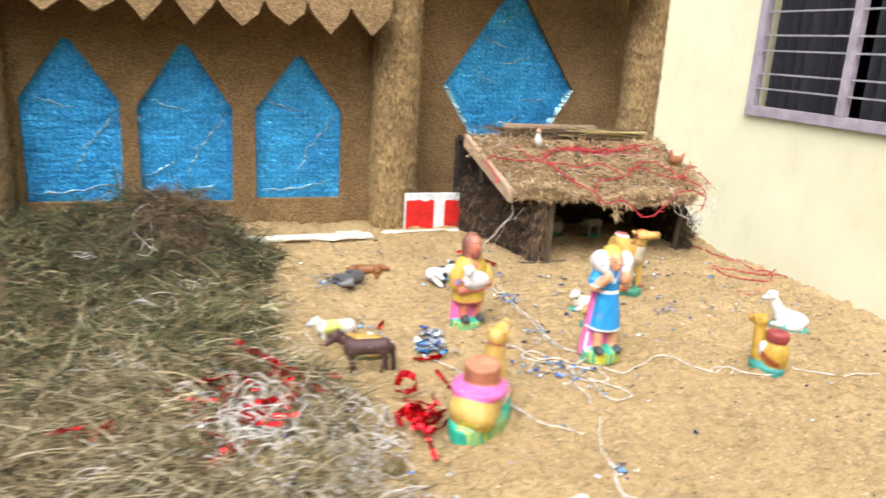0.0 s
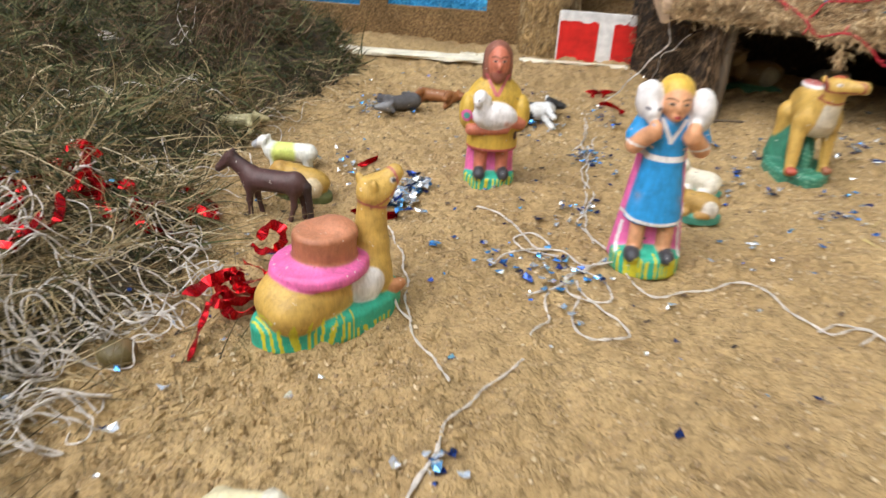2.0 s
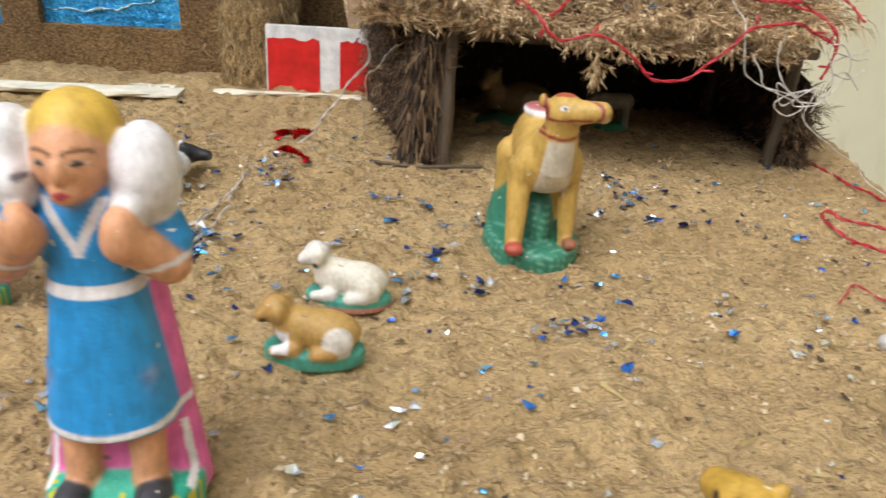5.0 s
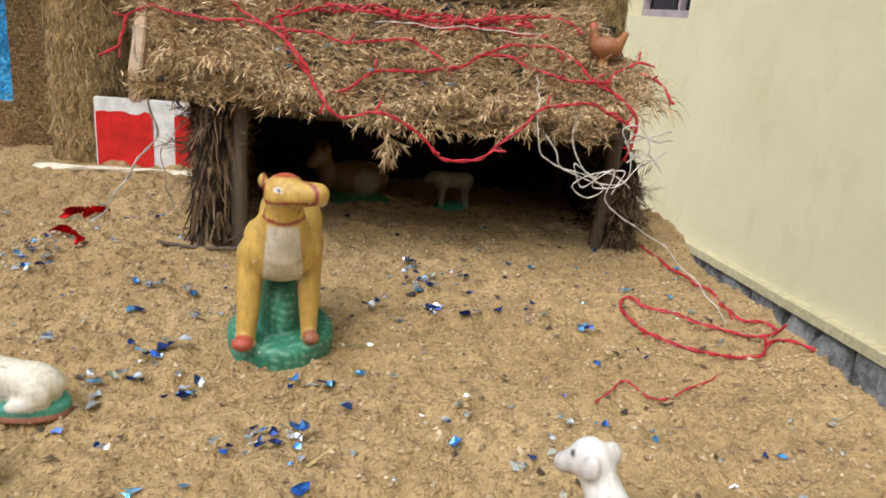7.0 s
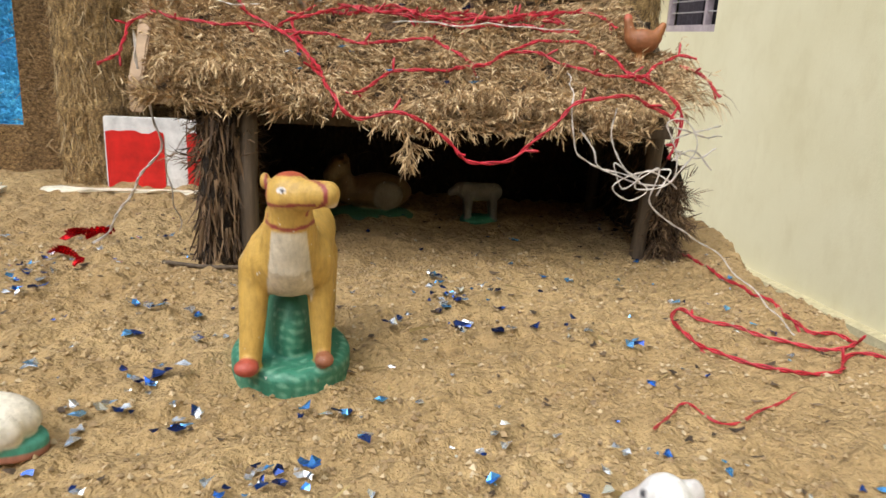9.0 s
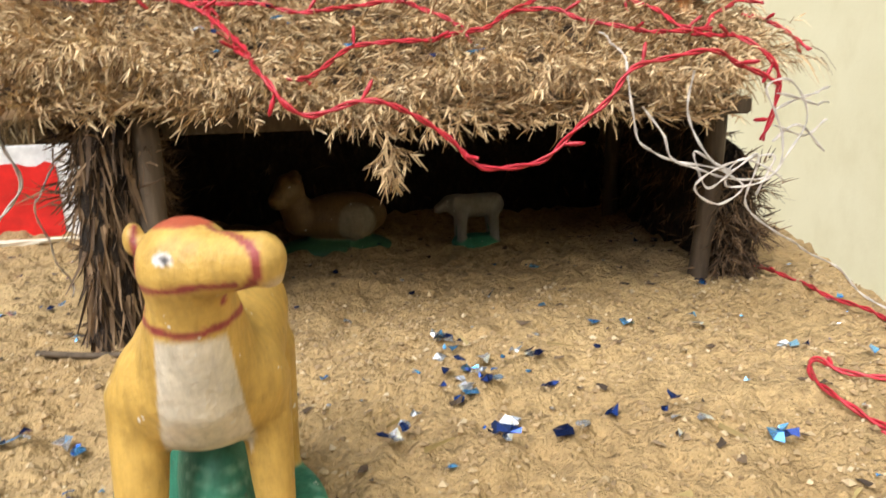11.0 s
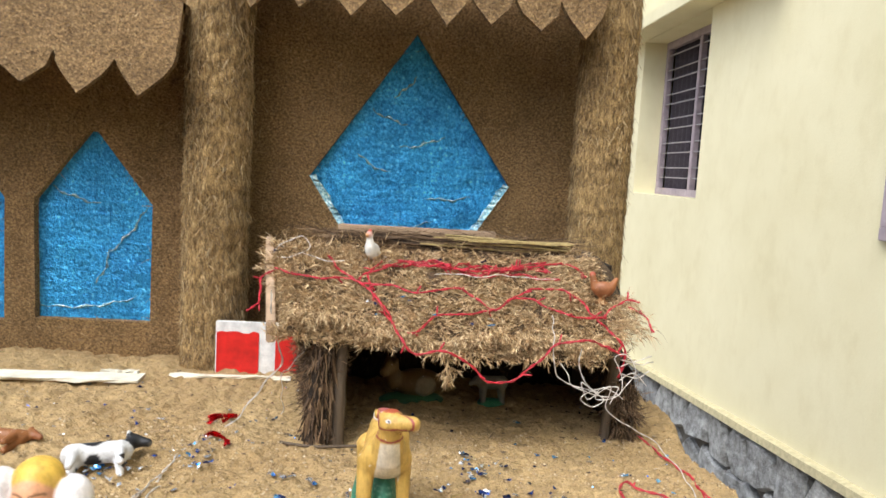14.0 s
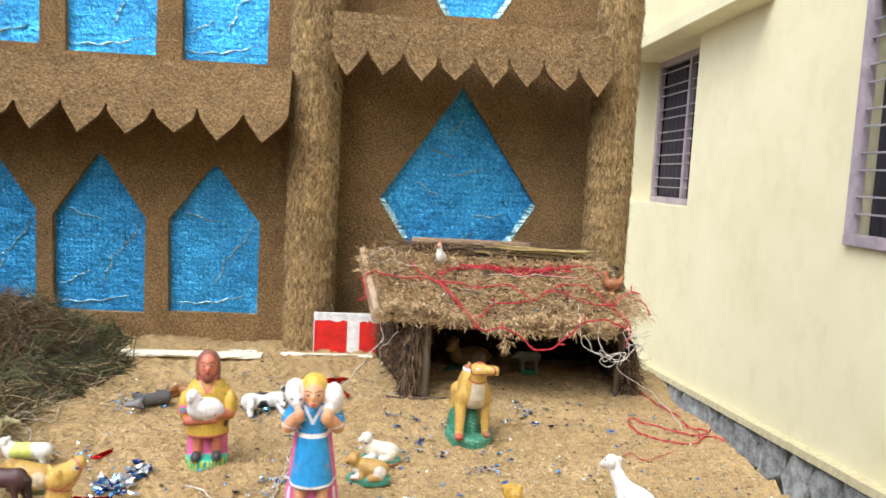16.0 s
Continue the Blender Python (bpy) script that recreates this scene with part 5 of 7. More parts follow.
blue_over = [
    (lambda x, y, z: band(z, 0.1465, 0.1535) * (np.hypot(x, y + 0.003) < 0.028), WHITE),
    (lambda x, y, z: band(z, 0.067 + 2.0 * x * x, 0.0715 + 2.0 * x * x) * (y < 0.012) * (np.abs(x) < 0.04), WHITE),
    (lambda x, y, z: band(z, 0.171, 0.2) * (y < -0.008) * (np.abs(x) < 0.016) * band(vee(x, z, 0.0, 0.198, 0.171, 0.014), -1, 0.0) * (np.abs(x) < 0.02 * (z - 0.166) / 0.033), SKIN),
    (lambda x, y, z: band(z, 0.169, 0.198) * (y < -0.01) * (np.abs(x) < 0.017) * band(vee(x, z, 0.0, 0.198, 0.172, 0.0135), -1, 0.0026), WHITE),
    (lambda x, y, z: (np.sin(np.arctan2(y, x) * 31 + 2.2 * np.sin(np.arctan2(y, x) * 6.3) + 45 * z) > -0.25 + 0.8 * np.sin(x * 140 + 1)) * band(z, -0.01, 0.024 + 0.004 * np.sin(x * 300)) * (y < -0.002), YELLOW),
    (lambda x, y, z: band(z, 0.02, 0.06) * (y > -0.012) * (np.abs(np.abs(x) - 0.0385 + 0.12 * (z - 0.02)) < 0.0018), WHITE),
    (lambda x, y, z: band(z, 0.0, 1) * (np.hypot(np.abs(x) - 0.037, z - 0.161) < 0.02) * band(np.abs(z - 0.1655 - 0.2 * (np.abs(x) - 0.037)), -1, 0.0016) * 0.9, WHITE),
    *face(0.0, 0.2175, -0.018, (0.2, 0.09, 0.04)),
    (lambda x, y, z: band(np.abs(np.hypot((np.abs(x + 0.0255) - 0.0062) * 0.7, z - 0.2095) - 0.001), -1, 0.0011) * (y < -0.012), (0.2, 0.18, 0.2)),
    (lambda x, y, z: band(np.hypot(x + 0.0245, (z - 0.194) * 1.5), -1, 0.0022) * (y < -0.02), (0.45, 0.35, 0.36)),
]
sculpt("shepherd_figurine", shepherd, "painted plaster shepherd in blue tunic carrying a lamb on the shoulders", "figurine", (2.238, 1.904, 0), 3, (1.0, 1.0, 0.98), 0.0014, 0.004, blue_over)

SALMON, HAIR, MUSTARD = (0.6, 0.19, 0.115), (0.25, 0.095, 0.062), (0.62, 0.4, 0.06)
elder = [
    ("d", (0, 0, 0.008), (0.042, 0.036, 0.014), 0.007, TEAL), ("e", (0, 0.004, 0.012), (0.037, 0.03, 0.018), TEAL),
    ("k", (0, 0.011, 0.01), (0.041, 0.034, 0.12), 0.62, PINK),
    ("c", (-0.018, -0.012, 0.026), (-0.017, -0.01, 0.075), 0.0095, 0.011, 1.0, SALMON), ("c", (0.018, -0.012, 0.026), (0.017, -0.01, 0.075), 0.0095, 0.011, 1.0, SALMON),
    ("e", (-0.02, -0.025, 0.025), (0.0095, 0.0135, 0.0105), DARK), ("e", (0.02, -0.025, 0.025), (0.0095, 0.0135, 0.0105), DARK),
    ("k", (0, -0.002, 0.062), (0.042, 0.038, 0.06), 0.75, MUSTARD), ("e", (0, 0.001, 0.132), (0.045, 0.029, 0.04), MUSTARD), ("c", (0, 0, 0.15), (0, -0.002, 0.17), 0.032, 0.019, 0.8, MUSTARD),
    ("e", (-0.043, -0.005, 0.117), (0.0135, 0.019, 0.028), MUSTARD), ("e", (0.043, -0.006, 0.117), (0.0145, 0.019, 0.028), MUSTARD),
    ("c", (-0.038, -0.024, 0.094), (0.016, -0.034, 0.1), 0.0085, 0.0075, 1.0, SALMON), ("c", (0.041, -0.02, 0.105), (0.014, -0.037, 0.113), 0.0095, 0.0085, 1.0, SALMON),
    ("e", (-0.002, -0.032, 0.118), (0.036, 0.016, 0.0205), WHITE), ("c", (-0.02, -0.034, 0.122), (-0.026, -0.036, 0.145), 0.0135, 0.0122, 1.0, WHITE), ("e", (-0.031, -0.046, 0.141), (0.0062, 0.0065, 0.0072), WHITE), ("e", (-0.013, -0.038, 0.142), (0.004, 0.004, 0.0075), WHITE),
    ("e", (0, -0.013, 0.192), (0.0158, 0.0175, 0.0232), SALMON), ("e", (0, -0.0315, 0.189), (0.003, 0.0035, 0.0055), SALMON), ("e", (0, -0.02, 0.1745), (0.0122, 0.0105, 0.0105), (0.26, 0.085, 0.055)),
    ("e", (0, 0.001, 0.2015), (0.0205, 0.0205, 0.0195), HAIR), ("e", (-0.0165, -0.001, 0.184), (0.0072, 0.0145, 0.026), HAIR), ("e", (0.0165, -0.001, 0.184), (0.0072, 0.0145, 0.026), HAIR), ("e", (0, 0.01, 0.186), (0.0185, 0.012, 0.03), HAIR),
]
elder_over = [
    (lambda x, y, z: band(z, 0.0625, 0.067) * (y < 0.008) * (np.abs(x) < 0.05), (0.5, 0.1, 0.1)),
    (lambda x, y, z: band(z, 0.145, 0.176) * (y < -0.01) * band(vee(x, z, 0, 0.176, 0.145, 0.018), -1, 0.003), (0.6, 0.16, 0.16)),
    (lambda x, y, z: (np.sin(np.arctan2(y, x) * 27 + 2.2 * np.sin(np.arctan2(y, x) * 5.3) - 45 * z) > 0.3) * band(z, -0.01, 0.02) * (y < 0.0), YELLOW),
    (lambda x, y, z: band(np.hypot(x + 0.045, z - 0.115), -1, 0.009) * (y < -0.016), PINK),
    (lambda x, y, z: band(np.hypot(x + 0.045, z - 0.115), -1, 0.005) * (y < -0.016), (0.1, 0.4, 0.35)),
    (lambda x, y, z: band(np.hypot((x - 0.036) * 1.4, z - 0.085), -1, 0.0065) * (y < 0), (0.08, 0.02, 0.02)),
    *face(0.0, 0.197, -0.02, (0.12, 0.04, 0.02), 0.0068),
    (lambda x, y, z: band(np.hypot(x + 0.03, z - 0.145), -1, 0.0018) * (y < -0.04), DARK),
]
sculpt("elder_figurine", elder, "painted plaster elder in mustard robe holding a white lamb", "figurine", (2.024, 2.122, 0), 10, (0.91, 0.95, 0.98), 0.0014, 0.004, elder_over)

CAMEL, MAROON = (0.57, 0.36, 0.085), (0.3, 0.05, 0.045)
CLAY = (0.42, 0.16, 0.08)
resting_camel = [
    ("d", (0, 0, 0.013), (0.1, 0.046, 0.019), 0.01, TEAL), ("e", (0.0, 0, 0.02), (0.09, 0.04, 0.02), TEAL),
    ("e", (-0.03, 0, 0.045), (0.062, 0.042, 0.036), CAMEL), ("e", (-0.055, -0.02, 0.042), (0.036, 0.026, 0.026), CAMEL), ("e", (0.03, 0, 0.05), (0.055, 0.032, 0.03), CAMEL), ("e", (0.032, -0.028, 0.048), (0.024, 0.011, 0.019), WHITE),
    ("d", (-0.012, 0, 0.073), (0.058, 0.048, 0.0075), 0.006, PINK), ("e", (-0.012, 0, 0.07), (0.05, 0.04, 0.02), PINK),
    ("d", (-0.004, 0, 0.095), (0.038, 0.031, 0.018), 0.006, CLAY), ("e", (0.012, 0, 0.107), (0.022, 0.027, 0.013), CLAY),
    ("c", (0.055, 0, 0.045), (0.06, 0.0, 0.08), 0.031, 0.022, 1.0, CAMEL), ("c", (0.06, 0, 0.08), (0.062, 0, 0.128), 0.0205, 0.0165, 1.0, CAMEL),
    ("e", (0.064, -0.002, 0.14), (0.022, 0.019, 0.018), CAMEL), ("c", (0.072, -0.004, 0.144), (0.088, -0.008, 0.158), 0.0155, 0.0098, 1.0, CAMEL),
    ("e", (0.052, 0.011, 0.153), (0.004, 0.005, 0.006), CAMEL), ("e", (0.053, -0.014, 0.152), (0.004, 0.005, 0.006), CAMEL),
    ("e", (0.078, -0.027, 0.034), (0.014, 0.006, 0.008), (0.5, 0.22, 0.1)),
]
rc_over = [
    (lambda x, y, z: band(z, -0.01, 0.04) * ((x < 0.005) | (z < 0.012)) * (x < 0.085) * (y < 0.01) * (np.sin(x * 640 + 2.4 * np.sin(x * 137) + 110 * z * np.sin(x * 61)) > 0.3) * (z < 0.029 + 0.006 * np.sin(x * 330) - 0.07 * x), YELLOW),
    (lambda x, y, z: band(np.abs(x - 0.085 + 0.3 * (z - 0.15)), -1, 0.0018) * (z > 0.13), (0.45, 0.14, 0.1)),
    (lambda x, y, z: band(np.abs(z - 0.14 - 0.5 * (x - 0.075)), -1, 0.0016) * (x > 0.05), (0.45, 0.14, 0.1)),
    (lambda x, y, z: band(np.abs(z - 0.126 + 0.25 * (x - 0.066)), -1, 0.0016) * (x > 0.03), (0.45, 0.14, 0.1)),
    (lambda x, y, z: band(np.hypot(x - 0.078, (z - 0.1545) * 1.4), -1, 0.0042) * (y < -0.008), (0.7, 0.66, 0.6)),
    (lambda x, y, z: band(np.hypot(x - 0.079, z - 0.1545), -1, 0.0026) * (y < -0.008), (0.05, 0.04, 0.07)),
    (lambda x, y, z: band(z, 0.1115, 0.2) * (x < 0.033), (0.52, 0.22, 0.12)),
]
sculpt("camel_figurine", resting_camel, "resting plaster camel with pink blanket on a green base", "figurine", (1.893, 1.698, 0), 48, (0.87, 0.96, 0.97), 0.0018, 0.005, rc_over)
OCHRE = (0.55, 0.33, 0.05)
small_camel = [
    ("d", (0, 0, 0.004), (0.036, 0.025, 0.011), 0.005, (0.05, 0.26, 0.22)), ("e", (0.006, 0, 0.014), (0.03, 0.021, 0.012), (0.05, 0.26, 0.22)),
    ("e", (-0.012, 0, 0.042), (0.0265, 0.0235, 0.034), OCHRE), ("e", (-0.016, -0.008, 0.024), (0.02, 0.018, 0.02), OCHRE), ("e", (0.014, 0, 0.03), (0.018, 0.016, 0.018), OCHRE),
    ("d", (-0.012, 0, 0.079), (0.0225, 0.0205, 0.0125), 0.009, MAROON),
    ("c", (0.02, 0, 0.03), (0.027, 0, 0.088), 0.0145, 0.0112, 1.0, OCHRE), ("e", (0.029, 0, 0.101), (0.0165, 0.0132, 0.0125), OCHRE), ("c", (0.034, 0, 0.102), (0.046, 0, 0.1), 0.0098, 0.0078, 1.0, OCHRE),
    ("e", (0.024, 0.011, 0.111), (0.003, 0.003, 0.004), OCHRE), ("e", (0.024, -0.011, 0.111), (0.003, 0.003, 0.004), OCHRE), ("e", (0.008, 0.016, 0.052), (0.007, 0.006, 0.015), WHITE),
]
sculpt("camel_figurine", small_camel, "small resting ochre camel with a maroon saddle", "figurine", (2.548, 1.775, 0), 112, 1.0, 0.0018, 0.005,
       [(lambda x, y, z: band(np.abs(z - 0.032 - 0.5 * (x + 0.012)), -1, 0.007) * band(x, -0.03, 0.006) * (y > 0), (0.42, 0.1, 0.035)),
        (lambda x, y, z: band(np.hypot(x - 0.037, z - 0.105), -1, 0.0022), (0.03, 0.02, 0.02))])

GREEN = (0.04, 0.2, 0.125)
standing_camel = [
    ("d", (0, 0.006, 0.004), (0.052, 0.066, 0.015), 0.008, GREEN), ("e", (0, 0.012, 0.03), (0.022, 0.042, 0.052), GREEN), ("c", (-0.012, 0.045, 0.02), (-0.006, 0.044, 0.085), 0.031, 0.022, 1.0, GREEN),
    ("c", (-0.031, -0.044, 0.022), (-0.027, -0.026, 0.1), 0.0088, 0.0135, 1.0, CAMEL), ("c", (0.027, -0.033, 0.024), (0.025, -0.024, 0.1), 0.0075, 0.0125, 1.0, CAMEL),
    ("c", (-0.026, 0.044, 0.045), (-0.02, 0.04, 0.095), 0.0095, 0.019, 1.0, CAMEL), ("c", (0.03, 0.044, 0.02), (0.024, 0.04, 0.09), 0.0085, 0.017, 1.0, CAMEL),
    ("c", (0.002, -0.014, 0.107), (0.008, 0.04, 0.112), 0.0335, 0.031, 1.0, CAMEL), ("e", (0, -0.03, 0.105), (0.036, 0.022, 0.03), CAMEL), ("e", (0, 0.022, 0.13), (0.022, 0.028, 0.017), CAMEL),
    ("c", (0.001, -0.034, 0.112), (0.003, -0.052, 0.15), 0.0265, 0.0165, 1.0, CAMEL),
    ("e", (0.003, -0.054, 0.163), (0.0185, 0.02, 0.0172), CAMEL), ("c", (0.013, -0.065, 0.165), (0.031, -0.078, 0.169), 0.0116, 0.0092, 1.0, CAMEL), ("e", (-0.0165, -0.044, 0.171), (0.004, 0.006, 0.0062), CAMEL),
    ("e", (0, 0.026, 0.1455), (0.0165, 0.023, 0.0045), WHITE), ("e", (0, 0.026, 0.1482), (0.0138, 0.02, 0.004), (0.4, 0.11, 0.1)),
    ("e", (-0.033, -0.056, 0.024), (0.01, 0.009, 0.0065), (0.42, 0.08, 0.05)), ("e", (0.029, -0.045, 0.025), (0.008, 0.008, 0.006), (0.32, 0.12, 0.06)), ("e", (0.034, -0.081, 0.1625), (0.0035, 0.003, 0.0025), (0.6, 0.48, 0.35)),
]
sc_over = [
    (lambda x, y, z: np.clip(np.sin(x * 510 + 3 * np.sin(y * 333)) + np.sin(y * 470 + z * 610 + 2 * np.sin(x * 290)) + np.sin(z * 900 + x * 200), 0, 2) * ((z < 0.019) | ((z < 0.06) & (np.abs(x) < 0.014))) * 0.22, (0.3, 0.55, 0.4)),
    (lambda x, y, z: band(np.abs(x - 0.002), -1, 0.0185 - 0.1 * np.maximum(z - 0.085, 0) - 14 * np.maximum(0.085 - z, 0) ** 2) * band(z, 0.07, 0.136) * (y < -0.034), (0.7, 0.62, 0.48)),
    (lambda x, y, z: band(np.abs(z - 0.139 - 9 * (x - 0.002) ** 2), -1, 0.0016) * (y < -0.03), MAROON),
    (lambda x, y, z: band(np.abs(z - 0.1585 - 0.1 * x), -1, 0.0013) * (y < -0.048) * (x < 0.022), MAROON),
    (lambda x, y, z: band(np.abs(x - 0.019 + 0.6 * (y + 0.069)), -1, 0.0016) * (z > 0.148) * (y < -0.055), MAROON),
    (lambda x, y, z: band(np.abs(x + 0.0155), -1, 0.0014) * (z > 0.145) * (y < -0.045), MAROON),
    (lambda x, y, z: band(np.hypot(x + 0.003, (z - 0.1695) * 1.7), -1, 0.0036) * (y < -0.062), WHITE),
    (lambda x, y, z: band(np.hypot(x + 0.002, (z - 0.1695) * 1.3), -1, 0.0019) * (y < -0.062), (0.05, 0.04, 0.04)),
    (lambda x, y, z: band(np.hypot(x - 0.003, y + 0.052), -1, 0.011) * (z > 0.175), (0.42, 0.09, 0.04)),
]
sculpt("camel_figurine", standing_camel, "standing ochre camel with maroon harness and white chest", "figurine", (2.526, 2.294, 0), 5, (0.97, 0.98, 1.0), 0.0017, 0.0045, sc_over)


def lying(body, face, base, neck=0.02, spot=None):
    """A small beast lying on an oval base, head towards -x."""
    out = [("d", (0, 0, 0.003), (0.043, 0.024, 0.008), 0.004, base), ("e", (0.008, 0, 0.024), (0.032, 0.018, 0.0185), body), ("e", (-0.012, 0, 0.026), (0.02, 0.0165, 0.0185), body),
           ("c", (-0.02, 0, 0.028), (-0.028, -0.003, 0.034 + neck), 0.0145, 0.0105, 1.0, body), ("e", (-0.031, -0.004, 0.039 + neck), (0.0115, 0.0105, 0.0115), face), ("c", (-0.033, -0.005, 0.037 + neck), (-0.042, -0.009, 0.033 + neck), 0.0085, 0.0062, 1.0, face),
           ("e", (-0.026, -0.0135, 0.037 + neck), (0.0045, 0.004, 0.0075), body), ("e", (-0.024, 0.008, 0.038 + neck), (0.0045, 0.004, 0.0075), body),
           ("c", (-0.014, -0.018, 0.0145), (-0.03, -0.019, 0.012), 0.0058, 0.0048, 1.0, face), ("e", (0.022, -0.015, 0.021), (0.013, 0.008, 0.013), spot or body), ("c", (0.018, -0.02, 0.0135), (0.004, -0.021, 0.012), 0.005, 0.0042, 1.0, face)]
    return out


def standing(body, face, base, legs=None, L=0.05, H=0.05, r=0.014, head_up=0.02, leg_r=0.005):
    legs = legs or body
    out = [("c", (-L / 2, 0, H), (L / 2, 0, H), r, r * 1.02, 1.0, body)]
    for sx in (-1, 1):
        for sy in (-1, 1):
            out.append(("c", (sx * L * 0.5 + 0.002, sy * r * 0.6, 0.0), (sx * L * 0.45, sy * r * 0.55, H - r * 0.4), leg_r, leg_r * 1.5, 1.0, legs))
    out += [("c", (-L / 2 - 0.003, 0, H + 0.005), (-L / 2 - 0.014, 0, H + head_up), r * 0.75, r * 0.6, 1.0, body),
            ("c", (-L / 2 - 0.014, 0, H + head_up + 0.002), (-L / 2 - 0.03, 0, H + head_up - 0.006), r * 0.62, r * 0.4, 1.0, face),
            ("e", (-L / 2 - 0.008, r * 0.6, H + head_up + 0.006), (0.003, 0.004, 0.006), body), ("e", (-L / 2 - 0.008, -r * 0.6, H + head_up + 0.006), (0.003, 0.004, 0.006), body)]
    if base:
        out.append(("e", (0, 0, -0.002), (L * 0.72, r * 1.6, 0.011), base))
    return out


MOSS = (0.08, 0.33, 0.25)
FLEECE = (0.74, 0.68, 0.56)
sculpt("sheep_figurine", lying(FLEECE, (0.68, 0.64, 0.58), MOSS, 0.013), "white plaster sheep lying on a green base", "figurine", (2.342, 2.162, 0), -6, 0.9, 0.0022, 0.005,
       [(lambda x, y, z: band(np.hypot(x + 0.03, z - 0.041), -1, 0.003) * (y < -0.008), (0.05, 0.05, 0.05)), (lambda x, y, z: band(z, -0.01, 0.003), (0.5, 0.22, 0.16))])
sculpt("dog_figurine", lying((0.52, 0.32, 0.09), (0.48, 0.28, 0.08), MOSS, 0.007, (0.7, 0.64, 0.55)), "tan plaster dog lying on a small green base", "figurine", (2.323, 2.07, 0), -4, 0.92, 0.0022, 0.005,
       [(lambda x, y, z: band(np.hypot(x + 0.04, z - 0.036), -1, 0.004), (0.1, 0.05, 0.02)), (lambda x, y, z: band(x, -0.032, -0.018) * band(z, 0.012, 0.028) * (y < -0.008), WHITE)])
sculpt("lamb_figurine", lying((0.76, 0.68, 0.44), (0.74, 0.7, 0.58), (0.2, 0.42, 0.3), -0.004), "cream plaster lamb on a pale green base", "figurine", (1.908, 1.416, 0), 182, (0.78, 0.86, 0.83), 0.0022, 0.006)
BONE, MUZZLE = (0.78, 0.76, 0.74), (0.66, 0.62, 0.6)
goat = [p for k, p in enumerate(lying(BONE, MUZZLE, MOSS, 0.03)) if k not in (3, 4, 5, 6, 7)]
goat += [("c", (-0.018, 0, 0.028), (-0.04, -0.005, 0.062), 0.0145, 0.0095, 1.0, BONE), ("e", (-0.043, -0.006, 0.068), (0.0108, 0.0098, 0.0105), BONE), ("c", (-0.046, -0.007, 0.066), (-0.057, -0.011, 0.06), 0.0078, 0.0055, 1.0, MUZZLE),
         ("e", (-0.036, -0.0155, 0.068), (0.0055, 0.004, 0.007), MUZZLE), ("e", (-0.036, 0.005, 0.069), (0.0055, 0.004, 0.007), MUZZLE)]
sculpt("goat_figurine", goat, "white plaster goat with raised head on a green base", "figurine", (2.773, 1.96, 0), -52, (1.05, 1.05, 1.15), 0.0022, 0.005,
       [(lambda x, y, z: band(z, -0.01, 0.004), (0.55, 0.42, 0.36)), (lambda x, y, z: band(np.hypot(x + 0.049, z - 0.07), -1, 0.0022) * (y < -0.01), DARK)])
PLUME = (0.11, 0.1, 0.11)
bird = [("d", (0.004, 0, 0.004), (0.04, 0.028, 0.008), 0.004, (0.36, 0.4, 0.36)), ("e", (0.008, 0, 0.026), (0.033, 0.022, 0.021), PLUME), ("c", (-0.008, 0, 0.034), (-0.027, 0, 0.062), 0.017, 0.0095, 1.0, PLUME), ("c", (-0.027, 0, 0.062), (-0.03, 0, 0.074), 0.0095, 0.009, 1.0, PLUME),
        ("e", (-0.034, 0, 0.08), (0.0115, 0.009, 0.009), PLUME), ("e", (-0.044, 0, 0.078), (0.005, 0.003, 0.003), PLUME), ("c", (0.028, 0, 0.024), (0.046, 0, 0.014), 0.012, 0.006, 0.8, PLUME), ("e", (0.012, -0.018, 0.03), (0.022, 0.007, 0.013), PLUME)]
sculpt("bird_figurine", bird, "grey plaster bird with worn white wing patch", "figurine", (1.8, 1.312, 0), -22, 0.9, 0.002, 0.005,
       [(lambda x, y, z: np.clip(2.2 - np.hypot((x - 0.012) / 0.012, (z - 0.028) / 0.008) + 0.5 * np.sin(x * 900) + 0.5 * np.sin(z * 1100 + x * 500), 0, 1) * (y < 0), (0.5, 0.46, 0.38)),
        (lambda x, y, z: band(np.sin(x * 700 + 3 * np.sin(y * 500)) + np.sin(z * 800 + y * 600), 1.3, 3) * (z < 0.045), (0.4, 0.38, 0.34))])
sculpt("goat_figurine", standing((0.76, 0.76, 0.7), (0.78, 0.76, 0.72), None, L=0.062, H=0.036, r=0.0155, head_up=0.014, leg_r=0.0042), "white and lime plastic goat standing on sand", "figurine", (1.722, 2.088, 0.0), 2, 0.9, 0.002, 0.005,
       [(lambda x, y, z: band(np.hypot(x + 0.008, (z - 0.034) * 0.8), -1, 0.021, 0.006) * 0.85, (0.6, 0.68, 0.08)), (lambda x, y, z: band(x, -1, -0.055), (0.4, 0.4, 0.42))])
BAY, MANE = (0.085, 0.04, 0.038), (0.03, 0.015, 0.016)
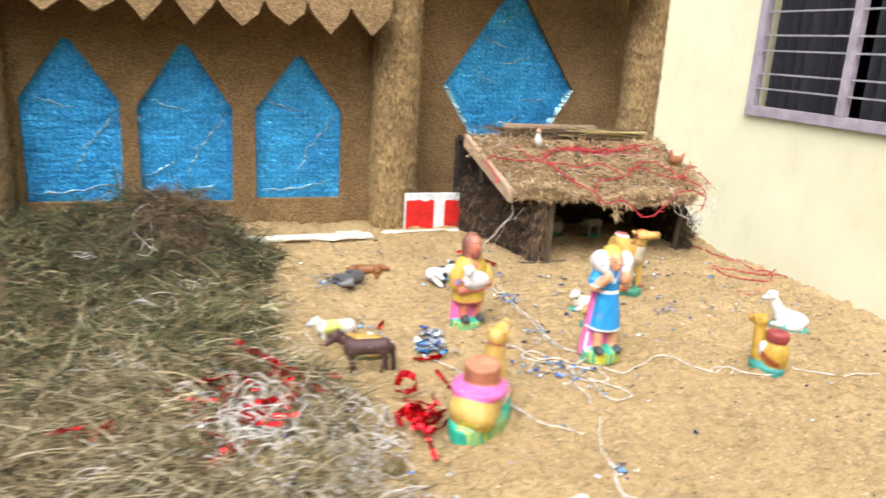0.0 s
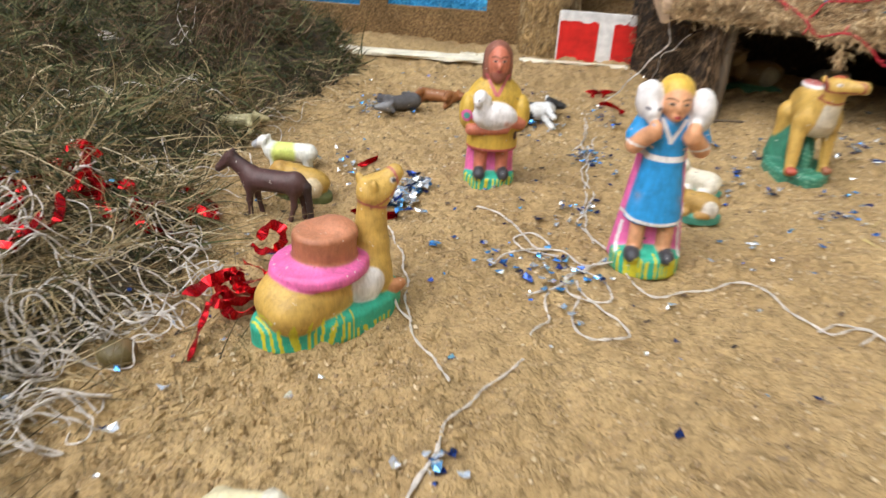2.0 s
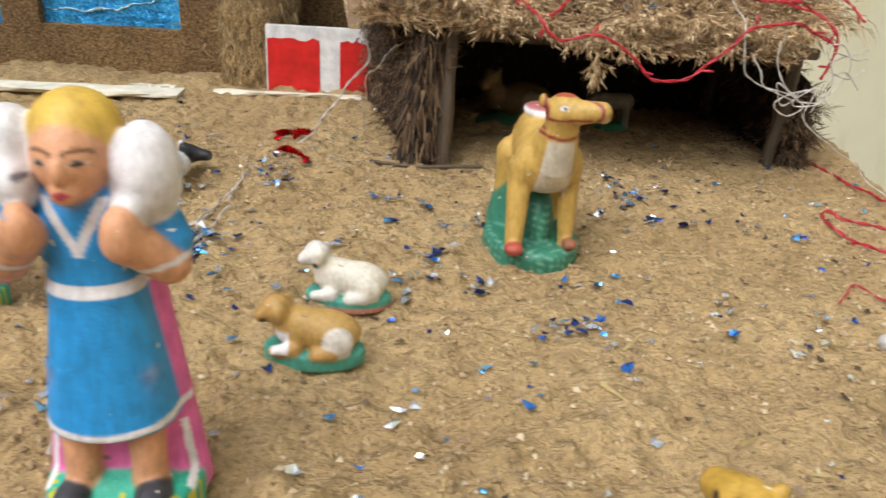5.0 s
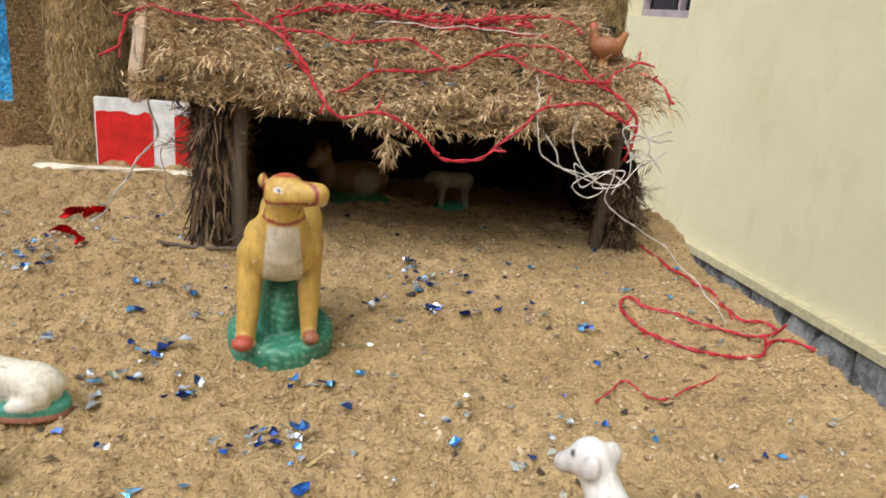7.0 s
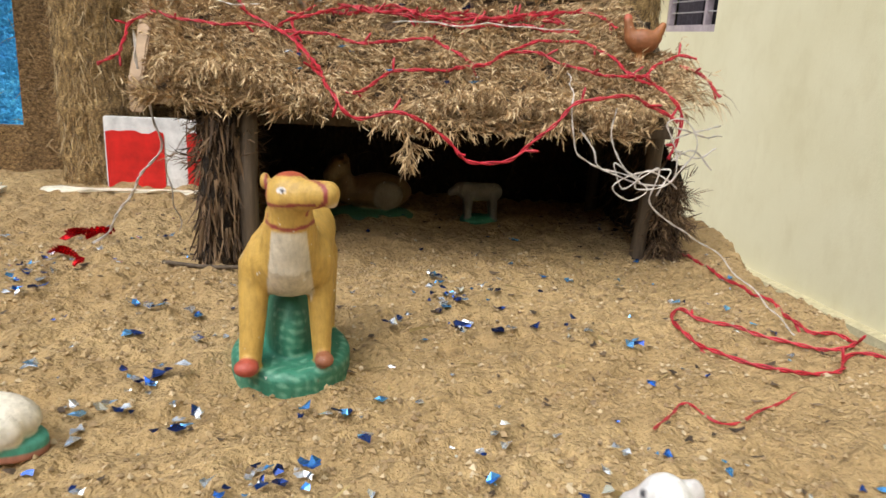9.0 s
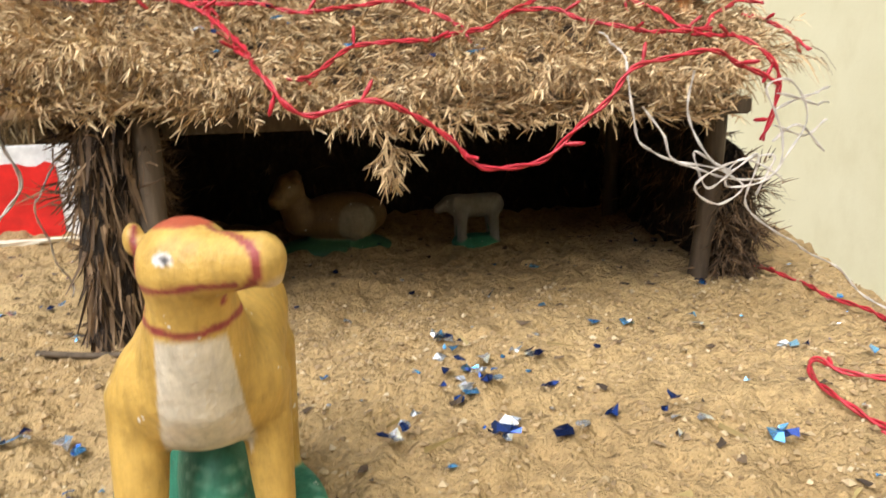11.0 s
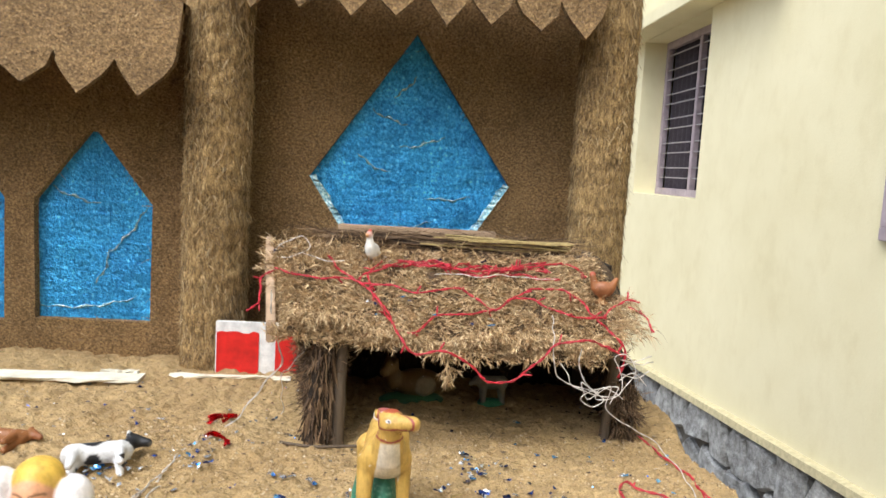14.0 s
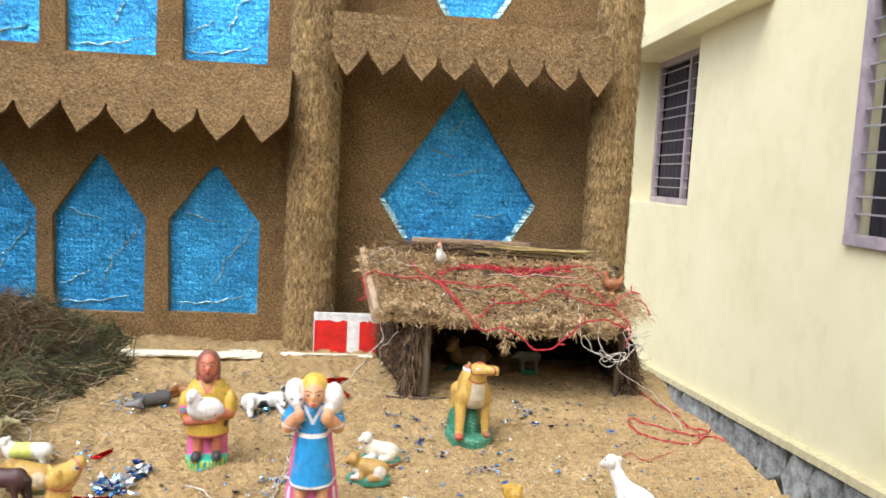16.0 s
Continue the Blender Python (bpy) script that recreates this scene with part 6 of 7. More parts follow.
horse = [("c", (-0.027, 0, 0.053), (0.029, 0, 0.053), 0.0152, 0.015, 1.0, BAY), ("e", (-0.03, 0, 0.052), (0.014, 0.0125, 0.0175), BAY), ("e", (0.033, 0, 0.053), (0.015, 0.0135, 0.017), BAY),
         ("c", (-0.033, 0, 0.06), (-0.058, 0, 0.077), 0.0125, 0.0088, 0.85, BAY), ("c", (-0.06, 0, 0.078), (-0.077, 0, 0.062), 0.0085, 0.0055, 0.85, BAY),
         ("e", (-0.056, 0.004, 0.087), (0.0025, 0.002, 0.005), BAY), ("e", (-0.056, -0.004, 0.087), (0.0025, 0.002, 0.005), BAY), ("c", (-0.034, 0, 0.07), (-0.055, 0, 0.084), 0.004, 0.004, 1.0, MANE),
         ("c", (0.043, 0, 0.058), (0.049, 0, 0.05), 0.004, 0.005, 1.0, MANE), ("c", (0.049, 0, 0.05), (0.053, 0, 0.006), 0.0055, 0.0045, 1.0, MANE)]
for fx, kx, hx, sy in ((-0.03, -0.031, -0.029, -1), (-0.021, -0.026, -0.027, 1), (0.027, 0.033, 0.032, -1), (0.041, 0.04, 0.034, 1)):
    horse += [("c", (fx, 0.008 * sy, 0.002), (kx, 0.008 * sy, 0.024), 0.0036, 0.0034, 1.0, BAY), ("c", (kx, 0.008 * sy, 0.024), (hx, 0.007 * sy, 0.046), 0.0036, 0.0075, 1.0, BAY)]
sculpt("horse_figurine", horse, "dark brown plastic toy horse standing by the grass", "figurine", (1.752, 1.927, 0.0), -4, 0.98, 0.0019, 0.005)
sculpt("calf_figurine", lying((0.47, 0.29, 0.06), (0.45, 0.26, 0.06), (0.12, 0.14, 0.05), -0.002, (0.6, 0.48, 0.3)), "tan plaster calf lying behind the toy horse", "figurine", (1.768, 2.003, 0), -10, 1.05, 0.0026, 0.006)
toppled = standing((0.4, 0.36, 0.2), (0.42, 0.36, 0.18), None, L=0.055, H=0.035, r=0.012, head_up=0.01)
sculpt("goat_figurine", toppled, "olive plastic goat fallen over on the grass", "figurine", (1.595, 2.185, float(sand_height(np.array(1.595), np.array(2.185)) + hay_depth(np.array(1.595), np.array(2.185))) + 0.006), 204, 0.95, 0.0024, 0.005, tilt=(84, 0))
fox = standing((0.3, 0.12, 0.04), (0.28, 0.1, 0.035), None, L=0.06, H=0.036, r=0.012, head_up=0.012)
sculpt("calf_figurine", fox, "rust-brown plastic calf fallen on its side", "figurine", (1.877, 2.49, 0.012), 172, 1.05, 0.0024, 0.005, tilt=(88, 0))
sculpt("donkey_figurine", standing((0.1, 0.095, 0.1), (0.2, 0.195, 0.2), None, L=0.045, H=0.035, r=0.012), "grey plastic donkey fallen over on the sand", "figurine", (1.802, 2.462, 0.014), 40, 1.2, 0.0024, 0.005, tilt=(80, 0))
cow = standing((0.72, 0.72, 0.72), (0.1, 0.1, 0.1), None, L=0.055, H=0.036, r=0.013, leg_r=0.0045)
sculpt("cow_figurine", cow, "black and white plastic cow fallen on its side", "figurine", (2.088, 2.4, 0.015), 200, 1.3, 0.0024, 0.005,
       [(lambda x, y, z: band(np.sin(x * 130 + 1) + np.sin(z * 150 + y * 60), 0.25, 3), (0.02, 0.02, 0.022))], tilt=(80, 0))
# the ox's tan is darkened to hold the stable's inner shade
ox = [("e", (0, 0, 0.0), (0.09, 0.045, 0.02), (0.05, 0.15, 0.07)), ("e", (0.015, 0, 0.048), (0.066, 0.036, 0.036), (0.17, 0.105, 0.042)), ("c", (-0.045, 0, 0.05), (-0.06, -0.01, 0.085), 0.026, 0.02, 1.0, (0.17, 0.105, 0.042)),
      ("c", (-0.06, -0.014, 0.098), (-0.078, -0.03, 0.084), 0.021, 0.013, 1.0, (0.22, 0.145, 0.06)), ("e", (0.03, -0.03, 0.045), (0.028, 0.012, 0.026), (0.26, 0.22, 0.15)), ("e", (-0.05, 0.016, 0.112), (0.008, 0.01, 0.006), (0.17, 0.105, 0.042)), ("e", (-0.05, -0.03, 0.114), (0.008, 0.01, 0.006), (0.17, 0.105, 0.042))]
sculpt("ox_figurine", ox, "tan plaster ox lying inside the stable, paint darkened for shade", "figurine", (2.575, 2.85, 0), 8, 0.82, 0.003, 0.008)
# fleece colour lowered too, as if dimmed by the stable's shade
sculpt("sheep_figurine", standing((0.25, 0.235, 0.2), (0.24, 0.225, 0.2), (0.04, 0.22, 0.11), L=0.05, H=0.052, r=0.017, head_up=0.004, leg_r=0.006), "cream plaster sheep on a green base inside the stable, paint darkened for shade", "figurine", (2.75, 2.852, 0), 4, 0.85, 0.0026, 0.005,
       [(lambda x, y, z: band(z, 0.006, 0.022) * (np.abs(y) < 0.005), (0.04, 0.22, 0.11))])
DOVE, SHANK = (0.78, 0.76, 0.72), (0.6, 0.42, 0.34)
dove = [("e", (0.001, 0, 0.022), (0.0125, 0.0088, 0.0115), DOVE), ("c", (0.008, 0, 0.02), (0.02, 0, 0.015), 0.007, 0.0028, 0.8, DOVE), ("c", (-0.005, 0, 0.028), (-0.0065, 0, 0.042), 0.0072, 0.0042, 1.0, DOVE), ("e", (-0.0075, 0, 0.0455), (0.0048, 0.004, 0.0045), (0.66, 0.4, 0.34)),
        ("e", (-0.0125, 0, 0.0448), (0.004, 0.0018, 0.0018), (0.6, 0.3, 0.12)), ("e", (-0.006, 0, 0.051), (0.0036, 0.0015, 0.0026), (0.55, 0.08, 0.05)),
        ("c", (0.001, 0.0045, 0.0), (0.001, 0.004, 0.014), 0.0016, 0.002, 1.0, SHANK), ("c", (0.001, -0.0045, 0.0), (0.001, -0.004, 0.014), 0.0016, 0.002, 1.0, SHANK)]
sculpt("dove_figurine", dove, "slender white toy dove standing on the stable's thatch", "figurine", (2.478, 2.775, roof_z(2.775) + 0.016), 55, 1.4, 0.0018, 0.004)
hen = [("e", (0, 0, 0.003), (0.014, 0.012, 0.006), (0.34, 0.16, 0.055)), ("c", (0, 0, 0.004), (0, 0, 0.018), 0.006, 0.006, 1.0, (0.42, 0.19, 0.06)), ("e", (0.002, 0, 0.03), (0.021, 0.0125, 0.0155), (0.3, 0.11, 0.04)),
       ("c", (-0.014, 0, 0.034), (-0.019, 0, 0.052), 0.0085, 0.0055, 1.0, (0.31, 0.12, 0.045)), ("e", (-0.02, 0, 0.058), (0.0055, 0.003, 0.005), (0.45, 0.1, 0.05)), ("c", (0.018, 0, 0.036), (0.025, 0, 0.05), 0.008, 0.0045, 1.0, (0.35, 0.13, 0.04))]
sculpt("hen_figurine", hen, "brown clay hen on the thatched roof", "figurine", (2.93, 2.69, roof_z(2.69) + 0.014), -8, 1.02, 0.0018, 0.004)


# ---- boards and strips at the wall's foot ----
def painted_board(at, turn, label):
    b = thing("painted_board", at, label, "board", "painted boards", turn)
    part("panel", box(0, 0.2, 0, 0.012, 0, 0.122), WHITE_PAINT, b, "white painted board", bevel=0.0015)
    for a, c in ((0.003, 0.1), (0.138, 0.198)):
        bm = bmesh.new()
        r = random.Random(int(a * 1000))
        top = [(x, 0.099 + r.uniform(-0.004, 0.004)) for x in np.linspace(a, c, 9)]
        f = [bm.verts.new((x, -0.002, z)) for x, z in [(a, 0.001), (c, 0.001)] + top[::-1]]
        bm.faces.new(f)
        part("red_field", bm, RED_PAINT, b, "red painted field")


painted_board((2.119, 2.995, 0.0), 0, "red board with a white top and stripe against the wall")
painted_board((0.64, 2.995, 0.02), 0, "red and white painted board behind the grass")


def strip(x0, x1, y, z, w, h, turn, label):
    bm = box(-(x1 - x0) / 2, (x1 - x0) / 2, -w / 2, w / 2, 0, h)
    bmesh.ops.subdivide_edges(bm, edges=[e for e in bm.edges if abs(e.verts[0].co.x - e.verts[1].co.x) > 0.01], cuts=9)
    r = random.Random(int(x0 * 999))
    for v in bm.verts:
        v.co.y += r.uniform(-0.005, 0.005)
        v.co.z += r.uniform(-0.0015, 0.0015)
    ob = part("foam_strip", bm, FOAM, None)
    ob.matrix_world = pose((x0 + x1) / 2, y, z, 0, 0, turn)
    tagged(ob, label, "strip", "strips along the wall")


strip(1.56, 1.985, 2.893, 0.003, 0.055, 0.008, 2, "torn pale packing strip lying on the sand")
strip(1.88, 1.96, 2.95, 0.002, 0.014, 0.007, 4, "narrow pale packing strip beside the wall")
strip(2.03, 2.3, 2.955, 0.001, 0.015, 0.005, 3, "narrow pale packing strip under the board")


# ---- light strings ----
def on_roof(pts, lift=0.026):
    return [(x, y, roof_z(y) + lift + 0.012) for x, y in pts]


RG, WG = "red light strings", "clear light strings"
RW = 0.00115
DRAPED = "red twisted light string draped over the thatch"
BUNCHED = "red light string bunched under the ridge"
cable("red_light_string", on_roof([(2.293, 2.718), (2.335, 2.702), (2.382, 2.693), (2.427, 2.696), (2.459, 2.687), (2.493, 2.648), (2.514, 2.611), (2.535, 2.564), (2.56, 2.552), (2.581, 2.567), (2.605, 2.602), (2.641, 2.606), (2.678, 2.612), (2.717, 2.627), (2.75, 2.656), (2.782, 2.661), (2.811, 2.642), (2.838, 2.624), (2.874, 2.614), (2.913, 2.616), (2.946, 2.651), (2.976, 2.669), (2.999, 2.665)]),
      RW, RED_WIRE, DRAPED, RG, 12)
cable("red_light_string", on_roof([(2.393, 2.765), (2.415, 2.728), (2.459, 2.687), (2.482, 2.682), (2.52, 2.682), (2.567, 2.663), (2.612, 2.674), (2.655, 2.68), (2.681, 2.654), (2.702, 2.629), (2.72, 2.622)]), RW, RED_WIRE, DRAPED, RG, 5)
cable("red_light_string", on_roof([(2.5, 2.755), (2.478, 2.718), (2.483, 2.668), (2.514, 2.611)]), RW, RED_WIRE, DRAPED, RG, 2)
cable("red_light_string", on_roof([(2.74, 2.645), (2.786, 2.686), (2.851, 2.691), (2.878, 2.667), (2.899, 2.622), (2.921, 2.614)]), RW, RED_WIRE, DRAPED, RG, 3)
cable("red_light_string", on_roof([(2.458, 2.694), (2.478, 2.718), (2.516, 2.74), (2.547, 2.759), (2.596, 2.747), (2.629, 2.756), (2.661, 2.739), (2.71, 2.74), (2.761, 2.75), (2.823, 2.768), (2.867, 2.775), (2.898, 2.758), (2.91, 2.735)]), RW, RED_WIRE, BUNCHED, RG, 8)
cable("red_light_string", on_roof([(2.531, 2.762), (2.58, 2.745), (2.604, 2.768), (2.645, 2.742), (2.695, 2.754), (2.735, 2.742), (2.779, 2.764)]), RW, RED_WIRE, BUNCHED, RG, 5)
cable("red_light_string", [(2.495, 2.648, 0.252), (2.512, 2.605, 0.238), (2.528, 2.55, 0.23), (2.54, 2.505, 0.221), (2.553, 2.49, 0.202), (2.573, 2.487, 0.193), (2.605, 2.484, 0.201), (2.638, 2.484, 0.195), (2.665, 2.486, 0.173), (2.693, 2.487, 0.152), (2.726, 2.488, 0.153), (2.753, 2.488, 0.168), (2.778, 2.488, 0.195), (2.803, 2.49, 0.217), (2.835, 2.492, 0.226), (2.869, 2.494, 0.227), (2.891, 2.498, 0.216), (2.919, 2.5, 0.202)],
      RW, RED_WIRE, "red light string sagging in a loop below the eave", RG, 7)
cable("red_light_string", [(2.293, 2.718, 0.289), (2.276, 2.69, 0.276), (2.28, 2.65, 0.256), (2.286, 2.622, 0.243), (2.266, 2.596, 0.231)], RW, RED_WIRE, "loose end of red light string", RG, 2)
cable("red_light_string", [(2.905, 2.615, 0.24), (2.905, 2.54, 0.238), (2.916, 2.52, 0.228), (2.929, 2.52, 0.205), (2.931, 2.52, 0.178), (2.922, 2.52, 0.157)], RW, RED_WIRE, "red light string hanging at the roof's corner", RG, 3)
cable("red_light_string", on_roof([(2.98, 2.669), (3.004, 2.64), (3.008, 2.6)], 0.014), RW, RED_WIRE, "red light string hanging at the roof's corner", RG, 2)


r = random.Random(21)
for k in range(4):
    x, y, pts = 2.5 + 0.05 * k, 2.75 + 0.006 * k, []
    while x < 2.86:
        pts.append((x, y))
        x, y = x + r.uniform(0.015, 0.035), min(2.785, max(2.735, y + r.uniform(-0.016, 0.016)))
    cable("red_light_string", on_roof(pts, 0.018), 0.0013, RED_WIRE, BUNCHED, RG, 4)


def on_sand(pts, lift=0.004):
    """Lay a line on the sand: finely stepped, so that it rides over the lumps."""
    p = smooth_path([(x, y, 0) for x, y in pts], 6)
    z = sand_height(p[:, 0], p[:, 1])
    z = np.maximum(z, np.maximum(np.roll(z, 1), np.roll(z, -1)))
    z = np.convolve(np.pad(z, 3, mode="edge"), np.ones(7) / 7, "valid")
    return [(x, y, h + lift) for (x, y, _), h in zip(p.tolist(), z.tolist())]


cable("red_light_string", on_sand([(2.99, 2.7), (3.016, 2.66), (3.021, 2.6), (3.036, 2.518), (3.042, 2.447), (3.046, 2.39), (3.075, 2.385), (3.075, 2.36), (3.05, 2.33), (2.999, 2.354), (2.945, 2.404), (2.924, 2.422), (2.903, 2.402), (2.901, 2.364), (2.919, 2.319), (2.966, 2.284), (3.015, 2.29), (3.05, 2.32), (3.091, 2.308)], 0.0025),
      RW, RED_WIRE, "red light string looped on the sand beside the stable", RG, 6)
cable("red_light_string", on_sand([(2.812, 2.185), (2.853, 2.231), (2.872, 2.21), (2.908, 2.22), (2.957, 2.253)], 0.0012), 0.0006, RED_WIRE, "thin half-buried red wire on the sand", RG)
WW = 0.00052
cable("clear_light_string", on_roof([(2.344, 2.769), (2.396, 2.746), (2.427, 2.752)]), WW, WHITE_WIRE, "pale light string on the thatch", WG)
cable("clear_light_string", on_roof([(2.604, 2.72), (2.653, 2.727), (2.685, 2.718), (2.734, 2.73), (2.775, 2.725), (2.845, 2.723)]), WW, WHITE_WIRE, "pale light string on the thatch", WG)
cable("clear_light_string", [(2.284, 2.772, 0.315), (2.3, 2.79, 0.335), (2.335, 2.8, 0.348), (2.353, 2.786, 0.33), (2.323, 2.759, 0.312), (2.29, 2.76, 0.308)], WW, WHITE_WIRE, "pale wire curl at the ridge", WG)
cable("clear_light_string", [(2.822, 2.62, 0.244), (2.806, 2.53, 0.228), (2.802, 2.495, 0.21), (2.805, 2.495, 0.169), (2.823, 2.493, 0.156), (2.852, 2.49, 0.146), (2.88, 2.488, 0.14), (2.851, 2.488, 0.156), (2.861, 2.488, 0.129), (2.885, 2.488, 0.142), (2.9, 2.488, 0.151), (2.897, 2.49, 0.115), (2.922, 2.495, 0.091), (2.952, 2.5, 0.074), (2.985, 2.51, 0.055), (3.014, 2.5, 0.03), (3.026, 2.45, 0.014), (3.019, 2.367, 0.008)],
      WW, WHITE_WIRE, "tangled pale light string hanging at the corner post", WG)
cable("clear_light_string", [(2.81, 2.492, 0.19), (2.828, 2.49, 0.17), (2.835, 2.49, 0.15), (2.878, 2.488, 0.136), (2.913, 2.49, 0.135), (2.922, 2.49, 0.165), (2.903, 2.49, 0.2), (2.928, 2.498, 0.205), (2.943, 2.498, 0.175), (2.918, 2.488, 0.14), (2.878, 2.486, 0.128), (2.89, 2.486, 0.15), (2.923, 2.488, 0.13)],
      WW, WHITE_WIRE, "tangled pale light string hanging at the corner post", WG)
cable("clear_light_string", [(2.845, 2.49, 0.215), (2.848, 2.49, 0.18), (2.86, 2.488, 0.15), (2.892, 2.486, 0.13), (2.87, 2.486, 0.115), (2.852, 2.486, 0.132), (2.884, 2.486, 0.148), (2.916, 2.488, 0.15), (2.9, 2.488, 0.122)],
      WW, WHITE_WIRE, "tangled pale light string hanging at the corner post", WG)
for k in range(4):
    y, z = 2.51 + 0.01 * k, 0.16 + 0.012 * k
    cable("wire_end", [(2.92, 2.5, z), (2.945 + 0.004 * k, 2.51, z + 0.01 * (-1) ** k), (2.972 + 0.006 * k, y, z - 0.012 + 0.012 * (k % 3))], 0.0006, WHITE_WIRE, "frayed pale wire end at the corner post", WG)
cable("clear_light_string", [(2.308, 2.6, 0.27), (2.312, 2.6, 0.235), (2.319, 2.6, 0.195), (2.333, 2.602, 0.146), (2.318, 2.61, 0.118), (2.29, 2.62, 0.08), (2.262, 2.63, 0.038), (2.235, 2.64, 0.006), (2.207, 2.56, 0.004), (2.184, 2.516, 0.004), (2.18, 2.375, 0.004), (2.16, 2.308, 0.004)],
      0.0009, WHITE_WIRE, "pale light string running down to the sand", WG)
cable("clear_light_string", [(2.372, 2.6, 0.16), (2.343, 2.61, 0.127), (2.33, 2.63, 0.11), (2.325, 2.66, 0.07), (2.322, 2.7, 0.02), (2.318, 2.715, 0.004)], WW, WHITE_WIRE, "short pale wire hanging by the stable", WG)
def trail(*pts):
    cable("clear_light_string", on_sand(pts, 0.0025), 0.00075, WHITE_WIRE, "pale clear light string trailing over the sand", WG)


trail((1.87, 1.95), (1.903, 1.936), (1.948, 1.83), (1.978, 1.703), (2.013, 1.643), (2.032, 1.601))
cable("clear_light_string", [(1.9, 1.735, 0.095), (1.925, 1.735, 0.075), (1.95, 1.735, 0.035), (1.965, 1.72, 0.01), (1.978, 1.703, 0.006)], 0.0008, WHITE_WIRE, "pale light string slung over the camel's shoulder", WG)
trail((2.1, 1.66), (2.066, 1.605), (2.04, 1.548), (2.031, 1.499), (2.016, 1.453), (2.005, 1.392), (1.996, 1.339), (1.984, 1.314), (2.006, 1.279), (2.0, 1.22))
trail((2.035, 1.52), (2.022, 1.464), (2.033, 1.434), (2.023, 1.394), (2.006, 1.348), (1.99, 1.31), (2.0, 1.27))
trail((2.02, 2.0), (2.05, 1.989), (2.066, 1.961), (2.086, 1.936), (2.106, 1.905), (2.136, 1.899), (2.157, 1.884), (2.199, 1.886))
trail((2.057, 1.844), (2.067, 1.874), (2.094, 1.889), (2.12, 1.915), (2.1, 1.94), (2.075, 1.93), (2.085, 1.9), (2.13, 1.88))
trail((2.146, 1.843), (2.131, 1.819), (2.12, 1.778), (2.121, 1.739), (2.105, 1.7))
trail((2.156, 1.838), (2.162, 1.806), (2.181, 1.774), (2.2, 1.757), (2.206, 1.733), (2.18, 1.715), (2.15, 1.73), (2.155, 1.79))
trail((2.176, 1.881), (2.154, 1.86), (2.132, 1.812), (2.099, 1.779))
trail((2.19, 1.9), (2.165, 1.87), (2.14, 1.84), (2.15, 1.8), (2.19, 1.79), (2.185, 1.84), (2.15, 1.87))
trail((2.199, 1.9), (2.225, 1.855), (2.249, 1.821), (2.306, 1.848), (2.352, 1.855), (2.382, 1.819), (2.416, 1.777), (2.463, 1.792), (2.497, 1.761), (2.54, 1.745))
trail((2.6, 1.756), (2.628, 1.735), (2.664, 1.708), (2.7, 1.711), (2.76, 1.7))
trail((2.41, 1.775), (2.44, 1.8), (2.47, 1.785), (2.45, 1.76))
trail((2.184, 2.441), (2.172, 2.305), (2.178, 2.215), (2.172, 2.107), (2.169, 2.031), (2.172, 1.968), (2.194, 1.918))
trail((2.195, 2.36), (2.182, 2.26), (2.166, 2.16), (2.182, 2.08), (2.16, 2.0), (2.178, 1.94))



def hay_top(x, y):
    x, y = np.array(x), np.array(y)
    return float(sand_height(x, y) + hay_depth(x, y))


r = random.Random(5)
for k in range(84):
    # wire thrown down in curls
    x, y = (r.uniform(1.48, 1.7), r.uniform(1.34, 1.7)) if k < 48 else (r.uniform(1.36, 1.72), r.uniform(1.5, 1.86)) if k < 72 else (r.uniform(1.15, 1.65), r.uniform(1.9, 2.7))
    a, bend = r.uniform(0, 6.3), r.choice((-1, 1)) * r.uniform(0.1, 0.5)
    up, pts = r.uniform(0.004, 0.016), []
    for i in range(r.randint(10, 26)):
        pts.append((x, y, hay_top(x, y) + up + 0.008 * math.sin(i * 1.1 + k)))
        bend += r.gauss(0, 0.28)
        bend *= 0.92
        a += bend
        x, y = x + 0.016 * math.cos(a), y + 0.016 * math.sin(a)
        if x > 1.74 - 0.05 * (y < 1.45) or y < 1.28:
            a += 2.2
    cable("clear_light_string", pts, r.uniform(0.00045, 0.00075) if k < 72 else 0.0004, WHITE_WIRE, "pale light string tangled in the cut grass", WG, wobble=0.001)
cable("clear_light_string", [(1.3, 2.6, 0.12), (1.315, 2.62, 0.16), (1.345, 2.63, 0.175), (1.36, 2.63, 0.15), (1.335, 2.61, 0.135), (1.31, 2.6, 0.12), (1.33, 2.56, 0.1), (1.37, 2.52, 0.08)], WW, WHITE_WIRE, "pale wire loop standing up from the grass", WG)


# ---- red tinsel ----
def ribbon(pts, w, twist, label="crinkled shiny red tinsel ribbon"):
    p = smooth_path(pts, 7)
    t = unit(np.gradient(p, axis=0))
    a = unit(np.cross(t, [0.1, 0.2, 0.97]))
    b = np.cross(t, a)
    ph = np.linspace(0, twist, len(p)) + 0.5 * np.sin(np.arange(len(p)) * 0.9)
    s = (np.cos(ph)[:, None] * a + np.sin(ph)[:, None] * b) * w / 2
    nrm = np.cross(s, t)
    nrm = unit(nrm) * 0.0004
    V = np.stack([p - s, p + s, p + s + nrm, p - s + nrm], 1).reshape(-1, 3)
    F = []
    for i in range(len(p) - 1):
        for k in range(4):
            F.append((4 * i + k, 4 * i + (k + 1) % 4, 4 * i + 4 + (k + 1) % 4, 4 * i + 4 + k))
    tagged(finish("tinsel_ribbon", pydata("tinsel_ribbon", V, F), RED_TINSEL), label, "tinsel", "red tinsel")


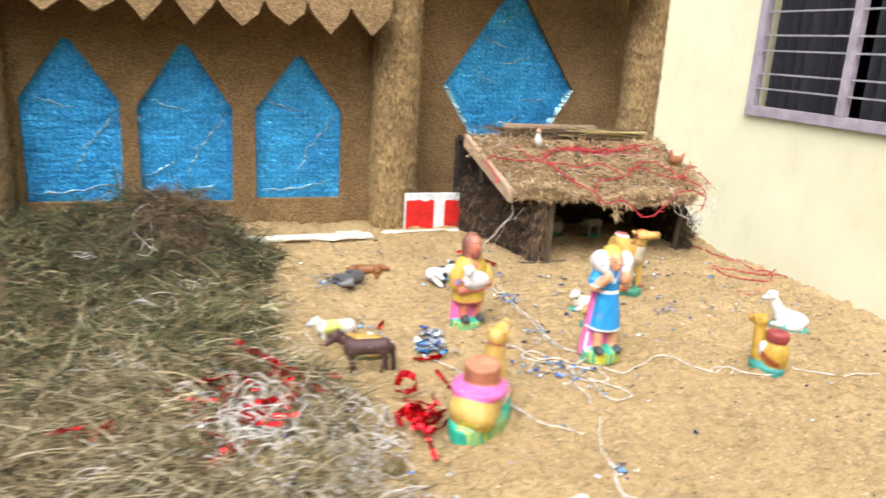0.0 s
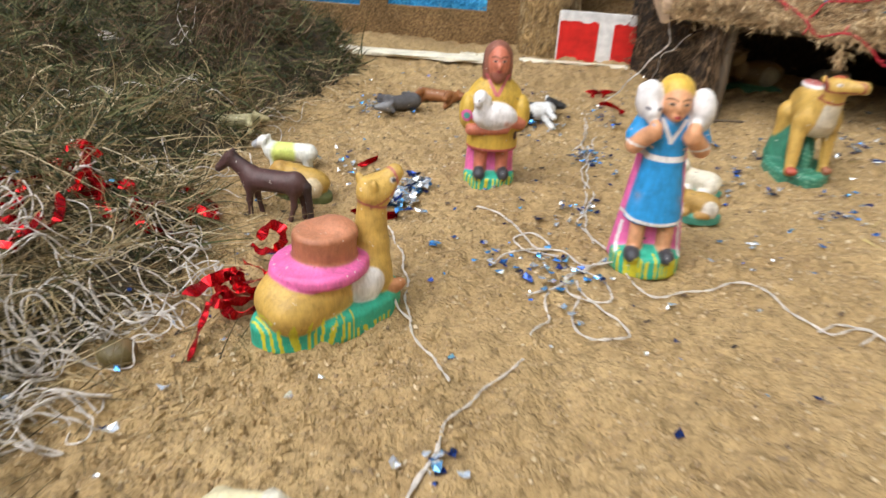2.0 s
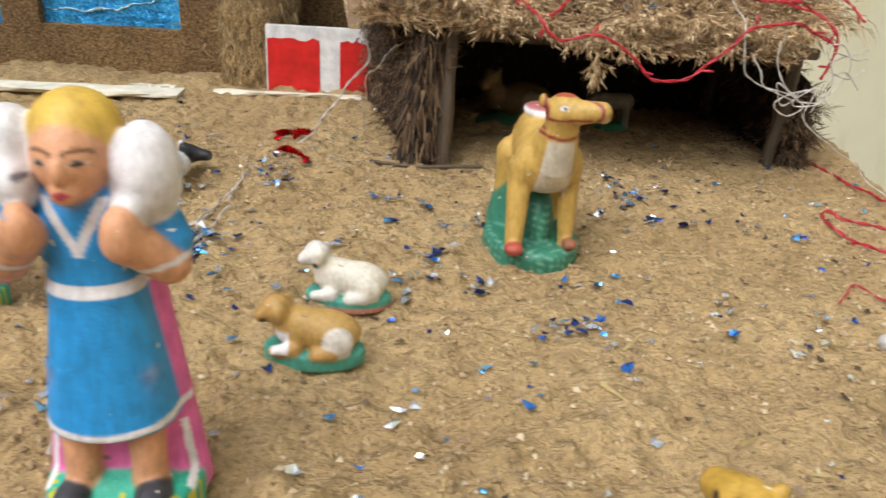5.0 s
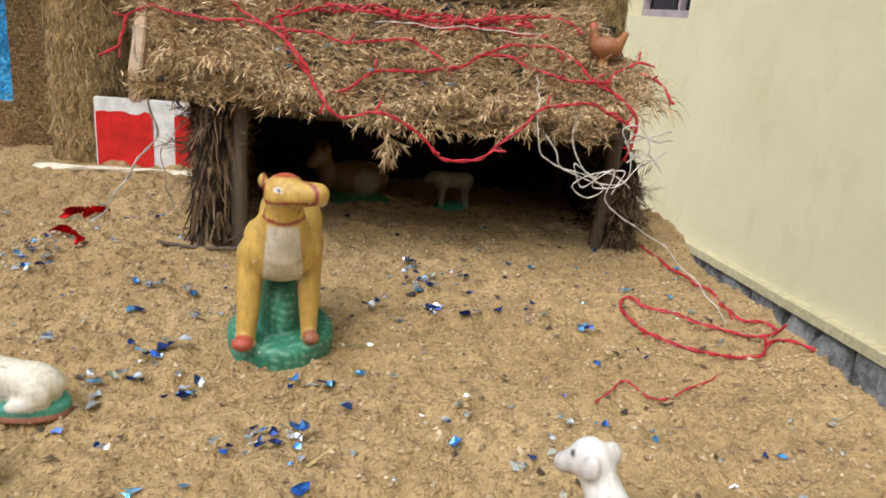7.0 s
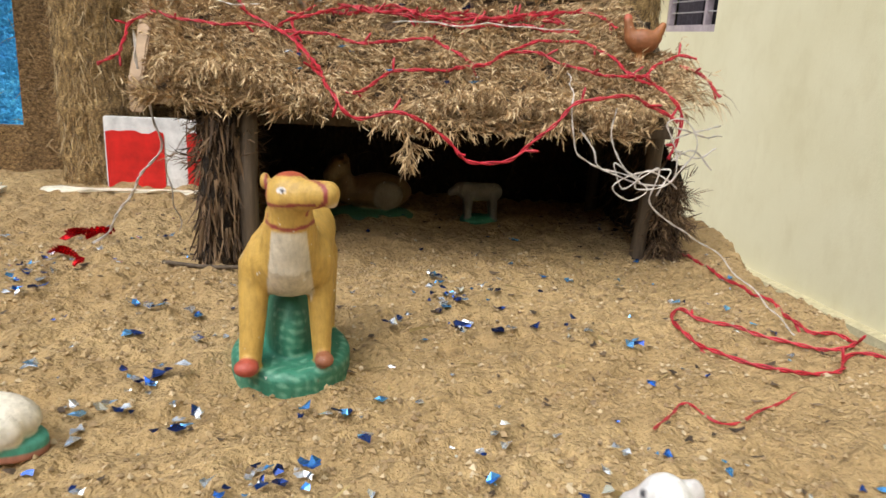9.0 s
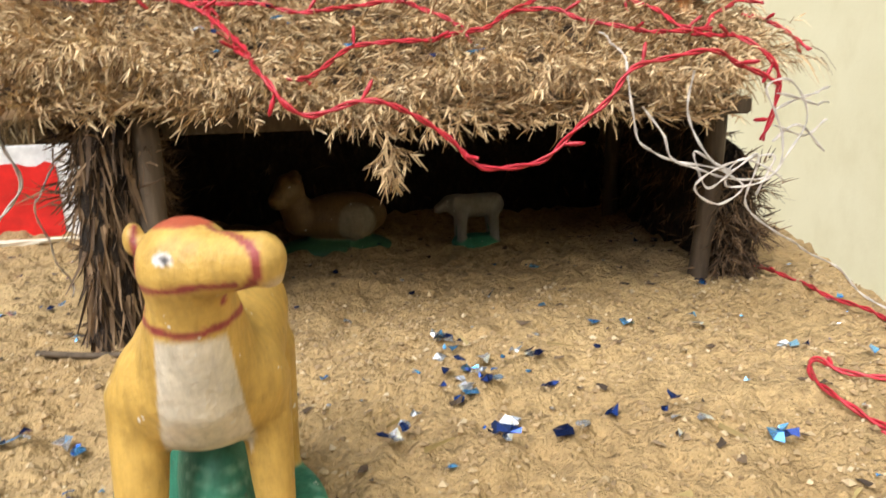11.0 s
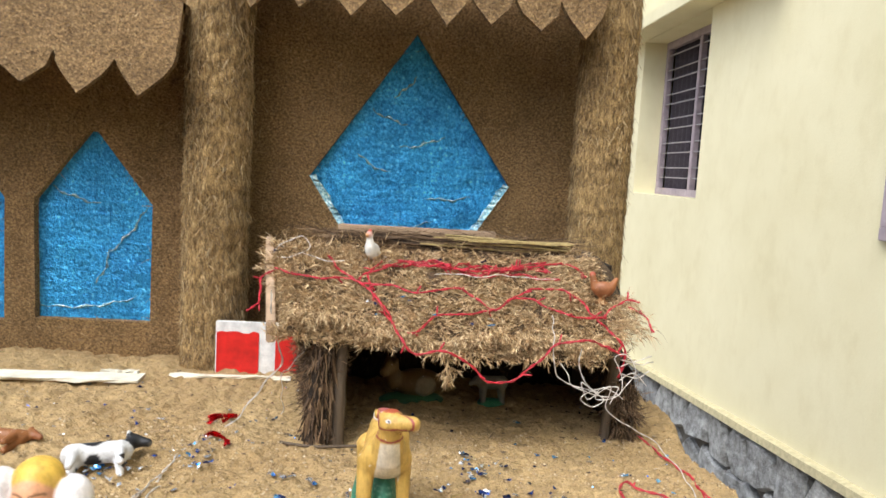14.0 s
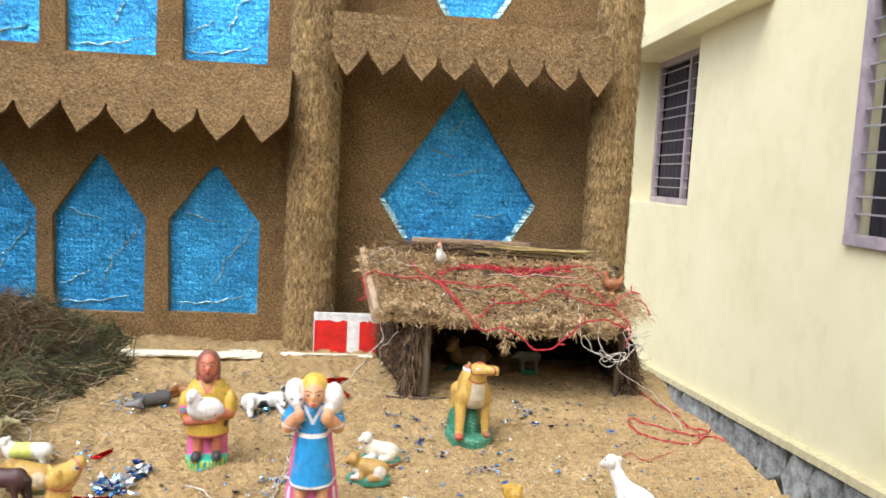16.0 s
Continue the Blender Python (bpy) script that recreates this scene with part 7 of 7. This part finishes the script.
def hay_pts(pts, lift):
    return [(x, y, hay_top(x, y) + lift + 0.008 * math.sin(i * 2.2)) for i, (x, y) in enumerate(pts)]


ribbon(hay_pts([(1.514, 1.899), (1.565, 1.818), (1.613, 1.78), (1.639, 1.82), (1.627, 1.921), (1.649, 1.939), (1.693, 1.88), (1.659, 1.873)], 0.008), 0.013, 6)
ribbon(hay_pts([(1.59, 1.86), (1.644, 1.786), (1.67, 1.83), (1.663, 1.86)], 0.009), 0.012, 3)
ribbon(hay_pts([(1.5, 1.87), (1.52, 1.88), (1.53, 1.9)], 0.015), 0.014, 2)
ribbon([(1.778, 1.803, 0.03), (1.79, 1.815, 0.045), (1.81, 1.805, 0.04), (1.806, 1.785, 0.03), (1.785, 1.785, 0.025), (1.775, 1.8, 0.022)], 0.013, 4)
r = random.Random(31)
for k in range(6):
    x, y, a = r.gauss(1.785, 0.012), r.gauss(1.7, 0.02), r.uniform(0, 6)
    ribbon([(x + 0.012 * i * math.cos(a + 0.9 * i), y + 0.012 * i * math.sin(a + 0.9 * i), 0.012 + 0.012 * abs(math.sin(i + k)) + 0.002 * k) for i in range(5)], r.uniform(0.009, 0.015), r.uniform(2, 5))
ribbon([(1.78, 1.66, 0.03), (1.783, 1.63, 0.02), (1.785, 1.595, 0.004)], 0.007, 1)
ribbon(on_sand([(1.852, 1.96), (1.87, 1.952), (1.897, 1.949), (1.914, 1.962)], 0.006), 0.011, 2)
ribbon(on_sand([(1.884, 1.905), (1.884, 1.88), (1.886, 1.85), (1.884, 1.825)], 0.005), 0.008, 3)
ribbon(on_sand([(1.822, 2.118), (1.83, 2.14), (1.842, 2.158)], 0.005), 0.009, 2)
ribbon(on_sand([(2.19, 2.665), (2.21, 2.685), (2.238, 2.68)], 0.01), 0.009, 5)
ribbon(on_sand([(2.195, 2.64), (2.215, 2.655), (2.25, 2.66)], 0.012), 0.009, 6)
ribbon(on_sand([(2.2, 2.62), (2.205, 2.65), (2.23, 2.66), (2.222, 2.635)], 0.008), 0.008, 5)
ribbon(on_sand([(2.21, 2.556), (2.225, 2.56), (2.25, 2.545), (2.256, 2.522)], 0.009), 0.01, 4)
r = random.Random(8)
for cx, cy, spread, m in ((1.515, 1.675, 0.028, 9), (1.47, 1.79, 0.02, 3), (1.46, 1.56, 0.04, 3), (1.33, 1.67, 0.015, 2), (1.54, 1.82, 0.05, 3)):
    for k in range(m):
        x, y, a = r.gauss(cx, spread), r.gauss(cy, spread), r.uniform(0, 6)
        ribbon(hay_pts([(x + 0.014 * i * math.cos(a + 0.8 * i), y + 0.014 * i * math.sin(a + 0.8 * i)) for i in range(5)], r.uniform(0.0, 0.01)), r.uniform(0.006, 0.012), r.uniform(2, 6))


# ---- foil confetti ----
def confetti(name, x, y, size, label, lift=None):
    z = (sand_height(x, y) if lift is None else lift) + 0.0015
    tagged(finish(name, scraps(name, np.stack([x, y, z], -1), size, 0.45, 1.35), FLAKE), label, "confetti", kind="stuff")


n = 420
x, y = RNG.uniform(1.72, 3.05, n), 1.55 + 1.35 * RNG.uniform(0, 1, n) ** 0.75
confetti("foil_confetti", x, y, 0.0045 + 0.009 * RNG.uniform(0, 1, n) ** 1.5, "scattered scraps of silver and blue foil on sand")
heaps = [(1.9, 2.0, 0.015, 90), (1.922, 2.06, 0.012, 60), (1.79, 2.455, 0.026, 110), (2.08, 2.44, 0.035, 60), (2.18, 2.25, 0.02, 60), (2.16, 2.05, 0.02, 30), (2.14, 1.84, 0.035, 50), (2.05, 1.87, 0.02, 14), (2.68, 2.45, 0.03, 25),
         (2.2, 2.5, 0.03, 25), (1.76, 1.33, 0.03, 26), (1.79, 2.12, 0.03, 14), (2.03, 1.5, 0.015, 12), (2.25, 2.15, 0.03, 14), (2.42, 2.2, 0.04, 14), (1.97, 1.4, 0.02, 6)]
heaps += [(2.528, 2.124, 0.008, 5), (2.557, 2.125, 0.008, 6), (2.512, 2.106, 0.008, 4), (2.422, 2.26, 0.008, 5), (2.464, 2.19, 0.008, 4), (2.356, 2.431, 0.008, 4), (2.479, 2.368, 0.008, 3), (2.586, 2.214, 0.008, 3), (2.681, 2.434, 0.008, 6), (2.68, 2.374, 0.008, 5), (2.797, 2.162, 0.008, 2), (2.23, 2.444, 0.008, 5), (2.331, 2.267, 0.008, 3), (2.62, 2.38, 0.008, 2), (2.668, 2.515, 0.008, 2)]
heaps += [(a, b, 0.006, 3) for a, b in ((2.78, 2.15), (2.727, 2.094), (2.756, 2.113), (2.69, 2.172), (2.677, 2.148), (2.596, 2.166), (2.578, 2.197), (2.553, 2.205), (2.461, 2.177), (2.522, 2.112), (2.548, 2.111), (2.42, 2.25), (2.395, 2.202), (2.351, 2.423), (2.38, 2.416), (2.418, 2.405), (2.474, 2.356), (2.433, 2.346))]
heaps += [(a, b, 0.005, 3) for a, b in ((2.659, 2.513), (2.671, 2.432), (2.672, 2.363), (2.609, 2.369), (2.722, 2.366), (2.784, 2.373), (2.838, 2.335), (2.928, 2.477), (2.891, 2.544), (2.68, 2.119), (2.944, 2.64), (2.787, 2.715))]
heaps += [(a, b, 0.004, 2) for a, b in ((2.1, 1.989), (2.127, 1.986), (1.975, 1.878), (2.094, 1.807), (2.066, 1.825), (2.156, 1.737), (2.259, 1.798), (2.079, 2.038), (2.457, 2.057), (2.379, 1.976), (2.483, 2.0), (2.556, 2.08), (2.381, 1.656))]
xs_, ys_ = [], []
for hx, hy, s, m in heaps:
    xs_.append(RNG.normal(hx, s, m))
    ys_.append(RNG.normal(hy, s, m))
x, y = np.concatenate(xs_), np.concatenate(ys_)
near = np.hypot(x - 1.91, y - 2.03) < 0.09
spread = np.concatenate([np.full(m, s) for hx, hy, s, m in heaps])
confetti("foil_confetti_heap", x, y, RNG.uniform(0.005, 0.015, len(x)) * np.where(near, 1.5, np.where(spread < 0.01, 1.05, 1.0)), "crumpled blue and silver foil scraps in small heaps", sand_height(x, y) + RNG.uniform(0, 0.006, len(x)) + near * RNG.uniform(0, 0.008, len(x)))
n = 60
x, y = RNG.uniform(1.4, 1.84, n), RNG.uniform(1.28, 2.1, n)
confetti("foil_confetti_on_grass", x, y, RNG.uniform(0.006, 0.014, n), "foil scraps caught in the cut grass", sand_height(x, y) + hay_depth(x, y) + 0.008)
n = 14
x, y = RNG.uniform(2.36, 2.95, n), RNG.uniform(2.55, 2.78, n)
confetti("foil_confetti_on_roof", x, y, RNG.uniform(0.008, 0.014, n), "foil scraps caught in the thatch", roof_z(y) + 0.036)
x, y = np.array([2.701, 2.483, 2.495, 2.544, 2.556, 2.29, 2.3]), np.array([2.568, 2.622, 2.615, 2.639, 2.63, 2.76, 2.77])
confetti("foil_scraps_on_roof", x, y, np.array([0.02, 0.015, 0.012, 0.015, 0.011, 0.017, 0.014]), "larger white foil scraps lying on the thatch", roof_z(y) + 0.042)
# chips of wood by the stable
n = 40
x, y = RNG.uniform(2.5, 3.0, n), RNG.uniform(1.8, 2.5, n)
me = stalks("straw_bits", np.stack([x, y, sand_height(x, y) + 0.003], -1), np.stack([RNG.normal(size=n), RNG.normal(size=n), 0.05 * RNG.normal(size=n)], -1), RNG.uniform(0.01, 0.04, n), RNG.uniform(0.002, 0.004, n), np.full(n, 0.05))
tagged(finish("straw_bits", me, REED), "pale broken straw stalks on the sand", "straw", kind="stuff")
# a fallen twig by the stable's corner
V, F = tube(smooth_path([(2.34, 2.56, 0.006), (2.4, 2.545, 0.006), (2.46, 2.55, 0.007), (2.5, 2.56, 0.005)]), 0.0028, 6)
tagged(finish("twig", pydata("twig", V, F), POST_WOOD, smooth=True), "bent brown twig lying before the stable", "twig")
# a windfall nut at the grass edge
nut = [("e", (0, 0, 0.012), (0.022, 0.018, 0.017), (0.12, 0.09, 0.03)), ("e", (0.01, 0.004, 0.016), (0.014, 0.014, 0.013), (0.16, 0.1, 0.04))]
sculpt("dry_nut", nut, "brown dry nut at the edge of the grass", "nut", (1.716, 1.588, -0.004), 20, 0.82, 0.0024, 0.006, group="")
